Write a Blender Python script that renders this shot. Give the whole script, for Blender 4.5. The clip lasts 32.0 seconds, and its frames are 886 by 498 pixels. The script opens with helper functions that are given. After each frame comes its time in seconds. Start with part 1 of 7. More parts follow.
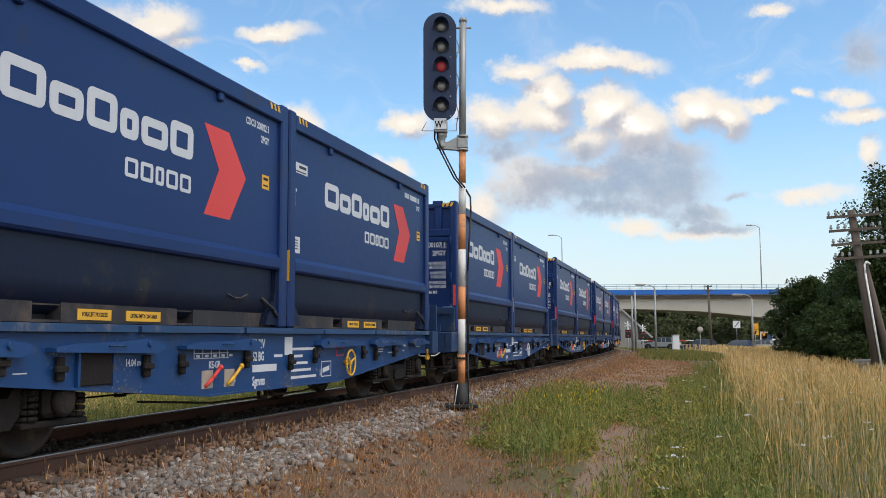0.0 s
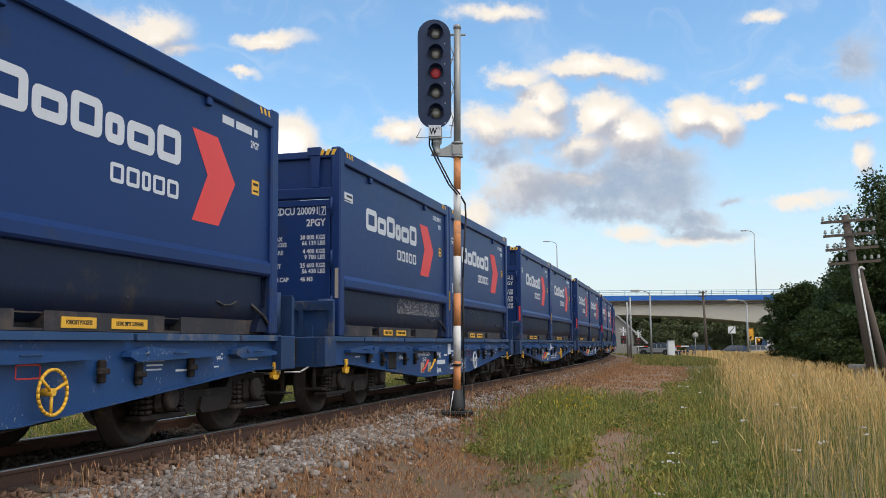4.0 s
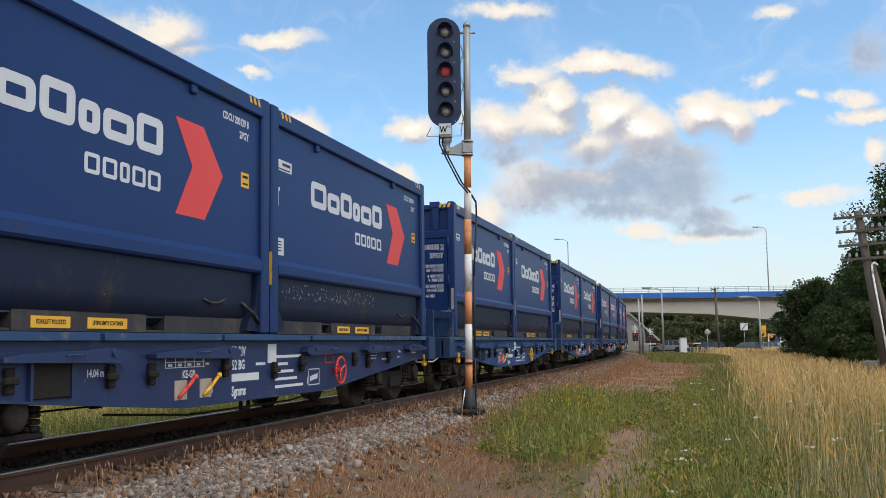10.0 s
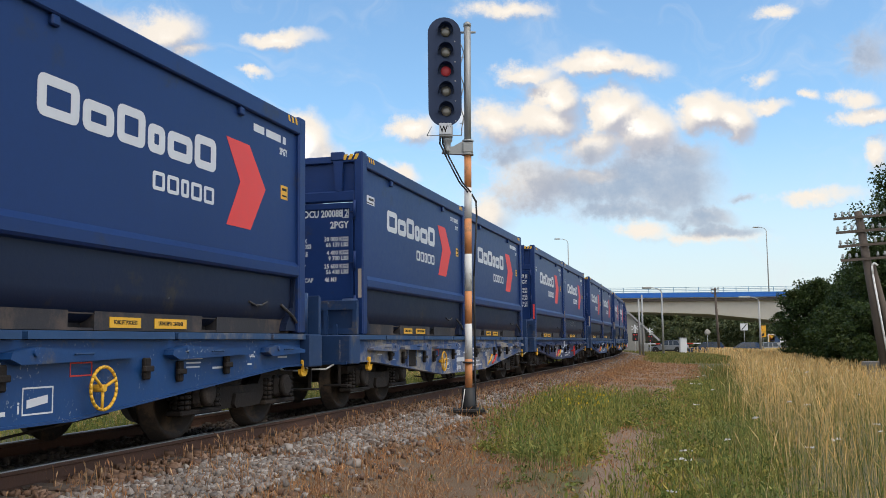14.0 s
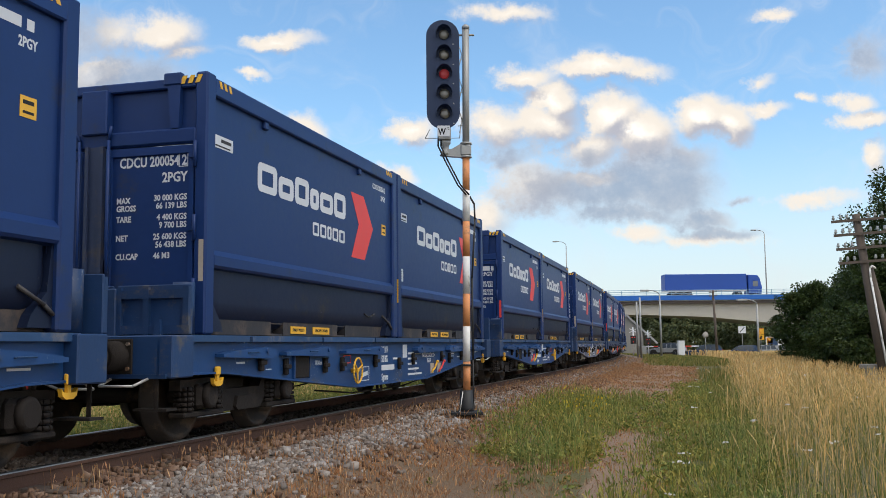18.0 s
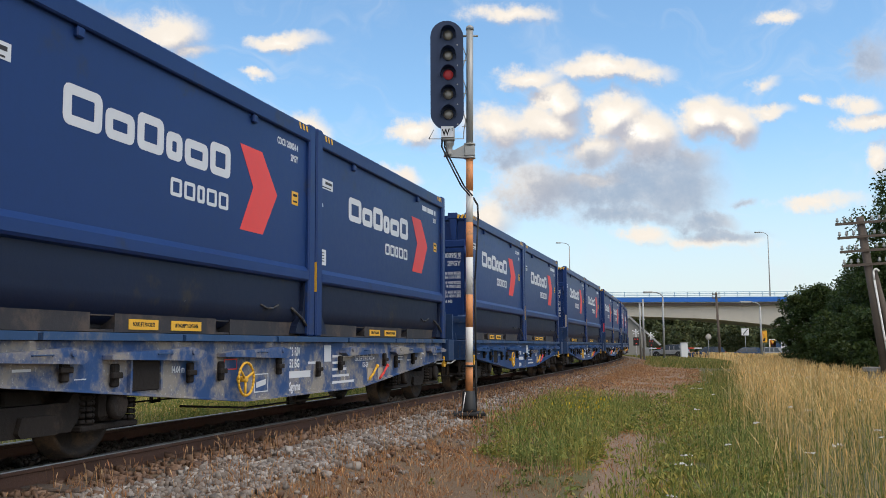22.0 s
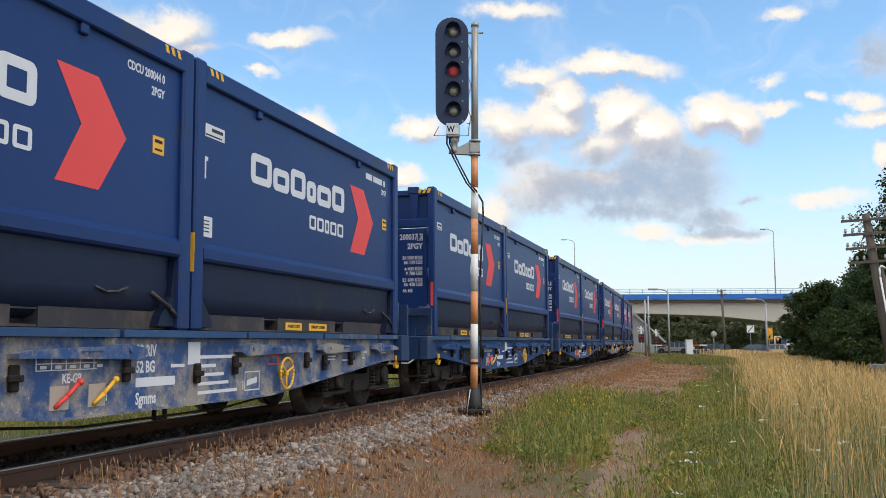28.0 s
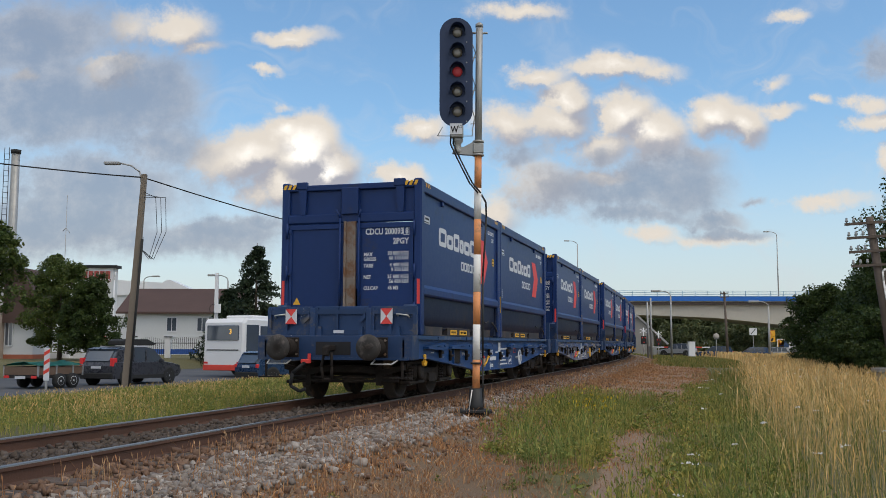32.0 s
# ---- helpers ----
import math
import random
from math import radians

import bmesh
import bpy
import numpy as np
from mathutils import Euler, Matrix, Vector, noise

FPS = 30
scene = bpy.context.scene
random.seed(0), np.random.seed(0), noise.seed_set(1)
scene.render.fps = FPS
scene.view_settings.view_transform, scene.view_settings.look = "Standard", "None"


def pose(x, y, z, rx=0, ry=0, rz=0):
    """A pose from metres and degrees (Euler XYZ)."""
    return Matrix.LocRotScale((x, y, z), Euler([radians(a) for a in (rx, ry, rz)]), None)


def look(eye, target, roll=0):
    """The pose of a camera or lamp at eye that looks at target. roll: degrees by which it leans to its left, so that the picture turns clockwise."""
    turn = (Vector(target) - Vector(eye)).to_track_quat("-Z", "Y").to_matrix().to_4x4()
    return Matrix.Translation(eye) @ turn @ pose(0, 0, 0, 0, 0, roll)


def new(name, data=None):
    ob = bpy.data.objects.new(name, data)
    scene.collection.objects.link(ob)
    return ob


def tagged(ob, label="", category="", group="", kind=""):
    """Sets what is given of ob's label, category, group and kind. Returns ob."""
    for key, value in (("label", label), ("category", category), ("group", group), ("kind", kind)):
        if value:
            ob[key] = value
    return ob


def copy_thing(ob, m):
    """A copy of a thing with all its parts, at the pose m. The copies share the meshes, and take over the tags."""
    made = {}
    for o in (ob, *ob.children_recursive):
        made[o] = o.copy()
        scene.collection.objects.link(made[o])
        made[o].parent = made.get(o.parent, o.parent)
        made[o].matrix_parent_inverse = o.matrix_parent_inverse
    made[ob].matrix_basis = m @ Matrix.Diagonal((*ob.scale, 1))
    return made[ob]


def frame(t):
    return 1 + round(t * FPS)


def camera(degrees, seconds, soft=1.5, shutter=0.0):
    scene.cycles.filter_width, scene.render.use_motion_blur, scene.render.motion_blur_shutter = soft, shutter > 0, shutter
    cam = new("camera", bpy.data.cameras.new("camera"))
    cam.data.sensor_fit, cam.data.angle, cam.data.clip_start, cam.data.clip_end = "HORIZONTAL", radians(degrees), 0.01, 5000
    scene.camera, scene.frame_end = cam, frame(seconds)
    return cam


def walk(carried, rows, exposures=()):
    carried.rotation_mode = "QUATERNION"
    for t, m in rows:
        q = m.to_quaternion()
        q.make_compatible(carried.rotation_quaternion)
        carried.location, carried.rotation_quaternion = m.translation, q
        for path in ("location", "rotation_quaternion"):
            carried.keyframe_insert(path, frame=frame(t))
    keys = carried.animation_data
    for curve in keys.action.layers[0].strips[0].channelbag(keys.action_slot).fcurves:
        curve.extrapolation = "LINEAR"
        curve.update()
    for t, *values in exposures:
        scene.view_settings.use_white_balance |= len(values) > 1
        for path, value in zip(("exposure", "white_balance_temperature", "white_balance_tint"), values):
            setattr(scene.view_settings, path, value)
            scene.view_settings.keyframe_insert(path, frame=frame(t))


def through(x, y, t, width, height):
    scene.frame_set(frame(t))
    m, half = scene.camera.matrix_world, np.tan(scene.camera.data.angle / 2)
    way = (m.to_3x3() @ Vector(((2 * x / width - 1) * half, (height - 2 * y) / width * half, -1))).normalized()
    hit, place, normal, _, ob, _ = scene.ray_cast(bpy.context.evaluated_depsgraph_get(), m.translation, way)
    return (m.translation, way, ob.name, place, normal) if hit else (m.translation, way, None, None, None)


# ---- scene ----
EYE = (0.0, 0.0, 0.929)

def aim(yaw, tilt, lean):
    """Camera pose from its compass turn, upward tilt and lean, in degrees."""
    y, k = radians(yaw), radians(tilt)
    way = Vector((math.sin(y) * math.cos(k), math.cos(y) * math.cos(k), math.sin(k)))
    return look(EYE, Vector(EYE) + way, lean)


cam = camera(49.23, 32.0, soft=0.6, shutter=0.0)
walk(cam, [
    (0.0, aim(0.921, 5.273, -0.229)),
    (0.5, aim(1.001, 5.199, -0.258)),
    (1.0, aim(1.093, 5.172, -0.176)),
    (1.5, aim(1.162, 5.171, -0.265)),
    (2.0, aim(1.207, 5.215, -0.351)),
    (2.5, aim(1.214, 5.306, -0.344)),
    (3.0, aim(1.258, 5.397, -0.392)),
    (3.5, aim(1.248, 5.544, -0.441)),
    (5.5, aim(1.070, 5.789, -0.519)),
    (6.0, aim(0.978, 5.786, -0.534)),
    (6.5, aim(0.910, 5.789, -0.551)),
    (7.0, aim(0.836, 5.742, -0.577)),
    (7.5, aim(0.781, 5.740, -0.611)),
    (8.0, aim(0.695, 5.694, -0.620)),
    (8.5, aim(0.653, 5.694, -0.681)),
    (9.0, aim(0.603, 5.645, -0.683)),
    (9.5, aim(0.598, 5.597, -0.701)),
    (10.0, aim(0.568, 5.580, -0.781)),
    (10.5, aim(0.525, 5.496, -0.804)),
    (11.0, aim(0.512, 5.497, -0.816)),
    (11.5, aim(0.486, 5.480, -0.758)),
    (12.0, aim(0.503, 5.455, -0.688)),
    (12.5, aim(0.503, 5.448, -0.682)),
    (13.0, aim(0.503, 5.448, -0.682)),
    (13.5, aim(0.552, 5.501, -0.645)),
    (14.0, aim(0.559, 5.550, -0.649)),
    (14.5, aim(0.589, 5.594, -0.591)),
    (16.5, aim(0.689, 5.738, -0.627)),
    (17.0, aim(0.667, 5.744, -0.692)),
    (17.5, aim(0.667, 5.695, -0.694)),
    (18.0, aim(0.671, 5.700, -0.612)),
    (18.5, aim(0.652, 5.699, -0.599)),
    (19.0, aim(0.637, 5.682, -0.534)),
    (19.5, aim(0.616, 5.650, -0.440)),
    (20.0, aim(0.609, 5.640, -0.395)),
    (20.5, aim(0.565, 5.654, -0.403)),
    (21.0, aim(0.533, 5.674, -0.343)),
    (21.5, aim(0.517, 5.704, -0.396)),
    (22.0, aim(0.482, 5.742, -0.317)),
    (22.5, aim(0.439, 5.756, -0.326)),
    (23.0, aim(0.438, 5.791, -0.301)),
    (23.5, aim(0.390, 5.799, -0.317)),
    (24.0, aim(0.383, 5.835, -0.294)),
    (24.5, aim(0.347, 5.763, -0.320)),
    (25.0, aim(0.340, 5.750, -0.311)),
    (25.5, aim(0.304, 5.769, -0.375)),
    (27.5, aim(0.227, 5.605, -0.264)),
    (28.0, aim(0.184, 5.557, -0.268)),
    (28.5, aim(0.207, 5.535, -0.159)),
    (29.0, aim(0.212, 5.494, -0.129)),
    (29.5, aim(0.163, 5.519, -0.117)),
    (30.0, aim(0.142, 5.499, -0.033)),
    (30.5, aim(0.085, 5.491, 0.061)),
    (31.0, aim(0.064, 5.500, 0.101)),
    (31.5, aim(0.015, 5.551, 0.104)),
    (32.0, aim(0.013, 5.571, 0.153)),
], exposures=[(0.0, 0.82), (26.0, 0.82), (28.0, 0.93), (30.2, 0.97), (31.0, 1.00), (32.0, 0.52)])
# ---- world, sun ----
SUN_AZ, SUN_EL = 128.0, 58.0   # compass turn from +Y towards +X, height, degrees
world = bpy.data.worlds.new("sky")
scene.world = world
world.use_nodes = True


class Nodes:
    """Short hand for building a node tree."""

    def __init__(self, tree):
        self.t = tree

    def add(self, kind, **kw):
        n = self.t.nodes.new(kind)
        for k, val in kw.items():
            setattr(n, k, val)
        return n

    def put(self, sock, val):
        if isinstance(val, bpy.types.NodeSocket):
            self.t.links.new(val, sock)
        elif isinstance(val, (tuple, list)) and len(val) == 3 and sock.type == "RGBA":
            sock.default_value = (*val, 1)
        else:
            sock.default_value = val

    def math(self, op, a, b=0.0, c=0.0, clamp=False):
        n = self.add("ShaderNodeMath", operation=op, use_clamp=clamp)
        for s, val in zip(n.inputs, (a, b, c)):
            self.put(s, val)
        return n.outputs[0]

    def vec(self, op, a, b=(0, 0, 0), out=0):
        n = self.add("ShaderNodeVectorMath", operation=op)
        self.put(n.inputs[0], a)
        self.put(n.inputs[1], b)
        return n.outputs[out]

    def mix(self, fac, a, b, blend="MIX"):
        n = self.add("ShaderNodeMix", data_type="RGBA", blend_type=blend)
        self.put(n.inputs[0], fac)
        self.put(n.inputs[6], a)
        self.put(n.inputs[7], b)
        return n.outputs[2]

    def ramp(self, fac, lo, hi, smooth=True):
        n = self.add("ShaderNodeMapRange", interpolation_type="SMOOTHSTEP" if smooth else "LINEAR")
        self.put(n.inputs[0], fac)
        n.inputs[1].default_value, n.inputs[2].default_value = lo, hi
        return n.outputs[0]

    def noise(self, vec, scale, detail=4.0, rough=0.55, color=False):
        n = self.add("ShaderNodeTexNoise")
        if vec is not None:
            self.put(n.inputs["Vector"], vec)
        n.inputs["Scale"].default_value = scale
        n.inputs["Detail"].default_value = detail
        n.inputs["Roughness"].default_value = rough
        return n.outputs["Color" if color else "Fac"]


def build_sky():
    tree = world.node_tree
    tree.nodes.clear()
    N = Nodes(tree)
    sky = N.add("ShaderNodeTexSky", sky_type="NISHITA")
    sky.sun_disc = False
    sky.sun_elevation, sky.sun_rotation = radians(SUN_EL), radians(SUN_AZ)
    sky.air_density, sky.dust_density, sky.ozone_density = 1.0, 0.6, 1.5
    way = N.add("ShaderNodeTexCoord").outputs["Generated"]
    sep = N.add("ShaderNodeSeparateXYZ")
    N.put(sep.inputs[0], way)
    ahead = N.math("MAXIMUM", sep.outputs[1], 0.12)
    flat = N.add("ShaderNodeCombineXYZ")
    N.put(flat.inputs[0], N.math("DIVIDE", sep.outputs[0], ahead))
    N.put(flat.inputs[1], N.math("DIVIDE", sep.outputs[2], ahead))
    uv = flat.outputs[0]
    wob = N.vec("SUBTRACT", N.noise(uv, 17.0, 9.0, 0.66, color=True), (0.5, 0.5, 0.5))
    slow = N.vec("SUBTRACT", N.noise(uv, 6.0, 3.0, 0.5, color=True), (0.5, 0.5, 0.5))
    uvw = N.vec("ADD", uv, N.vec("ADD", N.vec("MULTIPLY", wob, (0.060, 0.044, 0.0)), N.vec("MULTIPLY", slow, (0.05, 0.03, 0.0))))
    fine = N.math("SUBTRACT", N.noise(uv, 34.0, 10.0, 0.68), 0.5)
    body = N.math("SUBTRACT", N.noise(N.vec("ADD", uv, (3.1, 1.7, 0)), 13.0, 8.0, 0.6), 0.5)

    def puffs(blobs, side=0.0, rise=0.0):
        """Soft heaps of cloud: how far inside one a direction lies, seen a little aside and above where wanted."""
        field = None
        for u, h, w, tall, dense in blobs:
            d = N.add("ShaderNodeVectorMath", operation="MULTIPLY_ADD")
            N.put(d.inputs[0], uvw)
            d.inputs[1].default_value, d.inputs[2].default_value = (1 / w, 1 / tall, 0), ((side - u) / w, (rise - h) / tall, 0)
            f = N.math("MULTIPLY_ADD", N.vec("LENGTH", d.outputs[0], out=1), -dense, dense)
            field = f if field is None else N.math("SMOOTH_MAX", field, f, 0.25)
        return field

    def at(x, y, wide, tall, dense=1.0):
        """A puff by its place on a plane one metre ahead of the lens, set out in 1711ths."""
        return ((x - 784) / 1711, (611 - y) / 1711, wide / 1711, tall / 1711, dense)

    cumulus = [at(1105, 205, 80, 60, 1.2), at(1150, 240, 90, 65, 1.2), at(1060, 255, 100, 50, .9), at(1275, 200, 70, 50, 1.2), at(1325, 215, 55, 48, 1.1), at(1400, 197, 60, 20, .8),
               at(1000, 165, 55, 42, 1.1), at(985, 205, 70, 50, .9), at(1080, 108, 120, 26), at(950, 125, 75, 26, .9), at(1170, 118, 60, 20, .6), at(900, 215, 85, 50, .9), at(752, 232, 55, 32),
               at(700, 312, 60, 26), at(885, 380, 60, 50, .7), at(960, 330, 90, 60, .7), at(1060, 318, 70, 20, .9), at(920, 10, 110, 26, .8), at(505, 60, 80, 24, .9), at(455, 128, 34, 12, .8), at(480, 185, 24, 12, .5),
               at(530, 268, 100, 80, 1.7), at(490, 240, 60, 45, 1.3), at(578, 300, 80, 66, 1.6), at(430, 280, 105, 62, 1.2), at(500, 335, 120, 50, .9), at(190, 128, 52, 40, 1.7), at(215, 45, 60, 40, .6), at(30, 135, 40, 16, .7),
               at(300, 40, 80, 45, .8), at(340, 75, 50, 20, .6), at(1475, 354, 90, 18, .7), at(1160, 420, 50, 20, .7), at(1260, 425, 120, 12, .5), at(1420, 14, 40, 16, .7), at(1395, 140, 30, 18, .5), at(1475, 176, 24, 12, .7), at(1545, 178, 40, 20, .7), at(1560, 215, 60, 22, .8),
               at(1580, 285, 40, 34, .8), at(1230, 275, 60, 22, .4)]
    heap, lee = puffs(cumulus), puffs(cumulus, -0.010, 0.018)
    white = N.math("ADD", heap, N.math("ADD", N.math("MULTIPLY", fine, 0.95), N.math("MULTIPLY", body, 0.75)))
    dull = puffs([at(1170, 335, 160, 62), at(1215, 290, 90, 42, .9), at(1010, 335, 130, 55, .75), at(1060, 275, 60, 34, .6), at(1265, 388, 75, 24, .9), at(1290, 412, 90, 16, .7), at(930, 275, 70, 26, .5),
                  at(1340, 352, 34, 10, .6), at(1140, 385, 120, 22, .7), at(90, 180, 230, 120, 1.1), at(40, 60, 210, 100, 1.0), at(240, 165, 150, 100, 1.0), at(280, 255, 120, 60, .8), at(170, 330, 240, 80, 1.0), at(80, 400, 300, 80, .9), at(390, 410, 190, 26, .9),
                  at(320, 425, 260, 40, .7), at(470, 395, 110, 18, .7), at(1570, 95, 60, 50, .6)])
    grey = N.math("ADD", dull, N.math("ADD", N.math("MULTIPLY", fine, 0.7), N.math("MULTIPLY", body, 0.7)))
    over = N.ramp(N.noise(way, 3.2, 6.0, 0.6), 0.38, 0.6)
    behind = N.ramp(sep.outputs[1], 0.35, 0.1)
    ahead_ = N.math("SUBTRACT", 1.0, behind)
    wm = N.math("MULTIPLY", N.ramp(white, -0.10, 0.58), ahead_)
    gm = N.math("MULTIPLY", N.ramp(grey, -0.12, 0.50), ahead_)
    rear = N.math("MULTIPLY", over, behind)
    base = N.mix(1.0, sky.outputs[0], (SKY_GAIN * 0.78, SKY_GAIN * 0.95, SKY_GAIN * 1.0), "MULTIPLY")
    haze = N.ramp(sep.outputs[2], 0.24, -0.02)
    base = N.mix(N.math("MULTIPLY", haze, 0.85), base, (0.44, 0.455, 0.47))
    streak = N.noise(N.vec("MULTIPLY", N.vec("ADD", uv, N.vec("MULTIPLY", slow, (0.5, 0.5, 0))), (3.0, 8.0, 0)), 2.2, 7.0, 0.6)
    base = N.mix(N.math("MULTIPLY", N.ramp(streak, 0.45, 0.85), 0.42), base, (0.45, 0.47, 0.50))
    lit = N.math("ADD", N.math("MULTIPLY", N.math("SUBTRACT", heap, lee), 1.3), N.math("ADD", N.math("MULTIPLY", fine, 0.8), N.math("MULTIPLY", body, 1.1)))
    tops = N.mix(N.ramp(heap, 0.55, 1.7), (0.545, 0.50, 0.445), (0.90, 0.86, 0.80))
    col = N.mix(wm, base, N.mix(N.ramp(lit, -0.50, 0.45), (0.29, 0.295, 0.335), tops))
    shade = N.math("ADD", N.math("MULTIPLY", dull, 0.5), N.math("MULTIPLY", N.math("ADD", fine, body), 1.0))
    col = N.mix(N.math("MULTIPLY", gm, 0.82), col, N.mix(N.ramp(shade, -0.25, 0.55), (0.38, 0.38, 0.395), (0.20, 0.235, 0.30)))
    col = N.mix(rear, col, (0.80, 0.77, 0.73))
    bg = N.add("ShaderNodeBackground")
    N.put(bg.inputs[0], col)
    bg.inputs[1].default_value = 1.0
    out = N.add("ShaderNodeOutputWorld")
    N.put(out.inputs[0], bg.outputs[0])


SKY_GAIN = 0.115
build_sky()
sun = new("sun", bpy.data.lights.new("sun", "SUN"))
sun.data.energy, sun.data.angle, sun.data.color = 0.85, radians(35), (1.0, 0.90, 0.76)
sun.matrix_world = look((math.sin(radians(SUN_AZ)) * 50, math.cos(radians(SUN_AZ)) * 50, 50 * math.tan(radians(SUN_EL))), (0, 0, 0))

# ---- materials ----
def surface(name, col, rough=0.6, metal=0.0, vary=0.25, scale=6.0, bump=0.15, dirt=None, dirt_amount=0.0, dirt_scale=1.5, coords="Object", shine=0.5, lot=0.0, chips=0.0):
    """A painted, bare or natural surface with variation at two scales. dirt: a second colour in patches. lot: spread from piece to piece."""
    m = bpy.data.materials.new(name)
    m.use_nodes = True
    N = Nodes(m.node_tree)
    b = m.node_tree.nodes["Principled BSDF"]
    v = N.add("ShaderNodeTexCoord").outputs[coords]
    big, small = N.noise(v, scale * 0.17, 3.0), N.noise(v, scale * 3.0, 5.0, 0.65)
    k = N.math("ADD", N.math("MULTIPLY", N.math("SUBTRACT", big, 0.5), vary * 1.6), N.math("MULTIPLY", N.math("SUBTRACT", small, 0.5), vary * 1.2))
    k = N.math("ADD", k, 1.0)
    if lot:
        r = N.add("ShaderNodeObjectInfo").outputs["Random"]
        k = N.math("MULTIPLY", k, N.math("ADD", 1.0 - lot / 2, N.math("MULTIPLY", r, lot)))
    c = N.vec("SCALE", col)
    c.node.inputs[3].default_value = 1.0
    N.put(c.node.inputs[3], k)
    if dirt:
        mask = N.ramp(N.math("ADD", N.noise(v, dirt_scale, 6.0, 0.7), N.math("MULTIPLY", small, 0.15)), 0.72 - dirt_amount * 0.5, 0.86 - dirt_amount * 0.4)
        c = N.mix(mask, c, dirt)
    if chips:
        spot = N.math("MULTIPLY", N.ramp(N.noise(v, 30.0, 4.0, 0.65), 0.60, 0.635), N.ramp(N.noise(v, 1.7, 5.0, 0.65), 0.66 - chips * 0.25, 0.80 - chips * 0.25))
        c = N.mix(spot, c, (0.42, 0.42, 0.40))
    N.put(b.inputs["Base Color"], c)
    N.put(b.inputs["Roughness"], N.math("ADD", rough - 0.08, N.math("MULTIPLY", small, 0.16)))
    b.inputs["Metallic"].default_value = metal
    b.inputs["Specular IOR Level"].default_value = shine
    if bump:
        bn = N.add("ShaderNodeBump")
        bn.inputs["Strength"].default_value = bump
        bn.inputs["Distance"].default_value = 0.02
        N.put(bn.inputs["Height"], small)
        N.put(b.inputs["Normal"], bn.outputs[0])
    return m


def glow(name, col, strength):
    m = bpy.data.materials.new(name)
    m.use_nodes = True
    b = m.node_tree.nodes["Principled BSDF"]
    b.inputs["Base Color"].default_value = (*col, 1)
    b.inputs["Emission Color"].default_value = (*col, 1)
    b.inputs["Emission Strength"].default_value = strength
    return m


def between(v, xs, ys):
    """Straight-line value at v between given points."""
    if v <= xs[0]:
        return ys[0]
    for i in range(1, len(xs)):
        if v < xs[i]:
            return ys[i - 1] + (ys[i] - ys[i - 1]) * (v - xs[i - 1]) / (xs[i] - xs[i - 1])
    return ys[-1]


# ---- mesh helpers ----
def part(name, bm, material, parent=None, label=""):
    """Links a bmesh as one mesh object under a thing."""
    me = bpy.data.meshes.new(name)
    bm.to_mesh(me)
    bm.free()
    return part_of(name, me, material, parent, label)


def part_of(name, me, material, parent=None, label=""):
    if material and not me.materials:
        me.materials.append(material)
    ob = new(name, me)
    if parent:
        ob.parent = parent
    if label:
        ob["label"] = label
    return ob


def empty(name, x=0, y=0, z=0, rz=0):
    ob = new(name)
    ob.empty_display_size = 0.2
    ob.matrix_basis = pose(x, y, z, 0, 0, rz)
    return ob


def box(x0, x1, y0, y1, z0, z1, bevel=0.0, bm=None):
    bm = bm or bmesh.new()
    vs = [bm.verts.new((x, y, z)) for z in (z0, z1) for y in (y0, y1) for x in (x0, x1)]
    made = [bm.faces.new([vs[i] for i in f]) for f in ((0, 2, 3, 1), (4, 5, 7, 6), (0, 1, 5, 4), (2, 6, 7, 3), (0, 4, 6, 2), (1, 3, 7, 5))]
    if bevel:
        edges = list({e for f in made for e in f.edges})
        bmesh.ops.bevel(bm, geom=edges, offset=bevel, segments=1, affect="EDGES")
    return bm


def tube(a, b, r0, r1=None, n=10, bm=None, caps=True):
    """A round bar from a to b."""
    bm = bm or bmesh.new()
    r1 = r0 if r1 is None else r1
    a, b = Vector(a), Vector(b)
    q = (b - a).to_track_quat("Z", "Y")
    rings = []
    for p, r in ((a, r0), (b, r1)):
        rings.append([bm.verts.new(p + q @ Vector((r * math.cos(2 * math.pi * i / n), r * math.sin(2 * math.pi * i / n), 0))) for i in range(n)])
    for i in range(n):
        j = (i + 1) % n
        f = bm.faces.new((rings[0][i], rings[0][j], rings[1][j], rings[1][i]))
        f.smooth = True
    if caps:
        bm.faces.new(rings[0][::-1])
        bm.faces.new(rings[1])
    return bm


def run(points, r, n=6, bm=None):
    """A round bar through several points."""
    bm = bm or bmesh.new()
    for a, b in zip(points, points[1:]):
        tube(a, b, r, n=n, bm=bm)
    return bm


def lathe(profile, n=20, axis="Z", bm=None, centre=(0, 0, 0)):
    """Turns (radius, height) pairs round an axis."""
    bm = bm or bmesh.new()
    rings = []
    for r, h in profile:
        ring = []
        for i in range(n):
            a = 2 * math.pi * i / n
            c = {"Z": (r * math.cos(a), r * math.sin(a), h), "Y": (r * math.sin(a), h, r * math.cos(a)), "X": (h, r * math.cos(a), r * math.sin(a))}[axis]
            ring.append(bm.verts.new((c[0] + centre[0], c[1] + centre[1], c[2] + centre[2])))
        rings.append(ring)
    for r0, r1 in zip(rings, rings[1:]):
        for i in range(n):
            j = (i + 1) % n
            bm.faces.new((r0[i], r0[j], r1[j], r1[i])).smooth = True
    bm.faces.new(rings[0][::-1])
    bm.faces.new(rings[-1])
    return bm


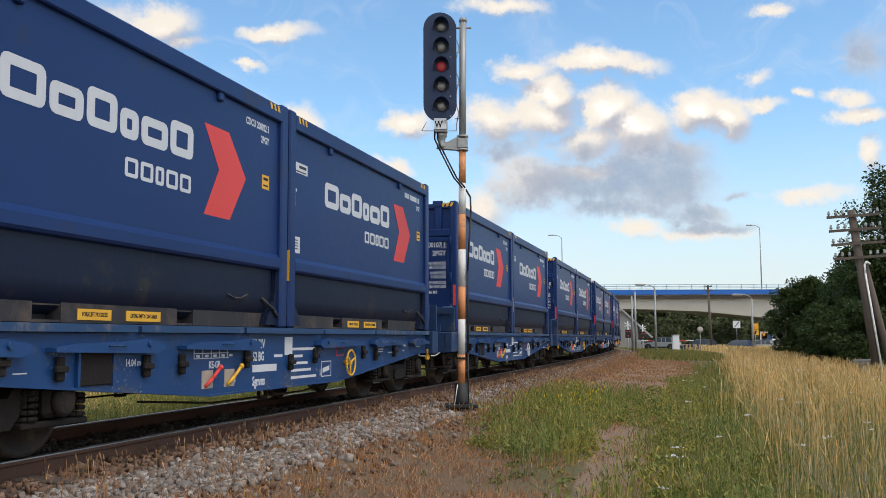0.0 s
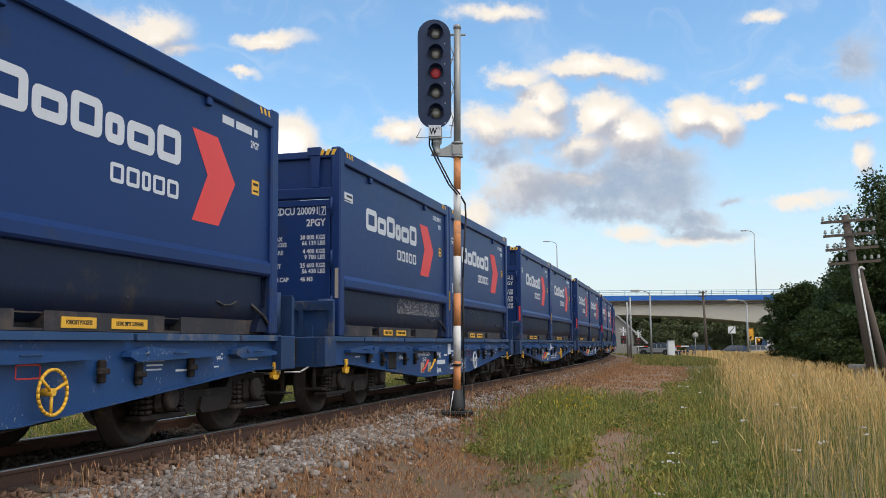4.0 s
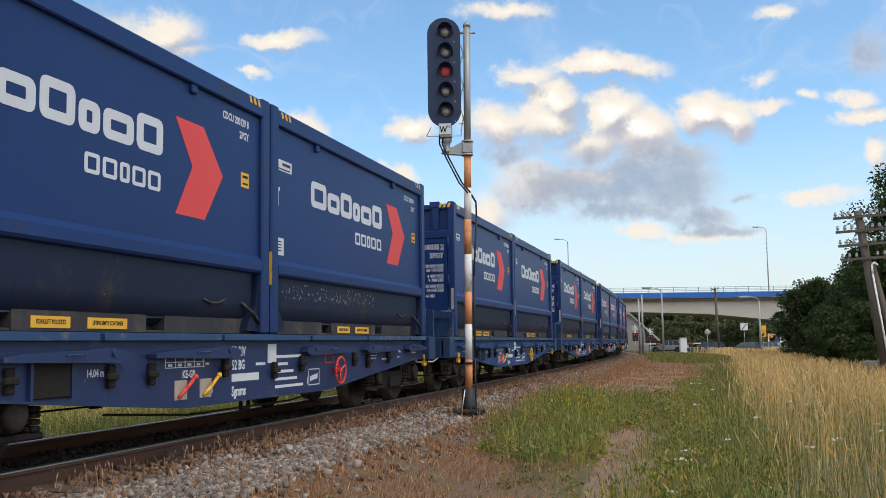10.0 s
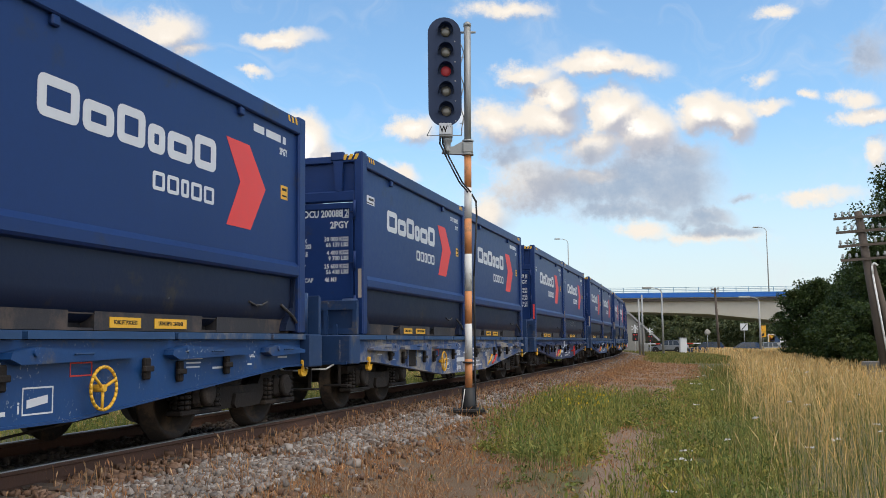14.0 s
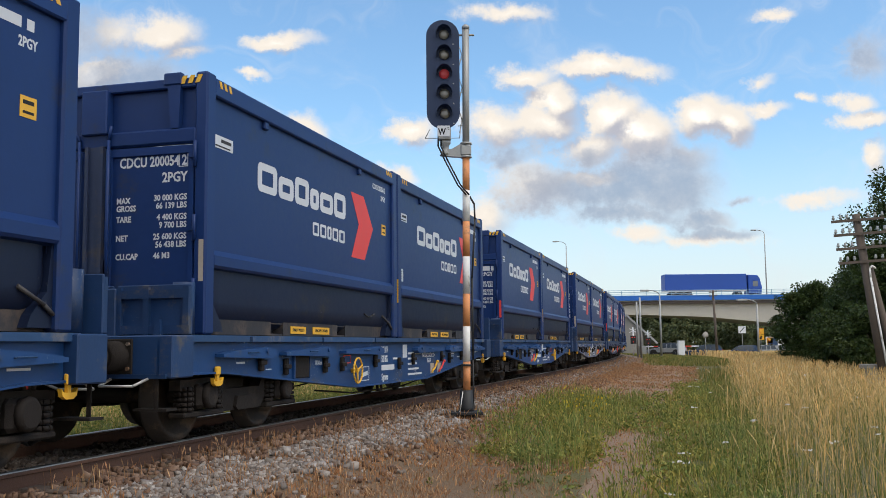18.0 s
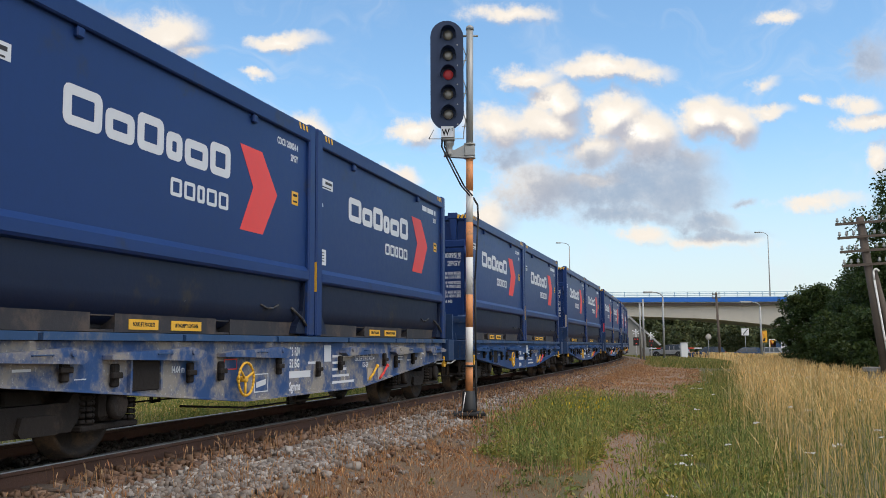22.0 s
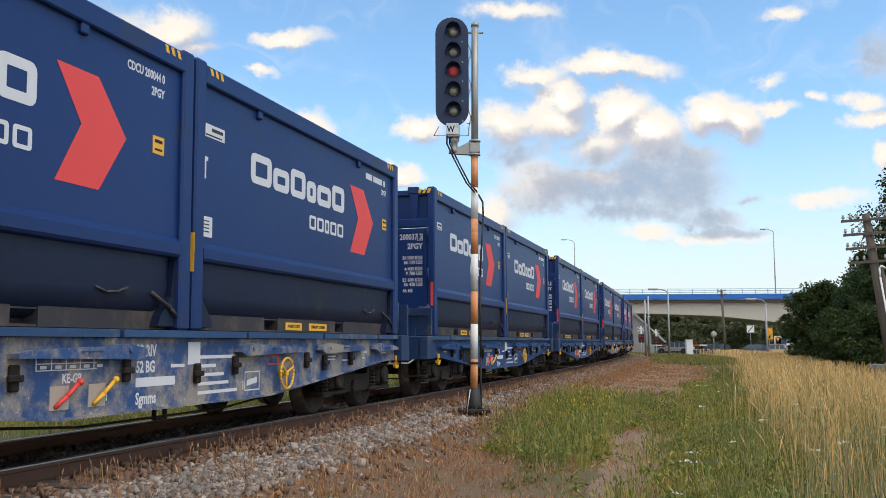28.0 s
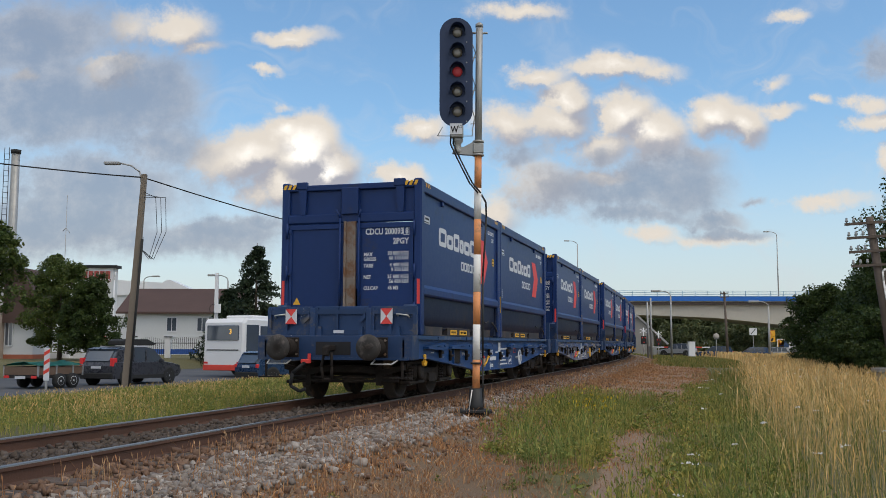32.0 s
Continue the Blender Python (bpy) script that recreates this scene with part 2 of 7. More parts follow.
def prism(outline, lo, hi, axis="X", bm=None):
    """A plate with the given outline, thick from lo to hi along the axis."""
    bm = bm or bmesh.new()
    put = {"X": lambda a, b, t: (t, a, b), "Y": lambda a, b, t: (a, t, b), "Z": lambda a, b, t: (a, b, t)}[axis]
    r0 = [bm.verts.new(put(a, b, lo)) for a, b in outline]
    r1 = [bm.verts.new(put(a, b, hi)) for a, b in outline]
    n = len(outline)
    for i in range(n):
        bm.faces.new((r0[i], r0[(i + 1) % n], r1[(i + 1) % n], r1[i]))
    bm.faces.new(r0[::-1])
    bm.faces.new(r1)
    bmesh.ops.recalc_face_normals(bm, faces=bm.faces[:])
    return bm


def ring(r, thick, n=20, axis="X", bm=None, centre=(0, 0, 0)):
    """A handwheel's rim."""
    pts = []
    for i in range(n + 1):
        a = 2 * math.pi * i / n
        p = {"X": (0, r * math.cos(a), r * math.sin(a)), "Y": (r * math.cos(a), 0, r * math.sin(a)), "Z": (r * math.cos(a), r * math.sin(a), 0)}[axis]
        pts.append(tuple(c + d for c, d in zip(centre, p)))
    return run(pts, thick, 6, bm)


def letters(text, size, material, parent, m, name="lettering", align="LEFT", wide=1.0, bold=0.0):
    """Words in the built-in font, raised by a millimetre, at a pose in the parent's space."""
    cu = bpy.data.curves.new(name, "FONT")
    cu.body, cu.size, cu.align_x, cu.extrude, cu.resolution_u, cu.offset = text, size, align, 0.0015, 2, bold
    tmp = bpy.data.objects.new(name, cu)
    me = bpy.data.meshes.new_from_object(tmp)
    bpy.data.objects.remove(tmp)
    bpy.data.curves.remove(cu)
    me.name = name
    ob = part_of(name, me, material, parent)
    ob.matrix_basis = m @ Matrix.Diagonal((wide, 1, 1, 1))
    return ob


def grid_mesh(name, xs, ys, height, material):
    """A sheet over a grid of places, lifted by height(x, y)."""
    vs = [(x, y, height(x, y)) for y in ys for x in xs]
    n = len(xs)
    fs = [(j * n + i, j * n + i + 1, (j + 1) * n + i + 1, (j + 1) * n + i) for j in range(len(ys) - 1) for i in range(n - 1)]
    me = bpy.data.meshes.new(name)
    me.from_pydata(vs, [], fs)
    me.polygons.foreach_set("use_smooth", [True] * len(fs))
    me.materials.append(material)
    return new(name, me)


# ---- the railway line: plan, ballast, rails ----
BENDS = ((-400, -0.00023), (0, -0.00023), (30, -0.00091), (60, -0.0024), (90, -0.0042), (400, -0.0042))
_s = np.arange(-300.0, 340.0, 0.5)
_k = np.interp(_s, [b[0] for b in BENDS], [b[1] for b in BENDS])
_h = np.concatenate([[0], np.cumsum((_k[1:] + _k[:-1]) * 0.25)])
_h += 0.27728 - np.interp(0.0, _s, _h)
_x = np.concatenate([[0], np.cumsum(np.sin((_h[1:] + _h[:-1]) / 2) * 0.5)])
_y = np.concatenate([[0], np.cumsum(np.cos((_h[1:] + _h[:-1]) / 2) * 0.5)])
_x += -1.933 - np.interp(0.0, _s, _x)
_y += 15.0 - np.interp(0.0, _s, _y)


def line(s, side=0.0, z=0.0):
    """A place on the line: s metres along it, side metres to its right, z above the rails."""
    x, y, h = np.interp(s, _s, _x), np.interp(s, _s, _y), np.interp(s, _s, _h)
    return Vector((x + side * math.cos(h), y - side * math.sin(h), z))


def heading(s):
    return float(np.interp(s, _s, _h))


def beside(x, y):
    """How far along the line and how far to its right a place lies."""
    i = np.argmin((_x - x) ** 2 + (_y - y) ** 2)
    return _s[i], (x - _x[i]) * math.cos(_h[i]) - (y - _y[i]) * math.sin(_h[i])


def lie(x, y, so=None):
    """Height of the ground."""
    s, o = so or beside(x, y)
    a = abs(o)
    z = between(a, [0, 1.5, 2.4, 3.4, 5.0, 7.5, 10, 15, 30], [-0.155, -0.17, -0.25, -0.42, -0.48, -0.5, -0.62, -0.90, -1.0])
    if o < 0:
        z = between(a, [0, 1.6, 3.0, 8.0, 12.5, 13.5, 29.0, 33.0, 400], [-0.155, -0.18, -0.4, -0.5, -0.75, -0.95, -0.95, -0.3, -0.3])
    if a > 1.4:
        z += 0.05 * (noise.noise((x * 0.7, y * 0.7, 0)) + 0.5 * noise.noise((x * 2.3, y * 2.3, 4)))
    return z


def ground_material():
    m = bpy.data.materials.new("soil_and_turf")
    m.use_nodes = True
    N = Nodes(m.node_tree)
    b = m.node_tree.nodes["Principled BSDF"]
    at = N.add("ShaderNodeAttribute", attribute_name="cover").outputs["Color"]
    sep = N.add("ShaderNodeSeparateColor")
    N.put(sep.inputs[0], at)
    v = N.add("ShaderNodeTexCoord").outputs["Object"]
    n1, n2, n3 = N.noise(v, 0.9, 5.0, 0.6), N.noise(v, 9.0, 5.0, 0.7), N.noise(v, 60.0, 3.0, 0.7)
    soil = N.mix(N.math("MULTIPLY", N.math("ADD", n2, n3), 0.5), (0.12, 0.074, 0.046), (0.40, 0.275, 0.185))
    dry = N.mix(n3, (0.075, 0.046, 0.027), (0.27, 0.18, 0.105))
    turf = N.mix(n2, (0.06, 0.072, 0.022), (0.19, 0.15, 0.065))
    grit = N.mix(n3, (0.07, 0.054, 0.042), (0.20, 0.165, 0.135))
    edge = lambda ch: N.ramp(N.math("ADD", sep.outputs[ch], N.math("MULTIPLY", N.math("SUBTRACT", n1, 0.5), 0.7)), 0.38, 0.62)
    c = N.mix(edge(0), dry, turf)
    c = N.mix(edge(1), c, soil)
    c = N.mix(edge(2), c, grit)
    N.put(b.inputs["Base Color"], c)
    b.inputs["Roughness"].default_value = 0.95
    bn = N.add("ShaderNodeBump")
    bn.inputs["Strength"].default_value = 0.6
    bn.inputs["Distance"].default_value = 0.04
    N.put(bn.inputs["Height"], N.math("ADD", n2, n3))
    N.put(b.inputs["Normal"], bn.outputs[0])
    return m


def cover(x, y):
    """Shares of turf, bare soil and grit at a place."""
    s, o = beside(x, y)
    wob = 0.35 * noise.noise((x * 0.35, y * 0.35, 11)) + 0.15 * noise.noise((x * 1.3, y * 1.3, 12))
    o += wob if abs(o) > 2.2 else 0
    if o > 0:
        turf = max(0.0, min(1.0, (o - green_edge(s)) * 0.45 + 0.25)) if o < 6.5 else 1.0
        if 9 < s < 52:
            turf = min(turf, between(o, [4.6, 5.6, 6.2], [0.1, 0.5, 1.0]))
        soil = bare(s, o, x, y)
    else:
        turf, soil = between(-o, [2.0, 3.2], [0.2, 1.0]), 0.0
    grit = between(abs(o), [0, 1.3, 1.6, 2.0, 2.3], [0.3, 0.2, 0.55, 0.5, 0.0])
    return turf, soil, grit


def green_edge(s):
    """How far from the line the dry brown verge gives way to green."""
    return between(s, [-9, -5, 1, 4, 12, 30, 50], [4.1, 3.75, 2.75, 2.6, 2.7, 4.2, 3.2])


def greening(s, o, x, y):
    """0 in the brown verge, 1 in the green."""
    return min(1.0, max(0.0, (o - green_edge(s) + 0.5 * noise.noise((x * 0.9, y * 0.9, 41))) * 2.2 + 0.25))


def bare(s, o, x, y):
    """How bare the trodden path is: patchy up close, broad further along."""
    near = between(abs(o - 4.9), [0.18, 0.6], [1, 0]) * between(s, [-8, -6, -2.5, -1.8, -0.8, 1.2, 2.4], [0.5, 0.9, 0.9, 0.75, 1.0, 1.0, 0.0])
    near = max(near, between(math.hypot(o - 4.75, (s - 0.4) * 0.6), [0.45, 0.95], [1, 0]))
    far = between(o, [2.3, 2.9, 4.9, 5.7], [0, 0.85, 0.9, 0]) * between(s, [8, 11, 46, 58], [0, 1, 1, 0.15])
    far *= 0.55 + 0.45 * min(1.0, max(0.0, 0.55 + 1.8 * noise.noise((x * 0.5, y * 0.3, 14))))
    return max(near, far)


def build_ground():
    xs = [-900, -400, -200, -120, -80, -60, -50, -44, -38] + [-34 + 0.8 * i for i in range(30)] + [-10 + 0.25 * i for i in range(100)] + [15 + 0.7 * i for i in range(36)] + [42, 48, 56, 70, 100, 160, 300, 900]
    ys = [-300, -150, -60, -30, -20, -14] + [-10 + 0.5 * i for i in range(26)] + [3 + 0.25 * i for i in range(104)] + [29 + 0.5 * i for i in range(60)] + [60 + 1.5 * i for i in range(40)] + [125, 140, 160, 190, 230, 300, 450, 800, 1800, 3500]
    ob = grid_mesh("ground", xs, ys, lie, ground_material())
    at = ob.data.color_attributes.new("cover", "FLOAT_COLOR", "POINT")
    vals = []
    for v in ob.data.vertices:
        vals += [*cover(v.co.x, v.co.y), 1.0]
    at.data.foreach_set("color", vals)
    tagged(ob, "dry turf with bare soil path and ballast grit", "ground", kind="structure")


def swept(name, profile, s0, s1, step, material, parent=None, side=0.0, z=0.0):
    """A profile (right, up) carried along the line."""
    ss = np.arange(s0, s1 + step / 2, step)
    vs, n = [], len(profile)
    for s in ss:
        vs += [tuple(line(s, side + a, z + b)) for a, b in profile]
    fs = [(i * n + j, i * n + (j + 1) % n, (i + 1) * n + (j + 1) % n, (i + 1) * n + j) for i in range(len(ss) - 1) for j in range(n)]
    me = bpy.data.meshes.new(name)
    me.from_pydata(vs, [], fs)
    return part_of(name, me, material, parent)


def build_track():
    rust = surface("rusty_rail", (0.092, 0.044, 0.027), 0.8, 0.0, 0.4, 14, 0.3)
    shine = surface("rail_head", (0.30, 0.265, 0.235), 0.34, 1.0, 0.15, 20, 0.05)
    wood = surface("old_sleeper", (0.085, 0.063, 0.05), 0.9, 0, 0.4, 9, 0.5, lot=0.5)
    track = tagged(empty("railway_track"), "single railway track with rusty rails on weathered sleepers", "track", kind="structure")
    foot = [(-0.07, -0.165), (0.07, -0.165), (0.07, -0.155), (0.012, -0.135), (0.012, -0.05), (0.036, -0.04), (0.036, -0.012), (-0.036, -0.012), (-0.036, -0.04), (-0.012, -0.05), (-0.012, -0.135), (-0.07, -0.155)]
    head = [(-0.036, -0.012), (0.036, -0.012), (0.034, -0.002), (0.026, 0.0), (-0.026, 0.0), (-0.034, -0.002)]
    for side in (-0.753, 0.753):
        rail = swept("rail", foot, -60, 290, 1.0, rust, track, side)
        swept("rail_head", head, -60, 290, 1.0, shine, rail, side)
    me = None
    plate = None
    s = -16.0
    while s < 95:
        p = line(s)
        if me is None:
            ob = part("sleeper", box(-1.3, 1.3, -0.12, 0.12, -0.33, -0.175, 0.015), wood, track)
            me = ob.data
        else:
            ob = part_of("sleeper", me, None, track)
        ob.matrix_basis = pose(p.x, p.y, random.uniform(0.026, 0.036), 0, 0, -math.degrees(heading(s)) + random.uniform(-0.7, 0.7))
        s += 0.62


def stones(name, places, size, material, parent, seed):
    """Angular stones in one mesh."""
    rng = np.random.default_rng(seed)
    n = len(places)
    cube = np.array([(x, y, z) for z in (-1, 1) for y in (-1, 1) for x in (-1, 1)], float)
    v = cube[None] * rng.uniform(0.25, 1.0, (n, 8, 3))
    v *= (size * rng.uniform(0.5, 1.25, n))[:, None, None] * rng.uniform(0.6, 1.1, (n, 1, 3))
    a = rng.uniform(0, 6.28, n)
    b = rng.uniform(0, 6.28, n)
    ca, sa, cb, sb = np.cos(a)[:, None], np.sin(a)[:, None], np.cos(b)[:, None], np.sin(b)[:, None]
    x, y, z = v[..., 0], v[..., 1] * cb - v[..., 2] * sb, v[..., 1] * sb + v[..., 2] * cb
    v = np.stack([x * ca - y * sa, x * sa + y * ca, z], 2) + places[:, None, :]
    f = np.array([(0, 2, 3, 1), (4, 5, 7, 6), (0, 1, 5, 4), (2, 6, 7, 3), (0, 4, 6, 2), (1, 3, 7, 5)])
    q = ((np.arange(n) * 8)[:, None, None] + f[None]).reshape(-1)
    me = bpy.data.meshes.new(name)
    me.vertices.add(n * 8)
    me.vertices.foreach_set("co", v.ravel())
    me.loops.add(len(q))
    me.loops.foreach_set("vertex_index", q.astype(np.int32))
    me.polygons.add(n * 6)
    me.polygons.foreach_set("loop_start", (np.arange(n * 6) * 4).astype(np.int32))
    me.update(calc_edges=True)
    return part_of(name, me, material, parent)


def spots(n, s0, s1, o0, o1, seed, bias=1.0, lift=0.0):
    rng = np.random.default_rng(seed)
    ss, oo = s0 + (s1 - s0) * rng.uniform(0, 1, n) ** bias, rng.uniform(o0, o1, n)
    hs = np.interp(ss, _s, _h)
    px, py = np.interp(ss, _s, _x) + oo * np.cos(hs), np.interp(ss, _s, _y) - oo * np.sin(hs)
    return np.array([(x, y, lie(x, y, (s, o)) + lift + rng.uniform(-0.02, 0.035)) for x, y, s, o in zip(px, py, ss, oo)])


def stone_material(name, cols):
    m = bpy.data.materials.new(name)
    m.use_nodes = True
    N = Nodes(m.node_tree)
    b = m.node_tree.nodes["Principled BSDF"]
    r = N.add("ShaderNodeNewGeometry").outputs["Random Per Island"]
    ramp = N.add("ShaderNodeValToRGB")
    N.put(ramp.inputs[0], N.math("FRACT", N.math("ADD", r, N.add("ShaderNodeObjectInfo").outputs["Random"])))
    el = ramp.color_ramp.elements
    while len(el) < len(cols):
        el.new(0.5)
    for i, c in enumerate(cols):
        el[i].position, el[i].color = i / (len(cols) - 1), (*c, 1)
    v = N.add("ShaderNodeTexCoord").outputs["Object"]
    N.put(b.inputs["Base Color"], N.mix(1.0, ramp.outputs[0], N.mix(N.noise(v, 40.0, 4.0), (0.6, 0.58, 0.55), (1.25, 1.25, 1.25)), "MULTIPLY"))
    b.inputs["Roughness"].default_value = 0.9
    return m


def build_ballast():
    grey = stone_material("ballast_stone", [(0.10, 0.08, 0.068), (0.30, 0.265, 0.235), (0.19, 0.145, 0.115), (0.44, 0.40, 0.365), (0.14, 0.095, 0.07), (0.33, 0.29, 0.255)])
    brown = stone_material("rusty_ballast", [(0.10, 0.055, 0.034), (0.20, 0.118, 0.076), (0.15, 0.085, 0.054), (0.28, 0.185, 0.13)])
    # stones between the rails: shade under the wagons is put into their colour
    shaded_stone = stone_material("shaded_ballast", [(0.045, 0.034, 0.027), (0.095, 0.072, 0.057), (0.065, 0.048, 0.037), (0.14, 0.11, 0.09)])
    p = np.concatenate([spots(17000, -11, 4, 1.55, 2.4, 31), spots(6000, 4, 70, 1.45, 2.2, 32, 1.4), spots(450, -11, 6, 2.2, 3.0, 35)])
    p = np.array([q for q in p if math.hypot(q[0] - 0.53, q[1] - 15.5) > 0.5 and noise.noise((q[0] * 0.8, q[1] * 0.8, 3)) + 0.5 * noise.noise((q[0] * 2.5, q[1] * 2.5, 5)) > -0.30])
    bal = tagged(stones("ballast", p, 0.037, grey, None, 33), "grey and pinkish crushed ballast stones", "ballast", kind="stuff")
    tagged(stones("ballast", spots(9000, -13, 20, -0.66, 0.66, 36, 1.2), 0.042, shaded_stone, None, 34), "ballast stones between the rails, coloured dark for the shade under the wagons", "ballast", kind="stuff")
    p = np.concatenate([spots(6000, -13, 30, 0.84, 1.7, 37, 1.2), spots(1500, -11, 20, 1.7, 3.0, 40, 1.2), spots(4000, -13, 30, -2.2, -0.84, 38, 1.2)])
    tagged(stones("ballast", p, 0.042, brown, None, 39), "rust-brown ballast stones beside the rails", "ballast", kind="stuff")
    # the stones nearest the path, one by one
    rng = random.Random(8)
    shapes = []
    for k in range(10):
        ob = stones("stone", np.zeros((1, 3)), 0.05, grey, bal, 60 + k)
        shapes.append(ob.data)
        ob.location = spots(1, -6, 0, 1.7, 2.6, 300 + k, 1.0, 0.02)[0]
    for i, q in enumerate(spots(110, -8, 2, 1.6, 2.7, 41, 1.0, 0.015)):
        ob = part_of("stone", shapes[i % 10], None, bal)
        ob.matrix_basis = pose(*q, rng.uniform(-30, 30), rng.uniform(-30, 30), rng.uniform(0, 360)) @ Matrix.Diagonal((*[rng.uniform(0.6, 1.2)] * 3, 1))


build_ground()
build_track()
build_ballast()

# ---- plants ----
def leaf_material(name, cols, rough=0.7, through=0.25):
    """Each blade or leaf takes a colour of its own between those given."""
    m = bpy.data.materials.new(name)
    m.use_nodes = True
    N = Nodes(m.node_tree)
    b = m.node_tree.nodes["Principled BSDF"]
    r = N.add("ShaderNodeNewGeometry").outputs["Random Per Island"]
    ramp = N.add("ShaderNodeValToRGB")
    N.put(ramp.inputs[0], r)
    el = ramp.color_ramp.elements
    while len(el) < len(cols):
        el.new(0.5)
    for i, c in enumerate(cols):
        el[i].position = i / (len(cols) - 1)
        el[i].color = (*c, 1)
    v = N.add("ShaderNodeTexCoord").outputs["Object"]
    k = N.ramp(N.noise(v, 1.3, 4.0, 0.65), 0.32, 0.72)
    c = N.mix(N.math("MULTIPLY", k, 0.6), ramp.outputs[0], N.vec("MULTIPLY", ramp.outputs[0], (1.75, 1.25, 0.75)))
    N.put(b.inputs["Base Color"], c)
    b.inputs["Roughness"].default_value = rough
    b.inputs["Specular IOR Level"].default_value = 0.25
    tr = N.add("ShaderNodeBsdfTranslucent")
    N.put(tr.inputs[0], c)
    mixs = N.add("ShaderNodeMixShader")
    mixs.inputs[0].default_value = through
    N.put(mixs.inputs[1], b.outputs[0])
    N.put(mixs.inputs[2], tr.outputs[0])
    N.put(m.node_tree.nodes["Material Output"].inputs[0], mixs.outputs[0])
    return m


def blades(name, places, tall, wide, lean, material, head=0.0, seed=1):
    """Many thin bent blades in one mesh. places: (n, 3). tall, wide, lean: arrays or numbers. head: share of the height taken by a seed head."""
    rng = np.random.default_rng(seed)
    n = len(places)
    tall = np.broadcast_to(np.asarray(tall, float), n) * rng.uniform(0.6, 1.15, n)
    wide = np.broadcast_to(np.asarray(wide, float), n) * rng.uniform(0.7, 1.3, n)
    turn = rng.uniform(0, 2 * math.pi, n)
    face = rng.normal(0, 0.8, n)
    bend = np.abs(rng.normal(0, 1, n)) * lean * tall
    dx, dy = np.cos(turn) * bend, np.sin(turn) * bend
    wx, wy = np.cos(face), np.sin(face)
    levels = ((0.0, 1.0), (0.45, 0.75), (1.0 - head, 0.35)) if head else ((0.0, 1.0), (0.5, 0.8))
    rows = []
    for h, w in levels:
        c = places + np.stack([dx * h * h, dy * h * h, tall * h], 1)
        o = np.stack([wx * wide * w / 2, wy * wide * w / 2, np.zeros(n)], 1)
        rows += [c - o, c + o]
    if head:
        h = 1 - head * 0.5
        c = places + np.stack([dx * h * h, dy * h * h, tall * h], 1)
        o = np.stack([wx * wide * 0.95, wy * wide * 0.95, np.zeros(n)], 1)
        rows += [c - o, c + o]
    rows.append(places + np.stack([dx, dy, tall], 1))
    k = len(rows)
    vs = np.stack(rows, 1).reshape(-1, 3)
    q = [(2 * i, 2 * i + 1, 2 * i + 3, 2 * i + 2) for i in range((k - 1) // 2 - 1)]
    base = (np.arange(n) * k)[:, None]
    loops, starts = [], []
    faces = [base + np.array([f]) for f in q]
    quads = np.concatenate(faces, 0)
    tris = base + np.array([[k - 3, k - 2, k - 1]])
    me = bpy.data.meshes.new(name)
    me.vertices.add(len(vs))
    me.vertices.foreach_set("co", vs.ravel())
    me.loops.add(quads.size + tris.size)
    me.loops.foreach_set("vertex_index", np.concatenate([quads.ravel(), tris.ravel()]).astype(np.int32))
    me.polygons.add(len(quads) + len(tris))
    me.polygons.foreach_set("loop_start", np.concatenate([np.arange(len(quads)) * 4, quads.size + np.arange(len(tris)) * 3]).astype(np.int32))
    me.update(calc_edges=True)
    me.materials.append(material)
    return new(name, me)


def scatter(n, s0, s1, o0, o1, seed, bias=1.0, keep=None):
    """Random places in a stretch beside the line, thicker towards s0 with bias above 1; keep(s, o, x, y) gives the chance to stay."""
    rng = np.random.default_rng(seed)
    out = []
    ss = s0 + (s1 - s0) * rng.uniform(0, 1, n) ** bias
    oo = rng.uniform(o0, o1, n)
    xs, ys, hs = np.interp(ss, _s, _x), np.interp(ss, _s, _y), np.interp(ss, _s, _h)
    px, py = xs + oo * np.cos(hs), ys - oo * np.sin(hs)
    roll = rng.uniform(0, 1, n)
    for s, o, x, y, r in zip(ss, oo, px, py, roll):
        if keep is None or r < keep(s, o, x, y):
            out.append((x, y, lie(x, y, (s, o)) - 0.015))
    return np.array(out)


def patch(x, y, size, cut, seed=0):
    """Between 0 and 1 in soft patches."""
    return min(1, max(0, (noise.noise((x / size, y / size, seed)) - cut) * 4 + 0.5))


STRAW = leaf_material("straw_grass", [(0.44, 0.335, 0.14), (0.62, 0.47, 0.22), (0.50, 0.345, 0.15), (0.68, 0.55, 0.31)])
GREEN = leaf_material("green_grass", [(0.06, 0.09, 0.024), (0.13, 0.18, 0.046), (0.23, 0.22, 0.075), (0.33, 0.26, 0.12)])
DRY = leaf_material("dry_grass", [(0.20, 0.10, 0.052), (0.38, 0.23, 0.125), (0.28, 0.15, 0.08), (0.52, 0.37, 0.22)])
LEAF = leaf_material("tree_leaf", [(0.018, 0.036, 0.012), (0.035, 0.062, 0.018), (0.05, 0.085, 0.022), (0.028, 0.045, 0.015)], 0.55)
BUSHLEAF = leaf_material("bush_leaf", [(0.03, 0.055, 0.015), (0.06, 0.10, 0.025), (0.085, 0.12, 0.03), (0.04, 0.06, 0.02)], 0.55)
NEEDLE = leaf_material("spruce_needle", [(0.012, 0.025, 0.014), (0.022, 0.04, 0.022), (0.03, 0.05, 0.024)], 0.6, 0.1)
# leaf greens made paler and greyer: distance haze is mixed into the colour
HAZED_LEAF = leaf_material("hazed_leaf", [(0.05, 0.072, 0.035), (0.085, 0.115, 0.05), (0.07, 0.09, 0.05), (0.11, 0.135, 0.065)], 0.7)
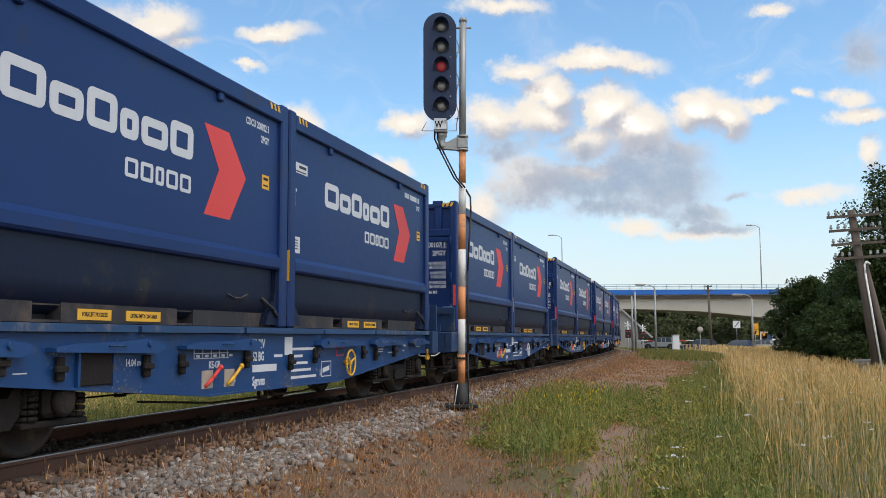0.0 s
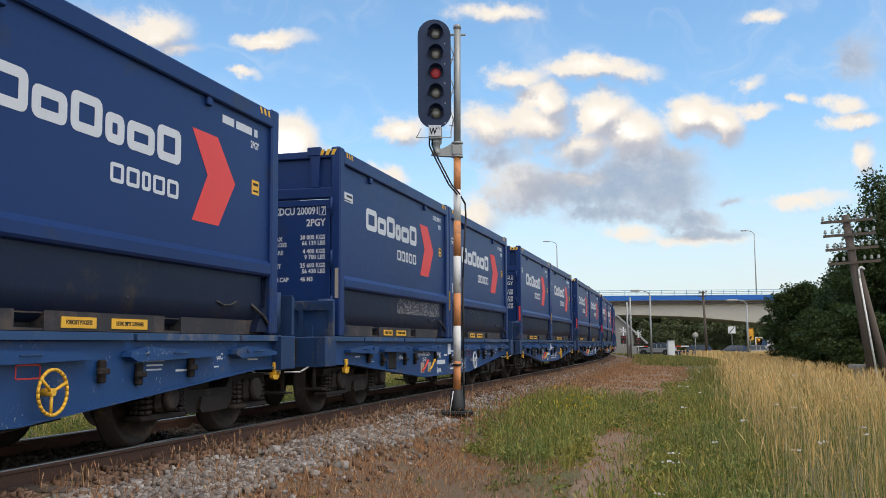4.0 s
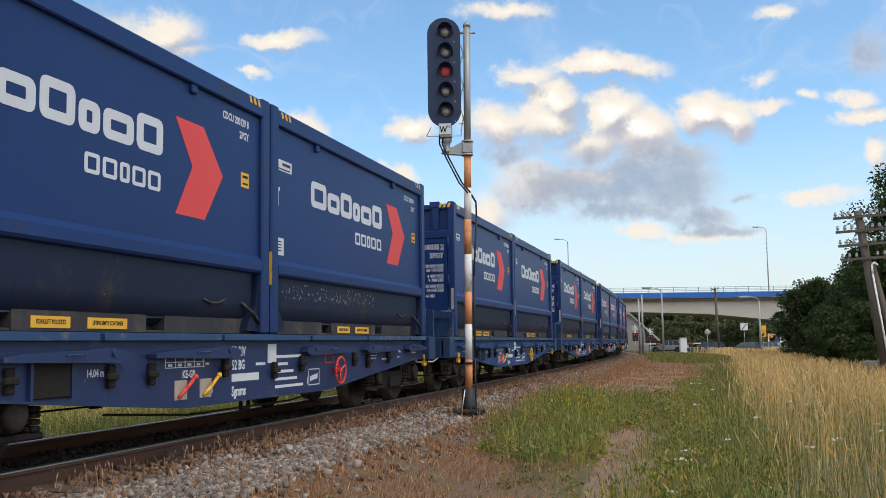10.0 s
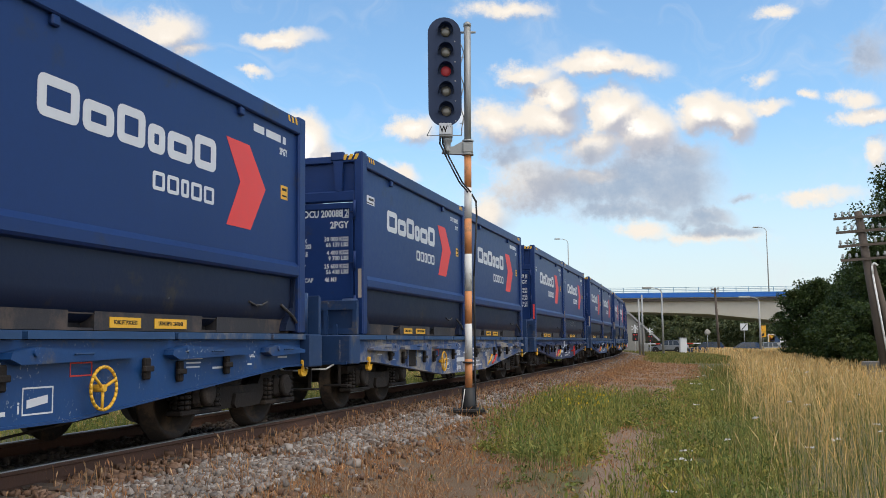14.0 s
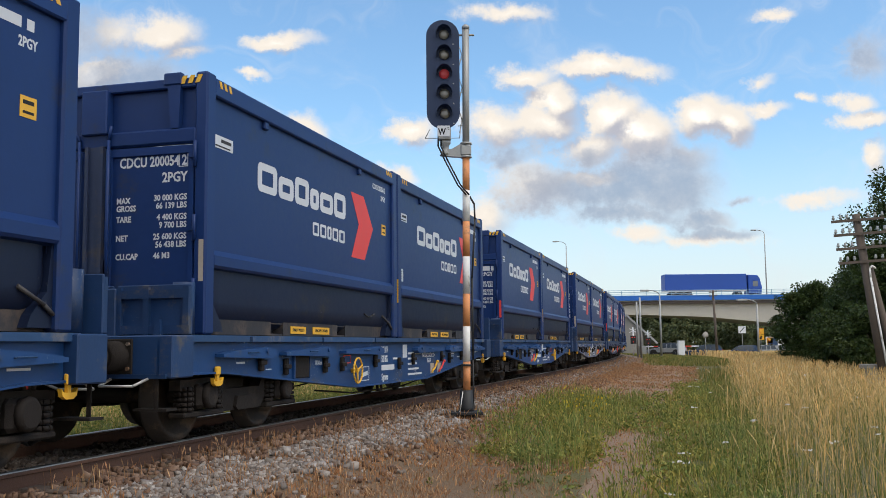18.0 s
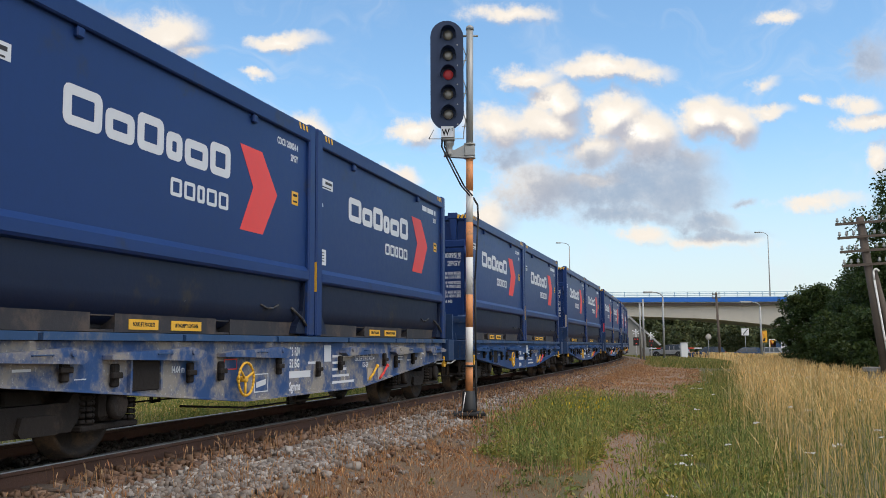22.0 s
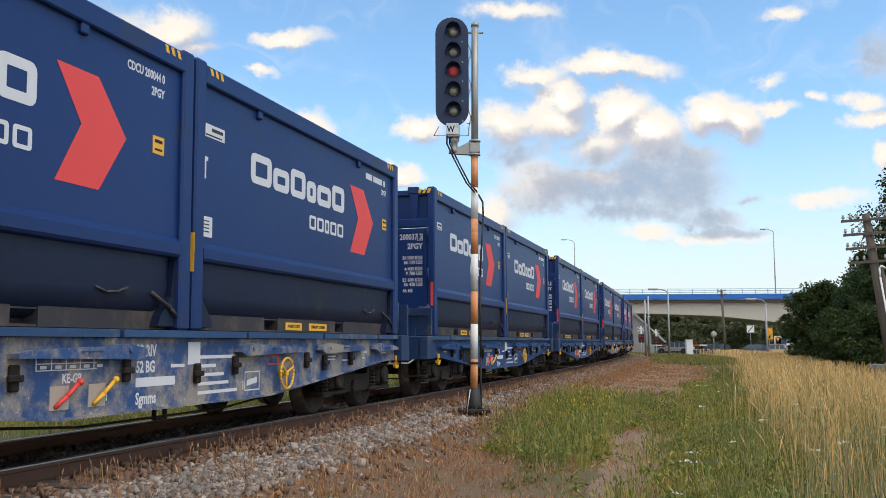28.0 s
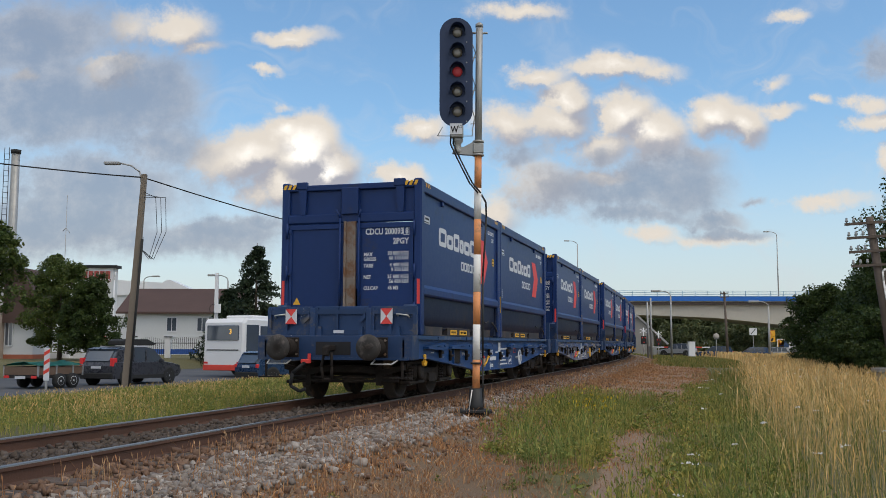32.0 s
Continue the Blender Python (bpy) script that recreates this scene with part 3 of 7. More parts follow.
BARK = surface("bark", (0.09, 0.07, 0.05), 0.9, 0, 0.4, 8, 0.5)
BLOOM = surface("flower_white", (0.75, 0.72, 0.70), 0.8, 0, 0.1, 8, 0.0)
WEED = leaf_material("weed_leaf", [(0.085, 0.135, 0.036), (0.17, 0.225, 0.058), (0.33, 0.31, 0.09), (0.13, 0.165, 0.055)])


def grass(name, label, places, tall, wide, lean, material, head=0.0, seed=1):
    ob = blades(name, places, tall, wide, lean, material, head, seed)
    return tagged(ob, label, "grass", kind="stuff")


def build_grass():
    far = lambda p, near, more: near + more * np.hypot(p[:, 0], p[:, 1])
    # tall straw meadow beside the path
    edge = lambda s, o, x, y: min(1, max(0, (o - between(s, [10, 35, 65, 100], [6.3, 7.0, 9.2, 11.5]) - 0.6 * noise.noise((x * 0.5, y * 0.5, 7))) * 1.6))
    p = scatter(40000, -9, 48, 5.9, 21, 11, 1.35, lambda s, o, x, y: edge(s, o, x, y) * between(s, [-6, 8], [0.55, 1]) * (0.55 + 0.45 * patch(x, y, 1.1, -0.1, 51)))
    grass("tall_grass", "tall ripe straw-coloured meadow grass with seed heads", p, 0.80, far(p, 0.0020, 0.00021), 0.30, STRAW, 0.22, 1)
    p = scatter(16000, 48, 130, 6.0, 30, 12, 1.3, lambda s, o, x, y: edge(s, o, x, y))
    grass("tall_grass", "tall ripe straw-coloured meadow grass with seed heads", p, 0.8, far(p, 0.01, 0.0006), 0.15, STRAW, 0.2, 2)
    p = scatter(38000, -9, 34, 5.4, 17, 13, 1.6, lambda s, o, x, y: min(1, max(0, (o - 5.6) * 1.5)) * (0.4 + 0.6 * patch(x, y, 1.3, -0.15, 53)))
    grass("meadow_grass", "green grass at the foot of the ripe meadow", p, 0.42, far(p, 0.0045, 0.00036), 0.36, GREEN, 0, 3)
    p = scatter(16000, 46, 112, 2.6, 12, 57, 1.1, lambda s, o, x, y: 1 - edge(s, o, x, y))
    grass("verge_grass", "green grass where the path meets the level crossing", p, 0.22, far(p, 0.004, 0.0006), 0.3, GREEN, 0, 12)
    # verge: green beside the path, dry towards the rails
    path = lambda s, o, x, y: between(o + 0.35 * noise.noise((x * 0.35, y * 0.35, 11)), [2.3, 3.0, 5.3], [0.05, 0.8, 1]) * (1 - 0.9 * bare(s, o, x, y))
    p = scatter(32000, -9, 32, 2.3, 6.6, 14, 1.5, lambda s, o, x, y: patch(x, y, 0.6, between(o, [4.6, 5.4], [0.16, -0.05]), 3) * path(s, o, x, y) * greening(s, o, x, y) * (0.45 + 0.55 * patch(x, y, 1.1, 0.0, 63)) * between(s, [12, 26], [1, 0.35]))
    grass("verge_grass", "short green grass and weeds beside the path", p, 0.11, far(p, 0.005, 0.0004), 0.55, GREEN, 0, 4)
    p = scatter(90000, -12, 45, 1.7, 5.8, 15, 1.6, lambda s, o, x, y: patch(x, y, 0.5, -0.22, 9) * between(o, [1.7, 2.2, 3.2, 5.6], [0.2, 0.9, 0.9, 0.5]) * (1 - 0.75 * bare(s, o, x, y)) * (1 - 0.2 * greening(s, o, x, y)))
    grass("dry_grass", "short brown dried grass beside the ballast", p, 0.09, far(p, 0.006, 0.00045), 0.8, DRY, 0, 5)
    p = scatter(12000, -12, 60, 1.0, 2.9, 16, 1.3, lambda s, o, x, y: patch(x, y, 0.5, 0.08, 12))
    grass("dry_grass", "dried brown weeds standing in the ballast", p, 0.2, 0.006, 0.3, DRY, 0.3, 6)
    # leafy weeds: low broad leaves in clumps, thicker towards the meadow
    rng = random.Random(17)
    for name, label, n, area, keep, tall, size, mat_ in (
            ("weeds", "low leafy green weeds between path and meadow", 4200, (-9, 20, 4.6, 6.9), lambda s, o, x, y: between(o, [4.6, 5.2, 6.4, 6.9], [0.3, 0.9, 1, 0.5]) * patch(x, y, 0.6, 0.02, 23) * greening(s, o, x, y) * (1 - bare(s, o, x, y)), 0.17, 0.034, WEED),
            ("weeds", "green weeds at the foot of the signal", 2600, (-3, 9, 2.5, 4.9), lambda s, o, x, y: patch(x, y, 0.45, 0.10, 21) * greening(s, o, x, y) * (1 - bare(s, o, x, y)), 0.24, 0.028, WEED),
            ("weeds", "leafy weeds and herbs in the long grass by the road", 2600, (-1, 34, -12.5, -2.2), lambda s, o, x, y: patch(x, y, 1.2, -0.02, 61), 0.24, 0.034, WEED),
            ("weeds", "scattered low weeds in the dry verge", 1500, (-10, 14, 2.6, 5.2), lambda s, o, x, y: patch(x, y, 0.5, 0.12, 27) * (0.12 + 0.88 * greening(s, o, x, y)) * (1 - bare(s, o, x, y)), 0.07, 0.022, GREEN)):
        p = scatter(n, *area, 33 + n, 1.3, keep)
        spots_ = []
        for x, y, z in p:
            h = tall * rng.uniform(0.4, 1.3)
            spots_.append(((x, y, z + h * 0.5), h * 0.62))
        ob = leaves(name, spots_, 18, size, mat_, None, 5 + n, 0.45)
        tagged(ob, label, "weeds", kind="stuff")
    p = scatter(26000, -11, 30, 1.5, 5.4, 44, 1.4, lambda s, o, x, y: between(o, [1.5, 2.2, 3.2, 5.4], [0.6, 1, 0.7, 0.45]))
    ob = leaves("litter", [((x, y, z + 0.022), 0.03) for x, y, z in p], 2, 0.015, DRY, None, 71, 0.4)
    tagged(ob, "brown dead leaves and stalks strewn over the dry verge", "litter", kind="stuff")
    p = scatter(9000, -3.5, 9, 2.6, 4.6, 17, 1.0, lambda s, o, x, y: patch(x, y, 0.45, 0.08, 21) * greening(s, o, x, y))
    grass("weeds", "knee-high green and yellowing stalks beside the signal", p, 0.38, 0.007, 0.3, WEED, 0.25, 7)
    p = scatter(6000, -9, 16, 5.0, 6.7, 18, 1.4, lambda s, o, x, y: patch(x, y, 0.7, -0.1, 23))
    grass("weeds", "tall thin green stalks between path and meadow", p, 0.28, 0.008, 0.4, WEED, 0.2, 8)
    # across the rails
    p = scatter(52000, -2, 60, -13.2, -2.0, 19, 1.2, lambda s, o, x, y: between(-o, [2.0, 2.8], [0.2, 1]))
    grass("roadside_grass", "long green and yellow grass between railway and road", p, 0.25, far(p, 0.004, 0.0004), 0.4, WEED, 0.15, 9)
    p = scatter(14000, -2, 50, -13, -3, 20, 1.2, lambda s, o, x, y: patch(x, y, 2.0, 0.0, 30))
    grass("roadside_grass", "ripe straw grass between railway and road", p, 0.33, far(p, 0.002, 0.00025), 0.35, STRAW, 0.2, 10)
    # yellow flowers in the weeds by the signal
    p = scatter(260, 2, 8, 3.0, 4.2, 23, 1.0, lambda s, o, x, y: patch(x, y, 0.5, 0.1, 25))
    ob = blades("wild_flowers", p + np.array([0, 0, 0.28]) + np.random.default_rng(9).uniform(-0.1, 0.1, (len(p), 1)) * np.array([0, 0, 1]), 0.05, 0.035, 0.4, leaf_material("flower_yellow", [(0.55, 0.42, 0.03), (0.42, 0.38, 0.04)]), 0, 9)
    tagged(ob, "small yellow flowers among the weeds", "flowers", kind="stuff")
    # pale umbels
    p = scatter(90, -8, 25, 5.6, 12, 21, 1.5, None)
    rng = np.random.default_rng(5)
    tall = rng.uniform(0.35, 0.75, len(p))
    heads = []
    for (x, y, z), h in zip(p, tall):
        for k in range(9):
            a, r = rng.uniform(0, 6.28), rng.uniform(0, 0.05)
            heads.append((x + r * math.cos(a), y + r * math.sin(a), z + h + rng.uniform(0, 0.01)))
    ob = blades("wild_flowers", np.array(heads), 0.012, 0.018, 0.3, BLOOM, 0, 6)
    tagged(ob, "pale umbels of wild flowers in the meadow", "flowers", kind="stuff")


def leaves(name, clumps, per, size, material, parent, seed, flat=0.5):
    """Leaf quads in clumps: (centre, radius) each."""
    rng = np.random.default_rng(seed)
    n = len(clumps) * per
    mid = np.repeat(np.array([c for c, r in clumps], float), per, 0)
    rad = np.repeat(np.array([r for c, r in clumps], float), per)
    unit = lambda a: a / np.linalg.norm(a, axis=1)[:, None]
    pos = mid + unit(rng.normal(0, 1, (n, 3))) * (rad * rng.uniform(0.35, 1.0, n) ** 0.6)[:, None] * np.array([1, 1, 0.8])
    a = unit(rng.normal(0, 1, (n, 3)))
    b = unit(np.cross(a, rng.normal(0, 1, (n, 3))))
    s = size * rng.uniform(0.6, 1.3, n)[:, None]
    vs = np.stack([pos - a * s, pos + b * s * flat, pos + a * s, pos - b * s * flat], 1).reshape(-1, 3)
    me = bpy.data.meshes.new(name)
    me.vertices.add(len(vs))
    me.vertices.foreach_set("co", vs.ravel())
    me.loops.add(len(vs))
    me.loops.foreach_set("vertex_index", np.arange(len(vs), dtype=np.int32))
    me.polygons.add(n)
    me.polygons.foreach_set("loop_start", (np.arange(n) * 4).astype(np.int32))
    me.update(calc_edges=True)
    return part_of(name, me, material, parent)


def tree(x, y, tall, spread, label, seed, material=None, clumps=60, per=90, size=0.16, low=0.25, kind="tree"):
    """A tapered trunk with limbs and a crown of leaf clumps with gaps."""
    rng = random.Random(seed)
    t = tagged(empty(kind, x, y, lie(x, y) - 0.05), label, kind)
    tr = tube((0, 0, 0), (0.1, 0, tall * 0.55), tall * 0.025, tall * 0.014, 8)
    part("trunk", tr, BARK, t)
    spots = []
    for i in range(clumps):
        h = low + (1 - low) * rng.random() ** 0.8
        w = spread * math.sin(math.pi * min(0.97, 0.22 + 0.72 * (h - low) / (1 - low))) ** 0.7
        a, d = rng.uniform(0, 6.28), w * rng.random() ** 0.5
        c = (d * math.cos(a), d * math.sin(a), tall * h * rng.uniform(0.9, 1.0))
        spots.append((c, spread * rng.uniform(0.13, 0.36)))
        if i % 4 == 0:
            k = rng.uniform(1.05, 1.22)
            spots.append(((c[0] * k, c[1] * k, c[2] * rng.uniform(0.97, 1.03)), spread * rng.uniform(0.06, 0.12)))
        if i % 11 == 0:
            part("limb", tube((0, 0, tall * min(0.5, h * 0.6)), c, tall * 0.008, tall * 0.003, 5), BARK, t)
    leaves("crown", spots, per, size, material or LEAF, t, seed)
    return t


def spruce(x, y, tall, spread, seed):
    rng = random.Random(seed)
    t = tagged(empty("spruce", x, y, lie(x, y) - 0.05), "dark green spruce with drooping tiered branches", "tree")
    part("trunk", tube((0, 0, 0), (0, 0, tall), 0.16, 0.02, 8), BARK, t)
    spots = []
    tiers = 17
    for i in range(tiers):
        h = 0.08 + 0.9 * i / tiers
        for k in range(15):
            a = rng.uniform(0, 6.28)
            r = spread * (1 - h) ** 0.85 * rng.uniform(0.45, 1.15) + 0.1
            h = 0.06 + 0.92 * (i + rng.uniform(-0.6, 0.6)) / tiers
            tip = (r * math.cos(a), r * math.sin(a), tall * h - 0.12 * r)
            if k < 3:
                part("branch", tube((0, 0, tall * h + 0.1), tip, 0.03, 0.01, 4), BARK, t)
            for u in (0.35, 0.6, 0.8, 1.0):
                spots.append(((tip[0] * u, tip[1] * u, tall * h + 0.1 - 0.25 * r * u), 0.16 + 0.12 * r * u * 0.5))
    leaves("crown", spots, 20, 0.13, NEEDLE, t, seed, 0.35)


build_grass()
# thicket beside the meadow
for i, (x, y, h, w) in enumerate(((22.5, 45, 9.8, 3.4), (20.9, 44, 6.2, 2.3), (20.2, 47.5, 4.0, 2.0), (23.4, 40, 8.6, 3.2), (24.2, 54, 6.0, 2.3), (22.9, 58, 5.2, 2.3), (17.6, 38.5, 3.0, 1.6), (27.5, 60, 6.6, 3.4), (25.7, 66, 4.1, 2.4), (19.2, 35.5, 3.2, 2.0), (24.5, 34.5, 8.0, 3.4), (18.5, 43, 3.2, 1.8))):
    tree(x, y, h, w, "dense dark green leafy tree at the edge of the meadow" if h > 4.5 else "dense dark green bush at the edge of the meadow", 40 + i, LEAF, 100 if h > 4.5 else 60, 260, 0.085 if h > 4.5 else 0.075, 0.04, "tree" if h > 4.5 else "bush")
# by the houses across the road
tree(-26.6, 67.5, 7.3, 2.5, "tall green leafy tree over a garden fence", 61, BUSHLEAF, 120, 210, 0.10, 0.08)
tree(-24.0, 66, 5.7, 2.0, "dark green leafy tree beside a house", 62, LEAF, 100, 200, 0.10, 0.1)
tree(-22.1, 46, 8.2, 2.1, "tall leafy tree at the roadside", 63, BUSHLEAF, 90, 160, 0.10, 0.40)
spruce(-13.6, 70.5, 9.2, 3.7, 64)
spruce(-16.8, 76, 6.2, 3.0, 66)
# woods beyond the bridge
for i in range(34):
    x = -110 + i * 6.6 + random.uniform(-3, 3)
    tree(x, 205 + random.uniform(-12, 25), random.uniform(8, 11), random.uniform(5.5, 8), "hazy green tree of the distant wood", 80 + i, HAZED_LEAF, 60, 80, 0.55, 0.0)
for i, (x, y) in enumerate(((33, 128), (46, 135), (38, 170), (52, 168), (30, 172), (62, 130))):
    tree(x, y, random.uniform(4.0, 5.2), 2.8, "green tree beneath the road bridge", 120 + i, HAZED_LEAF, 40, 60, 0.25, 0.1)

# ---- the train ----
PITCH, LONG, WIDE, TALL, DECK = 14.183, 6.06, 2.53, 2.62, 1.06
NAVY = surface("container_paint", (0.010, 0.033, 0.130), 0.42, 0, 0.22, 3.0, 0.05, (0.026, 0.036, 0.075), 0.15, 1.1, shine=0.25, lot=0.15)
# same navy, darkened for the tub's shade below the rail, with stains and chips
NAVY_SHADED_DIRTY = surface("container_tub_shaded_paint", (0.0055, 0.012, 0.037), 0.5, 0, 0.3, 3.0, 0.1, (0.034, 0.031, 0.032), 0.20, 1.6, shine=0.3, lot=0.2, chips=0.15)
GREYED = surface("container_skid_paint", (0.032, 0.029, 0.033), 0.7, 0, 0.35, 5, 0.15, (0.085, 0.062, 0.05), 0.35, 2.0, lot=0.2)
WHITE = surface("sign_white", (0.62, 0.63, 0.66), 0.5, 0, 0.12, 5, 0.02)
RED = surface("sign_red", (0.72, 0.055, 0.045), 0.5, 0, 0.12, 4, 0.02)
YELLOW = surface("sign_yellow", (0.78, 0.42, 0.03), 0.5, 0, 0.15, 8, 0.02)
BLACK = surface("black_and_hole_shade", (0.012, 0.012, 0.014), 0.8, 0, 0.2, 8, 0.1)
TARRED = surface("chain_steel", (0.055, 0.05, 0.05), 0.6, 0.2, 0.4, 9, 0.2)
SCUFFED = surface("scuffed_channel", (0.022, 0.036, 0.085), 0.55, 0.1, 0.4, 6, 0.2, (0.065, 0.06, 0.07), 0.25, 2.0)
STEEL = surface("bare_steel", (0.23, 0.19, 0.16), 0.55, 0.3, 0.4, 9, 0.2, (0.18, 0.09, 0.045), 0.4, 3.0)
GRIME = surface("brake_dust", (0.018, 0.014, 0.012), 0.85, 0, 0.5, 7, 0.4, (0.048, 0.034, 0.025), 0.25, 2.5, shine=0.3)
HX = WIDE / 2


def join(*meshes):
    """Several shapes as one bmesh."""
    out = bmesh.new()
    for bm in meshes:
        to = {v: out.verts.new(v.co) for v in bm.verts}
        for f in bm.faces:
            out.faces.new([to[v] for v in f.verts]).smooth = f.smooth
        bm.free()
    return out


def flat_sign(name, y0, y1, z0, z1, material, parent, x, thick=0.004, label=""):
    return part(name, box(x, x + thick, y0, y1, z0, z1), material, parent, label)


def words(lines, material, parent, name="lettering"):
    """Several lines of built-in font as one part. lines: (text, size, pose, align, wide)."""
    bm = bmesh.new()
    for text, size, m, align, wide in lines:
        cu = bpy.data.curves.new(name, "FONT")
        cu.body, cu.size, cu.align_x, cu.extrude, cu.resolution_u, cu.offset = text, size, align, 0.001, 2, size * 0.028
        tmp = bpy.data.objects.new(name, cu)
        me = bpy.data.meshes.new_from_object(tmp)
        bpy.data.objects.remove(tmp)
        bpy.data.curves.remove(cu)
        me.transform(m @ Matrix.Diagonal((wide, 1, 1, 1)))
        bm.from_mesh(me)
        bpy.data.meshes.remove(me)
    return part(name, bm, material, parent)


def rounded(y0, y1, z0, z1, r):
    pts = []
    for cy, cz, a0 in ((y1 - r, z1 - r, 0), (y0 + r, z1 - r, 90), (y0 + r, z0 + r, 180), (y1 - r, z0 + r, 270)):
        pts += [(cy + r * math.cos(radians(a0 + k * 30)), cz + r * math.sin(radians(a0 + k * 30))) for k in range(4)]
    return pts


def hollow(y0, y1, z0, z1, t, r, x):
    """A rounded block with a slot through it, 3 mm proud."""
    outer, inner = rounded(y0, y1, z0, z1, r), rounded(y0 + t, y1 - t, z0 + t * 0.8, z1 - t * 0.8, max(0.005, r - t * 0.6))
    bm = bmesh.new()
    n = len(outer)
    rings = [[bm.verts.new((xx, a, b)) for a, b in pts] for xx, pts in ((x, outer), (x + 0.003, outer), (x + 0.003, inner), (x, inner))]
    for ra, rb in zip(rings, rings[1:]):
        for i in range(n):
            bm.faces.new((ra[i], ra[(i + 1) % n], rb[(i + 1) % n], rb[i]))
    bmesh.ops.recalc_face_normals(bm, faces=bm.faces[:])
    return bm


def mark_blocks(y0, wides, low, tops, gap, stroke, x):
    """The owner's mark as a row of plain rounded hollow blocks."""
    out, y = [], y0
    for w, t in zip(wides, tops):
        out.append(hollow(y, y + w, low, t, min(stroke, w * 0.36), stroke * 0.7, x))
        y += w + gap
    return join(*out)


def container_proto(front):
    c = empty("container")
    y0, y1 = -LONG / 2, LONG / 2
    for sx in (1, -1):
        so = lambda a, b: sorted((sx * a, sx * b))
        part("side_wall", box(*so(HX - 0.085, HX - 0.05), y0 + 0.15, y1 - 0.15, 0.8, TALL - 0.2), NAVY, c)
        part("top_rail", prism([(sx * a, b) for a, b in ((HX - 0.09, TALL - 0.22), (HX - 0.012, TALL - 0.22), (HX, TALL - 0.205), (HX, TALL - 0.045), (HX - 0.015, TALL - 0.03), (HX - 0.09, TALL - 0.03))], y0 + 0.17, y1 - 0.17, "Y"), NAVY, c)
        part("middle_rail", prism([(sx * a, b) for a, b in ((HX - 0.10, 0.645), (HX - 0.02, 0.665), (HX - 0.002, 0.69), (HX - 0.002, 0.785), (HX - 0.05, 0.845), (HX - 0.10, 0.845))], y0 + 0.18, y1 - 0.18, "Y"), NAVY, c)
        for y in (-1.66, 1.39) if sx > 0 else ():
            part("tarp_hook", box(*so(HX - 0.06, HX - 0.008), y - 0.05, y + 0.05, TALL - 0.31, TALL - 0.22, 0.012), NAVY, c)
    # rounded tub with softened ends
    r, xo, bot = 0.28, HX - 0.075, 0.05
    prof = [(-xo, 0.70), (-xo, bot + r)] + [(-xo + r - r * math.cos(k * math.pi / 12), bot + r - r * math.sin(k * math.pi / 12)) for k in range(1, 7)]
    prof += [(-a, b) for a, b in reversed(prof)]
    bm = bmesh.new()
    rings = []
    for y, k in ((y0 + 0.24, 0.80), (y0 + 0.27, 0.90), (y0 + 0.34, 0.97), (y0 + 0.44, 1.0), (y1 - 0.44, 1.0), (y1 - 0.34, 0.97), (y1 - 0.27, 0.90), (y1 - 0.24, 0.80)):
        rings.append([bm.verts.new((a * (0.9 + 0.1 * k), y, 0.70 + (b - 0.70) * k)) for a, b in prof])
    for ra, rb in zip(rings, rings[1:]):
        for i in range(len(prof) - 1):
            bm.faces.new((ra[i], ra[i + 1], rb[i + 1], rb[i])).smooth = True
    bm.faces.new(rings[0][::-1])
    bm.faces.new(rings[-1])
    bmesh.ops.recalc_face_normals(bm, faces=bm.faces[:])
    part("tub", bm, NAVY_SHADED_DIRTY, c)
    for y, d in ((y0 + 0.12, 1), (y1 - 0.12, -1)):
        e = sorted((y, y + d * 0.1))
        part("end_wall", box(-HX + 0.09, HX - 0.09, *e, 0.06, 0.78), NAVY_SHADED_DIRTY, c)
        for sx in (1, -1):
            part("gusset", prism([(y, 0.03), (y + d * 0.34, 0.03), (y + d * 0.30, 0.12), (y + d * 0.13, 0.30), (y + d * 0.08, 0.70), (y, 0.70)], *sorted((sx * (HX - 0.14), sx * (HX - 0.05))), "X"), NAVY_SHADED_DIRTY, c)
    # skid with pockets, closed inside by black blocks in place of their shade
    sk = [box(-1.13, 1.13, a, b, 0.004, 0.185) for a, b in ((y0 + 0.12, -1.27), (-0.93, 0.80), (1.10, y1 - 0.12))]
    sk += [box(-1.12, 1.12, a, b, z, w) for a, b in ((-1.27, -0.93), (0.80, 1.10)) for z, w in ((0.004, 0.025), (0.135, 0.185))]
    part("skid_frame", join(*sk), GREYED, c)
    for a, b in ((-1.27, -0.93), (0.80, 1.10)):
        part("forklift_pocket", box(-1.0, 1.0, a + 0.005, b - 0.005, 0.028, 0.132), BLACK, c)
    for a, b, s in ((-0.73, -0.27, "FORKLIFT POCKETS"), (-0.05, 0.50, "LIFTING EMPTY CONTAINER")):
        p = part("sign_plate", box(1.131, 1.138, a, b, 0.028, 0.118), YELLOW, c, "yellow notice plate")
        words([(s, 0.05, pose(1.1385, (a + b) / 2, 0.058, 90, 0, 90), "CENTER", 0.78 if len(s) < 18 else 0.66)], BLACK, p)
    for sx in (1, -1):
        for y, d in ((y0, 1), (y1, -1)):
            e = sorted((y, y + d * 0.185))
            part("corner_post", box(*sorted((sx * (HX - 0.14), sx * HX)), *e, 0.0, TALL, 0.02), NAVY, c)
        if sx < 0:
            continue
        # chain and latch low on the tub
        part("chain", run([(sx * (HX - 0.07), y1 - 1.35, 0.34), (sx * (HX - 0.06), y1 - 1.2, 0.30), (sx * (HX - 0.06), y1 - 1.05, 0.31), (sx * (HX - 0.07), y1 - 0.9, 0.35)], 0.012, 5), TARRED, c)
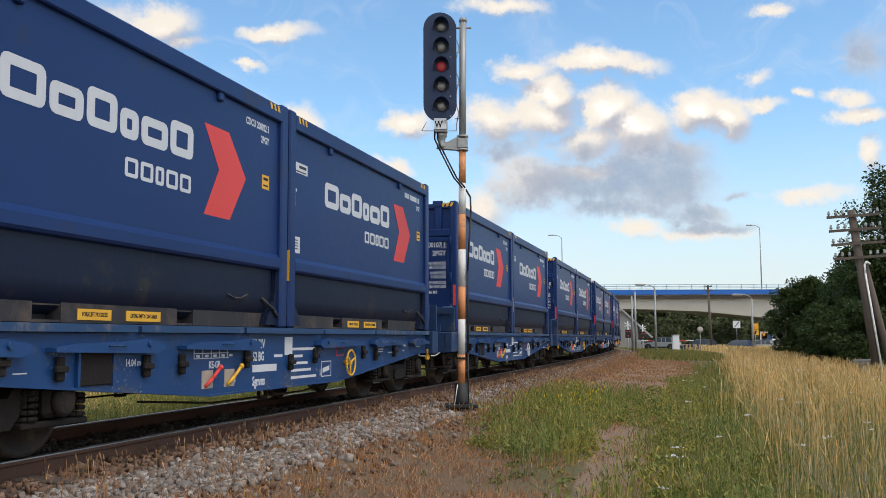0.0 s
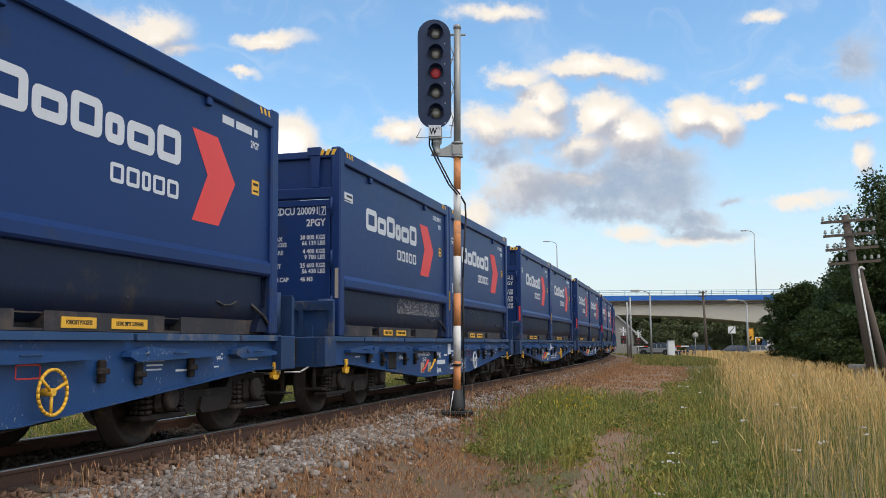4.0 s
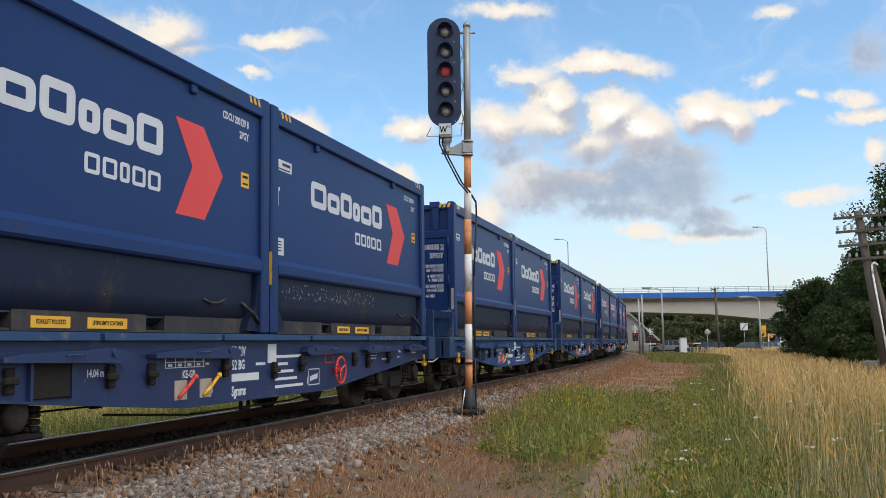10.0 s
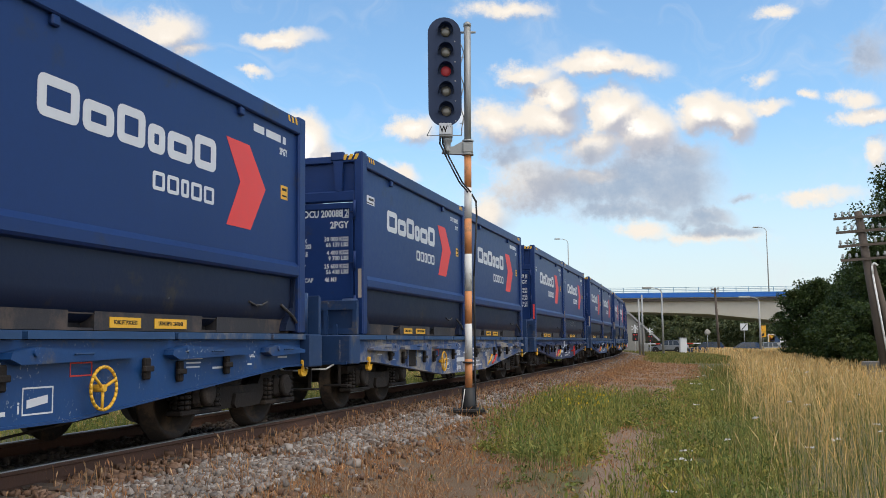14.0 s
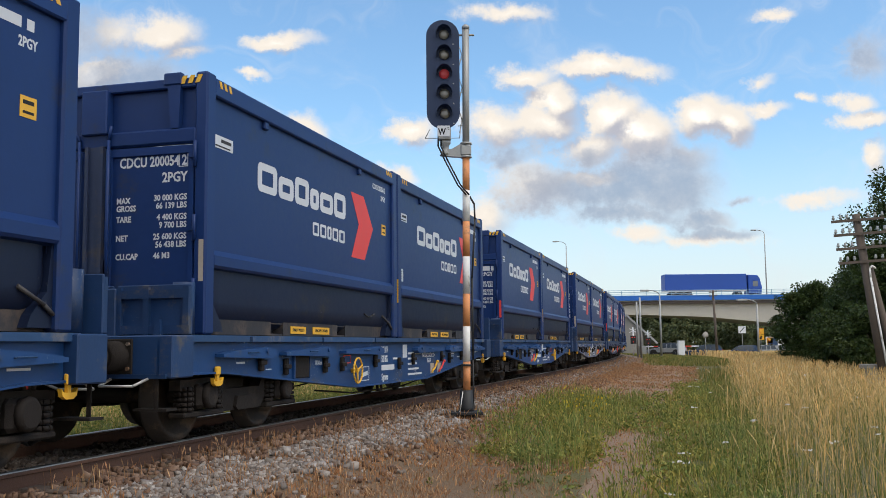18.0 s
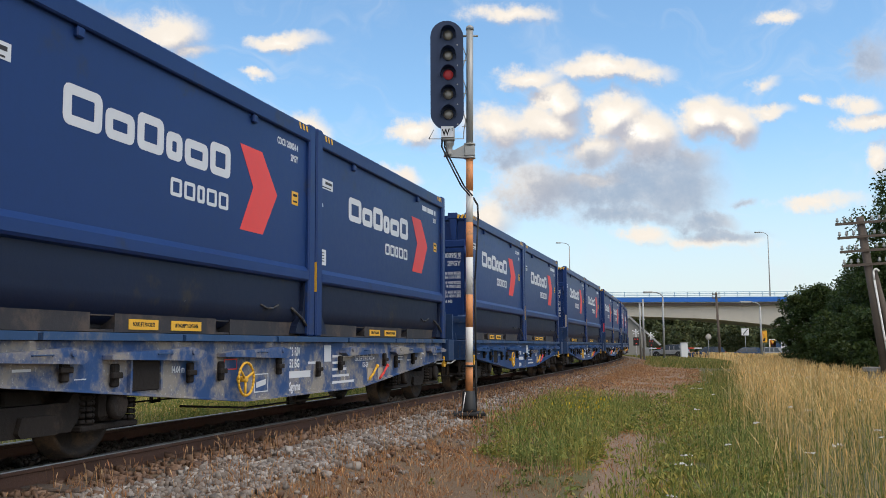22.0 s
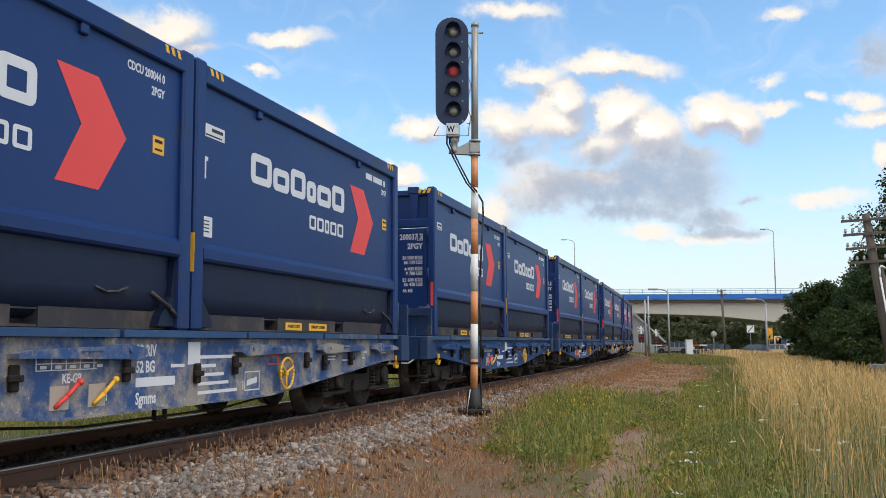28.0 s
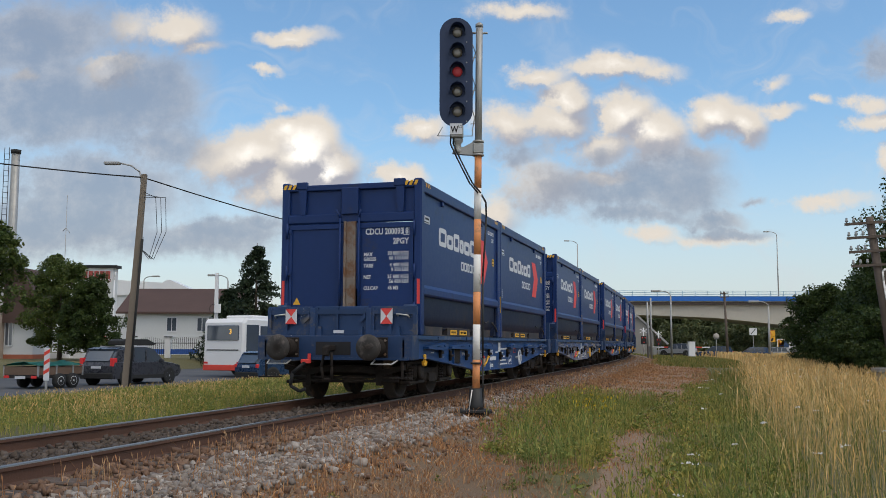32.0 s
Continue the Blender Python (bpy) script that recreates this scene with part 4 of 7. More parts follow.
        part("latch_bar", run([(sx * (HX - 0.07), y1 - 0.55, 0.33), (sx * (HX - 0.03), y1 - 0.3, 0.20), (sx * (HX - 0.03), y1 - 0.2, 0.13)], 0.018, 6), TARRED, c)
    part("front_wall", box(-HX + 0.12, HX - 0.12, y1 - 0.08, y1 - 0.03, 0.78, TALL - 0.03), NAVY, c)
    # rear end
    part("rear_headboard", box(-HX + 0.13, HX - 0.13, y0 + 0.07, y0 + 0.10, 1.95, TALL - 0.05), NAVY, c)
    part("rear_top_rail", box(-HX + 0.13, HX - 0.13, y0 + 0.01, y0 + 0.07, TALL - 0.15, TALL - 0.05, 0.012), NAVY, c)
    part("rear_lintel", box(-HX + 0.12, HX - 0.12, y0 - 0.004, y0 + 0.09, 1.90, 2.06, 0.02), NAVY, c)
    for x in (-HX + 0.30, HX - 0.46):
        part("rear_bracket", join(prism([(x, TALL - 0.03), (x + 0.16, TALL - 0.03), (x + 0.14, 2.06), (x + 0.05, 2.06)], y0 + 0.0, y0 + 0.075, "Y"), box(x - 0.03, x + 0.17, y0 - 0.015, y0 + 0.06, TALL - 0.12, TALL + 0.005, 0.012)), NAVY, c)
    part("centre_box", box(-0.15, 0.15, y0 - 0.045, y0 + 0.08, 2.04, TALL - 0.12, 0.012), NAVY, c)
    for a, b in ((-HX + 0.15, -0.12), (0.14, HX - 0.15)):
        door = part("door", box(a, b, y0 + 0.03, y0 + 0.06, 0.10, 1.89, 0.006), NAVY, c)
        part("door_frame", join(box(a, b, y0 + 0.008, y0 + 0.031, 1.80, 1.885, 0.006), box(a, b, y0 + 0.008, y0 + 0.031, 0.10, 0.18, 0.006), box(a, a + 0.05, y0 + 0.008, y0 + 0.031, 0.18, 1.8), box(b - 0.05, b, y0 + 0.008, y0 + 0.031, 0.18, 1.8)), NAVY, door)
    for x in (-0.17, 0.17):
        part("lock_rod", run([(x, y0 - 0.025, 0.1), (x, y0 - 0.025, 1.98), (x * 1.3 - 0.02, y0 - 0.03, 2.12)], 0.017, 8), NAVY, c)
    for sx in (1, -1):
        for z in (0.42, 1.05, 1.78):
            part("hinge", join(tube((sx * (HX - 0.12), y0 - 0.02, z - 0.13), (sx * (HX - 0.12), y0 - 0.02, z + 0.13), 0.02, n=8), box(*sorted((sx * (HX - 0.195), sx * (HX - 0.12))), y0 - 0.012, y0 + 0.012, z - 0.03, z + 0.03)), NAVY, c)
        part("warning_stripes", join(*[prism([(x, TALL - 0.115), (x + 0.05, TALL - 0.115), (x + 0.085, TALL - 0.035), (x + 0.035, TALL - 0.035)], y0 - 0.004, y0 + 0.002, "Y") for x in [(HX - 0.31 if sx > 0 else -HX + 0.02) + 0.085 * k for k in range(3)]]), YELLOW, c, "yellow diagonal stripes")
    for d in (y0 + 0.26, y1 - 0.5):
        part("warning_stripes", join(*[prism([(y, TALL - 0.12), (y + 0.05, TALL - 0.12), (y + 0.02, TALL - 0.05), (y - 0.03, TALL - 0.05)], HX, HX + 0.003, "X") for y in (d, d + 0.1, d + 0.2)]), YELLOW, c, "yellow diagonal stripes")
    # side signs: plain blocks for the owner's mark, then a chevron
    x = HX - 0.05
    y = -1.81
    for wide, top in zip((0.50, 0.42, 0.42, 0.28, 0.44, 0.42), (1.93, 1.86, 1.93, 1.86, 1.86, 1.93)):
        part("mark_block", mark_blocks(y, (wide,), 1.60, (top,), 0.044, 0.105, x), WHITE, c, "white block of the owner's mark")
        y += wide + 0.044
    part("small_mark", mark_blocks(-0.25, (0.20, 0.20, 0.14, 0.20, 0.20), 1.27, (1.44,) * 5, 0.042, 0.042, x), WHITE, c, "small white blocks of the owner's mark")
    part("chevron", prism([(1.10, 2.03), (1.62, 2.03), (2.02, 1.60), (1.66, 1.11), (1.12, 1.11), (1.42, 1.60)], x, x + 0.003, "X"), RED, c, "red chevron")
    lb = flat_sign("label", 2.42, 2.60, 1.56, 1.72, YELLOW, c, x, label="small yellow notice")
    part("printing", join(*[box(x + 0.0045, x + 0.0055, 2.45, 2.57, a, b) for a, b in ((1.66, 1.69), (1.59, 1.61))]), BLACK, lb)
    lb = flat_sign("label", -2.82, -2.40, 1.90, 2.03, WHITE, c, x, label="white maker's plate")
    part("printing", join(box(x + 0.0045, x + 0.0055, -2.66, -2.44, 1.965, 2.0), box(x + 0.0045, x + 0.0055, -2.78, -2.46, 1.915, 1.93)), GREYED, lb)
    if front:
        part("label", join(box(x, x + 0.003, -2.82, -2.72, 1.66, 1.70), box(x, x + 0.003, -2.785, -2.755, 1.48, 1.66)), WHITE, c, "white pictogram")
        lb = flat_sign("label", -2.84, -2.62, 0.91, 1.11, WHITE, c, x, label="white paper notice")
        part("printing", join(*[box(x + 0.0045, x + 0.0055, -2.81, -2.68, 1.06 - 0.035 * k, 1.072 - 0.035 * k) for k in range(4)]), GREYED, lb)
        part("reflector", box(HX - 0.06, HX + 0.003, y0 - 0.004, y0 - 0.001, 0.55, 0.92), YELLOW, c, "orange reflector strip")
    m = lambda xx, z: pose(xx, y0 + 0.0285, z, 90, 0, 0)
    rows = [("2PGY", 0.138, m(HX - 0.23, 1.525), "RIGHT", 0.86)]
    kr, kl = ("RIGHT", 0.90), ("LEFT", 0.86)
    for z, t in ((1.325, "MAX"), (1.245, "GROSS"), (1.135, "TARE"), (0.945, "NET"), (0.757, "CU.CAP")):
        rows.append((t, 0.084, m(0.24, z), *kl))
    for z, t in ((1.34, "30 000 KGS"), (1.26, "66 139 LBS"), (1.145, "4 400 KGS"), (1.065, "9 700 LBS"), (0.95, "25 600 KGS"), (0.87, "56 438 LBS")):
        rows.append((t, 0.084, m(HX - 0.23, z), *kr))
    rows.append(("46 M3", 0.084, m(0.67, 0.76), *kl))
    words(rows, WHITE, c, "door_lettering")
    words([("2PGY", 0.11, pose(x + 0.001, 2.59, 2.08, 90, 0, 90), "RIGHT", 0.8)], WHITE, c, "side_lettering")
    return c


def face_text(c, number):
    """The container's own number: on the rear door and high on the side; bars where it cannot be read."""
    y0, x = -LONG / 2, HX - 0.05
    if number:
        words([(number, 0.145, pose(HX - 0.235, y0 + 0.0285, 1.69, 90, 0, 0), "RIGHT", 0.76), (number, 0.11, pose(x + 0.001, 2.59, 2.22, 90, 0, 90), "RIGHT", 0.76)], WHITE, c, "number")
        a, b = HX - 0.325, HX - 0.222
        part("digit_frame", join(*[box(p, q, y0 + 0.027, y0 + 0.0295, e, f) for p, q, e, f in ((a, b, 1.67, 1.678), (a, b, 1.815, 1.823), (a, a + 0.008, 1.67, 1.82), (b - 0.008, b, 1.67, 1.82))]), WHITE, c, "white outline round the last digit")
    else:
        bars = [box(x, x + 0.002, a, a + w, 2.215, 2.30) for a, w in ((1.72, 0.26), (2.03, 0.38), (2.47, 0.08))]
        bars += [box(a, a + w, y0 + 0.027, y0 + 0.03, 1.65, 1.76) for a, w in ((HX - 1.02, 0.30), (HX - 0.66, 0.36), (HX - 0.27, 0.08))]
        part("number", join(*bars), WHITE, c)


def wheel_shape(x):
    d = 1 if x > 0 else -1
    return [(0.10, x - d * 0.09), (0.10, x - d * 0.02), (0.36, x - d * 0.03), (0.40, x + d * 0.05), (0.45, x + d * 0.05), (0.46, x - d * 0.06), (0.49, x - d * 0.075), (0.49, x - d * 0.10), (0.40, x - d * 0.10), (0.34, x - d * 0.06), (0.10, x - d * 0.09)]


WAGON_HALF, BOGIE, AXLE = 6.45, 4.85, 0.9


def wagon_side(w, paint, edge, sx, kit, wheel_paint):
    """One flank. kit A carries its levers ahead of the middle, kit B behind it; the far flank (sx -1) has its steelwork alone."""
    turn = Matrix.Identity(4) if sx > 0 else Matrix.Rotation(math.pi, 4, "Z")

    def fit(name, bm, material, parent=w, label=""):
        bm.transform(turn)
        return part(name, bm, material, parent, label)

    y0, y1 = (-WAGON_HALF - 0.32, WAGON_HALF) if sx > 0 else (-WAGON_HALF, WAGON_HALF + 0.32)
    out = [(y0, 0.985), (y0, 0.70), (-5.6, 0.69), (-1.75, 0.38), (1.75, 0.38), (5.6, 0.69), (y1, 0.70), (y1, 0.985)]
    fit("side_sill", prism(out, 1.17, 1.2, "X"), paint)
    fit("bottom_flange", join(*[prism([a, b, (b[0], b[1] - 0.02), (a[0], a[1] - 0.02)], 1.10, 1.235, "X") for a, b in zip(out[1:-1], out[2:-1])]), paint)
    cuts = [-6.42, -5.1, -3.1, -1.1, 1.12, 3.15, 5.15, 6.22]
    for a, b in zip(cuts, cuts[1:]):
        if sx < 0:
            continue
        fit("edge_beam", prism([(a + 0.03, 0.99), (b - 0.03, 0.99), (b - 0.03, 1.045), (b - 0.05, 1.055), (a + 0.05, 1.055), (a + 0.03, 1.045)], 1.18, 1.275, "X"), edge)
    if sx < 0:
        fit("edge_beam", box(1.18, 1.275, -6.2, 6.2, 0.99, 1.055), edge)
        return
    for a, b, d in ((-5.75, -4.5, 1), (-4.25, -2.72, 1), (-2.35, -0.75, 1), (0.95, 2.55, -1), (3.05, 4.65, -1), (5.0, 6.0, -1)):
        thick, tail = (b, a) if d > 0 else (a, b)
        shape = [(tail, 0.835), (thick - d * 0.12, 0.805), (thick, 0.85), (thick - d * 0.02, 0.895), (thick - d * 0.28, 0.935), (thick - d * 0.6, 0.915), (tail + d * 0.2, 0.895), (tail, 0.87)]
        f = fit("spigot_flap", prism(shape, 1.2, 1.30, "X"), paint)
        fit("flap_pin", tube((1.29, thick - d * 0.26, 0.89), (1.32, thick - d * 0.26, 0.89), 0.028, n=10), paint, f)
        fit("flap_grip", run([(1.30, (a + b) / 2 - 0.1, 0.875), (1.32, (a + b) / 2 - 0.09, 0.878), (1.32, (a + b) / 2 + 0.12, 0.878), (1.30, (a + b) / 2 + 0.13, 0.875)], 0.007, 5), EDGE, f)
    for y, z in ((-4.75, 0.77), (-4.1, 0.71), (-2.9, 0.70), (-2.3, 0.70), (-0.95, 0.72), (0.2, 0.66), (0.95, 0.72), (2.75, 0.74), (3.3, 0.70), (4.2, 0.74)):
        fit("lashing_bracket", join(box(1.2, 1.245, y - 0.045, y + 0.045, z - 0.10, z + 0.09, 0.012), box(1.24, 1.275, y - 0.10, y + 0.05, z - 0.03, z + 0.02, 0.008)), GRIME)
    for y in (-5.75, 6.1):
        fit("towing_hook", join(box(1.21, 1.25, y - 0.04, y + 0.04, 0.66, 0.745, 0.01), box(1.21, 1.24, y - 0.02, y + 0.02, 0.59, 0.67), prism([(y - 0.10, 0.635), (y - 0.07, 0.605), (y - 0.02, 0.60), (y + 0.02, 0.60), (y + 0.07, 0.605), (y + 0.10, 0.635), (y + 0.085, 0.575), (y + 0.04, 0.55), (y - 0.04, 0.55), (y - 0.085, 0.575)], 1.205, 1.245, "X")), YELLOW, label="yellow towing hook")
    pnl = fit("cover_panel", box(1.2, 1.225, -3.86, -3.42, 0.56, 0.83, 0.008), GRIME, label="dark steel cover panel")
    fit("panel_frame", join(box(1.2, 1.235, -3.89, -3.86, 0.55, 0.85), box(1.2, 1.235, -3.42, -3.39, 0.55, 0.85), box(1.2, 1.235, -3.89, -3.39, 0.83, 0.86)), paint, pnl)
    A = kit == "A"
    hy = -1.9 if A else 2.03
    hw = ring(0.17, 0.014, 24, "X", None, (1.30, hy, 0.60))
    for k in range(3):
        a = k * math.pi / 1.5 + 0.4
        tube((1.29, hy, 0.60), (1.30, hy + 0.165 * math.cos(a), 0.60 + 0.165 * math.sin(a)), 0.013, n=6, bm=hw)
    tube((1.19, hy, 0.60), (1.31, hy, 0.60), 0.03, n=8, bm=hw)
    fit("handwheel", hw, wheel_paint, label="spoked handbrake wheel")
    ly = 2.15 if A else -1.78
    for y, mat_, d in ((ly, RED if not A else YELLOW, 1), (ly + 0.46, YELLOW if not A else RED, 1)):
        pl = fit("lever_plate", box(1.2, 1.208, y - 0.11, y + 0.11, 0.44, 0.62), CREAM, label="cream plate behind a brake lever")
        fit("lever", run([(1.215, y - 0.06, 0.46), (1.25, y + 0.03, 0.54), (1.25, y + 0.16, 0.63)], 0.018, 6), mat_, pl)
        fit("lever_knob", lathe([(0.0, -0.03), (0.028, -0.015), (0.028, 0.015), (0.0, 0.03)], 8, "X", centre=(1.255, y + 0.18, 0.645)), mat_, pl)
    at = lambda y, z: turn @ pose(1.2015, y, z, 90, 0, 90)
    ry = -0.62 if A else -0.78
    rows = [("33 RIV", 0.14, at(ry, 0.83), "LEFT", 0.8), ("52 BG", 0.14, at(ry, 0.69), "LEFT", 0.8), ("Sgmms", 0.14, at(ry, 0.42), "LEFT", 0.8)]
    ty = 1.55 if A else -2.05
    rows += [("KE-GP", 0.10, at(ty + 0.3, 0.64), "LEFT", 0.85), ("14.04 m", 0.085, at(-3.2, 0.70), "LEFT", 0.85), ("12.80 m", 0.085, at(-3.15, 0.85), "LEFT", 0.85), ("i", 0.12, at(-1.2, 0.48), "LEFT", 1), ("i", 0.12, at(1.15, 0.46), "LEFT", 1), ("UIC", 0.09, at(4.75, 0.80), "LEFT", 0.85)]
    words(rows, WHITE, w, "side_lettering")
    bars = [(ry, ry + 0.62, 0.565, 0.645)]
    ay = 0.72 if A else 0.25
    for k, (a, b) in enumerate(((0, 0.72), (0, 0.34), (0, 0.50), (0, 0.60), (0, 0.78))):
        bars.append((ay + a, ay + b, 0.79 - 0.085 * k, 0.822 - 0.085 * k))
    for k in range(3):
        bars.append((ty, ty + 0.72, 0.835 - 0.05 * k, 0.843 - 0.05 * k))
    for k in range(5):
        bars.append((ty + 0.17 * k, ty + 0.012 + 0.17 * k, 0.735, 0.84))
        bars.append((ty + 0.05 + 0.17 * k, ty + 0.12 + 0.17 * k, 0.75, 0.775))
    bars += [(ry + 0.55, ry + 0.78, 0.72, 0.75), (3.45, 3.75, 0.80, 0.82), (3.45, 3.72, 0.76, 0.775), (3.45, 3.70, 0.72, 0.735), (3.95, 4.2, 0.70, 0.72), (-5.3, -5.1, 0.76, 0.78), (-4.6, -4.45, 0.68, 0.69), (4.7, 4.8, 0.72, 0.735), (5.45, 5.7, 0.78, 0.80)]
    fit("printing", join(*[box(1.2, 1.2025, a, b, c, d) for a, b, c, d in bars]), WHITE, label="white painted data lines")
    py = 0.44 if A else 0.06
    pp = fit("paper_notice", box(1.2, 1.204, py, py + 0.22, 0.74, 0.95), WHITE, label="white paper notice")
    sy = -1.52 if A else 1.2
    fit("pictogram", join(*[box(1.2, 1.2025, a, b, c, d) for a, b, c, d in ((sy, sy + 0.34, 0.44, 0.452), (sy, sy + 0.34, 0.63, 0.642), (sy, sy + 0.012, 0.44, 0.64), (sy + 0.33, sy + 0.342, 0.44, 0.64))], prism([(sy + 0.05, 0.49), (sy + 0.28, 0.52), (sy + 0.28, 0.58), (sy + 0.05, 0.55)], 1.2, 1.2025, "X")), WHITE, label="white framed pictogram")
    fit("red_table", join(*[box(1.2, 1.203, hy - 0.30, hy - 0.02, c, d) for c, d in ((0.80, 0.812), (0.70, 0.712))], box(1.2, 1.203, hy - 0.30, hy - 0.288, 0.70, 0.81), box(1.2, 1.203, hy - 0.032, hy - 0.02, 0.70, 0.81)), RED, label="red framed brake data")


def wagon_end(w, paint, e):
    """Headstock, folding end boards, buffers, coupling and steps of one end."""
    turn = Matrix.Identity(4) if e < 0 else Matrix.Rotation(math.pi, 4, "Z")
    ye = -WAGON_HALF
    yh = ye - (0.32 if e < 0 else 0.0)   # face of the headstock
    # ends take a darker blue that carries the shade between wagons
    paint = END_SHADED

    def fit(name, bm, material, parent=w, label=""):
        bm.transform(turn)
        return part(name, bm, material, parent, label)

    fit("headstock", box(-1.33, 1.33, yh, yh + 0.38, 0.66, 1.05, 0.012), paint)
    fit("headstock_flange", box(-1.28, 1.28, yh - 0.03, yh + 0.01, 0.66, 0.70), paint)
    for a, b in ((-1.31, -0.52), (-0.47, 0.47), (0.52, 1.31)):
        flap = fit("end_board", box(a, b, ye + 0.03, ye + 0.06, 1.055, 1.53, 0.006), paint)
        rb = [box(x - 0.03, x + 0.03, ye - 0.015, ye + 0.031, 1.06, 1.51) for x in (a + 0.035, a + (b - a) * 0.42, b - 0.035)]
        rb += [box(a, b, ye - 0.01, ye + 0.031, z, z + 0.08) for z in (1.065, 1.40)]
        fit("board_ribs", join(*rb), paint, flap)
    for x in (-0.49, 0.49):
        fit("hinge_post", join(box(x - 0.05, x + 0.05, ye - 0.035, ye + 0.05, 0.72, 1.50, 0.01), prism([(x - 0.05, 1.42), (x - 0.16, 1.30), (x - 0.13, 1.26), (x - 0.05, 1.33)], ye - 0.05, ye - 0.01, "Y")), paint)
    for x in (-0.36, 0.36, 1.0):
        fit("board_catch", prism([(x - 0.04, 1.05), (x + 0.04, 1.05), (x + 0.025, 1.2), (x - 0.025, 1.2)], ye - 0.05, ye - 0.012, "Y"), paint)
    for sx in (1, -1):
        x = sx * 0.76
        bf = fit("buffer", join(lathe([(0.15, yh), (0.15, yh - 0.02), (0.14, yh - 0.03), (0.135, yh - 0.27), (0.10, yh - 0.24), (0.10, yh - 0.40)], 18, "Y", centre=(x, 0, 0.86)), box(x - 0.17, x + 0.17, yh - 0.025, yh - 0.001, 0.70, 1.02, 0.006)), GRIME)
        fit("buffer_disc", lathe([(0.10, yh - 0.39), (0.195, yh - 0.42), (0.205, yh - 0.44), (0.20, yh - 0.455), (0.12, yh - 0.47), (0.0, yh - 0.475)], 24, "Y", centre=(x, 0, 0.86)), DISC, bf)
        fit("bolt", join(*[tube((x + a, yh - 0.045, 0.86 + b), (x + a, yh - 0.02, 0.86 + b), 0.02, n=6) for a in (-0.135, 0.135) for b in (-0.11, 0.11)]), STEEL, bf)
        fit("white_spot", lathe([(0.0, 0.119), (0.03, 0.121), (0.03, 0.118), (0.0, 0.118)], 10, "X", centre=(x, yh - 0.15, 0.88)), WHITE, bf)
        fit("grab_rail", run([(sx * 0.72, yh - 0.02, 0.66), (sx * 0.72, yh - 0.2, 0.60), (sx * 1.06, yh - 0.2, 0.60), (sx * 1.1, yh - 0.02, 0.66)], 0.013, 6), GALVANISED)
        fit("step", join(box(sx * 1.12 - 0.17, sx * 1.12 + 0.17, yh - 0.02, yh + 0.16, 0.37, 0.392), box(sx * 1.17 - 0.02, sx * 1.17 + 0.02, yh + 0.0, yh + 0.012, 0.38, 0.70)), GRIME)
        fit("end_post", join(lathe([(0.105, 1.06), (0.105, 1.56)], 14, centre=(sx * 1.12, ye + 0.22, 0))), paint)
    fit("coupling_hook", join(box(-0.05, 0.05, yh - 0.22, yh, 0.80, 0.90, 0.02), prism([(yh - 0.20, 0.90), (yh - 0.34, 0.86), (yh - 0.36, 0.74), (yh - 0.26, 0.72), (yh - 0.28, 0.80), (yh - 0.20, 0.82)], -0.045, 0.045, "X")), GRIME)
    fit("screw_coupling", run([(0.06, yh - 0.22, 0.78), (0.09, yh - 0.26, 0.55), (0.07, yh - 0.22, 0.36), (-0.07, yh - 0.22, 0.36), (-0.09, yh - 0.26, 0.55), (-0.06, yh - 0.22, 0.78)], 0.022, 6), GRIME)
    fit("brake_hose", run([(-0.42, yh, 0.62), (-0.46, yh - 0.12, 0.60), (-0.62, yh - 0.18, 0.45), (-0.66, yh - 0.16, 0.25), (-0.52, yh - 0.12, 0.16), (-0.42, yh - 0.10, 0.20)], 0.028, 8), BLACK)
    fit("hose_cock", join(box(-0.52, -0.36, yh - 0.10, yh - 0.03, 0.60, 0.67, 0.012), box(-0.40, -0.36, yh - 0.09, yh - 0.05, 0.66, 0.76)), RED, label="red brake hose cock")
    # flat black plate painted as the shade of a recess; the headstock is solid
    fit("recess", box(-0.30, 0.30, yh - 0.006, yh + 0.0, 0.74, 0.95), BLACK)


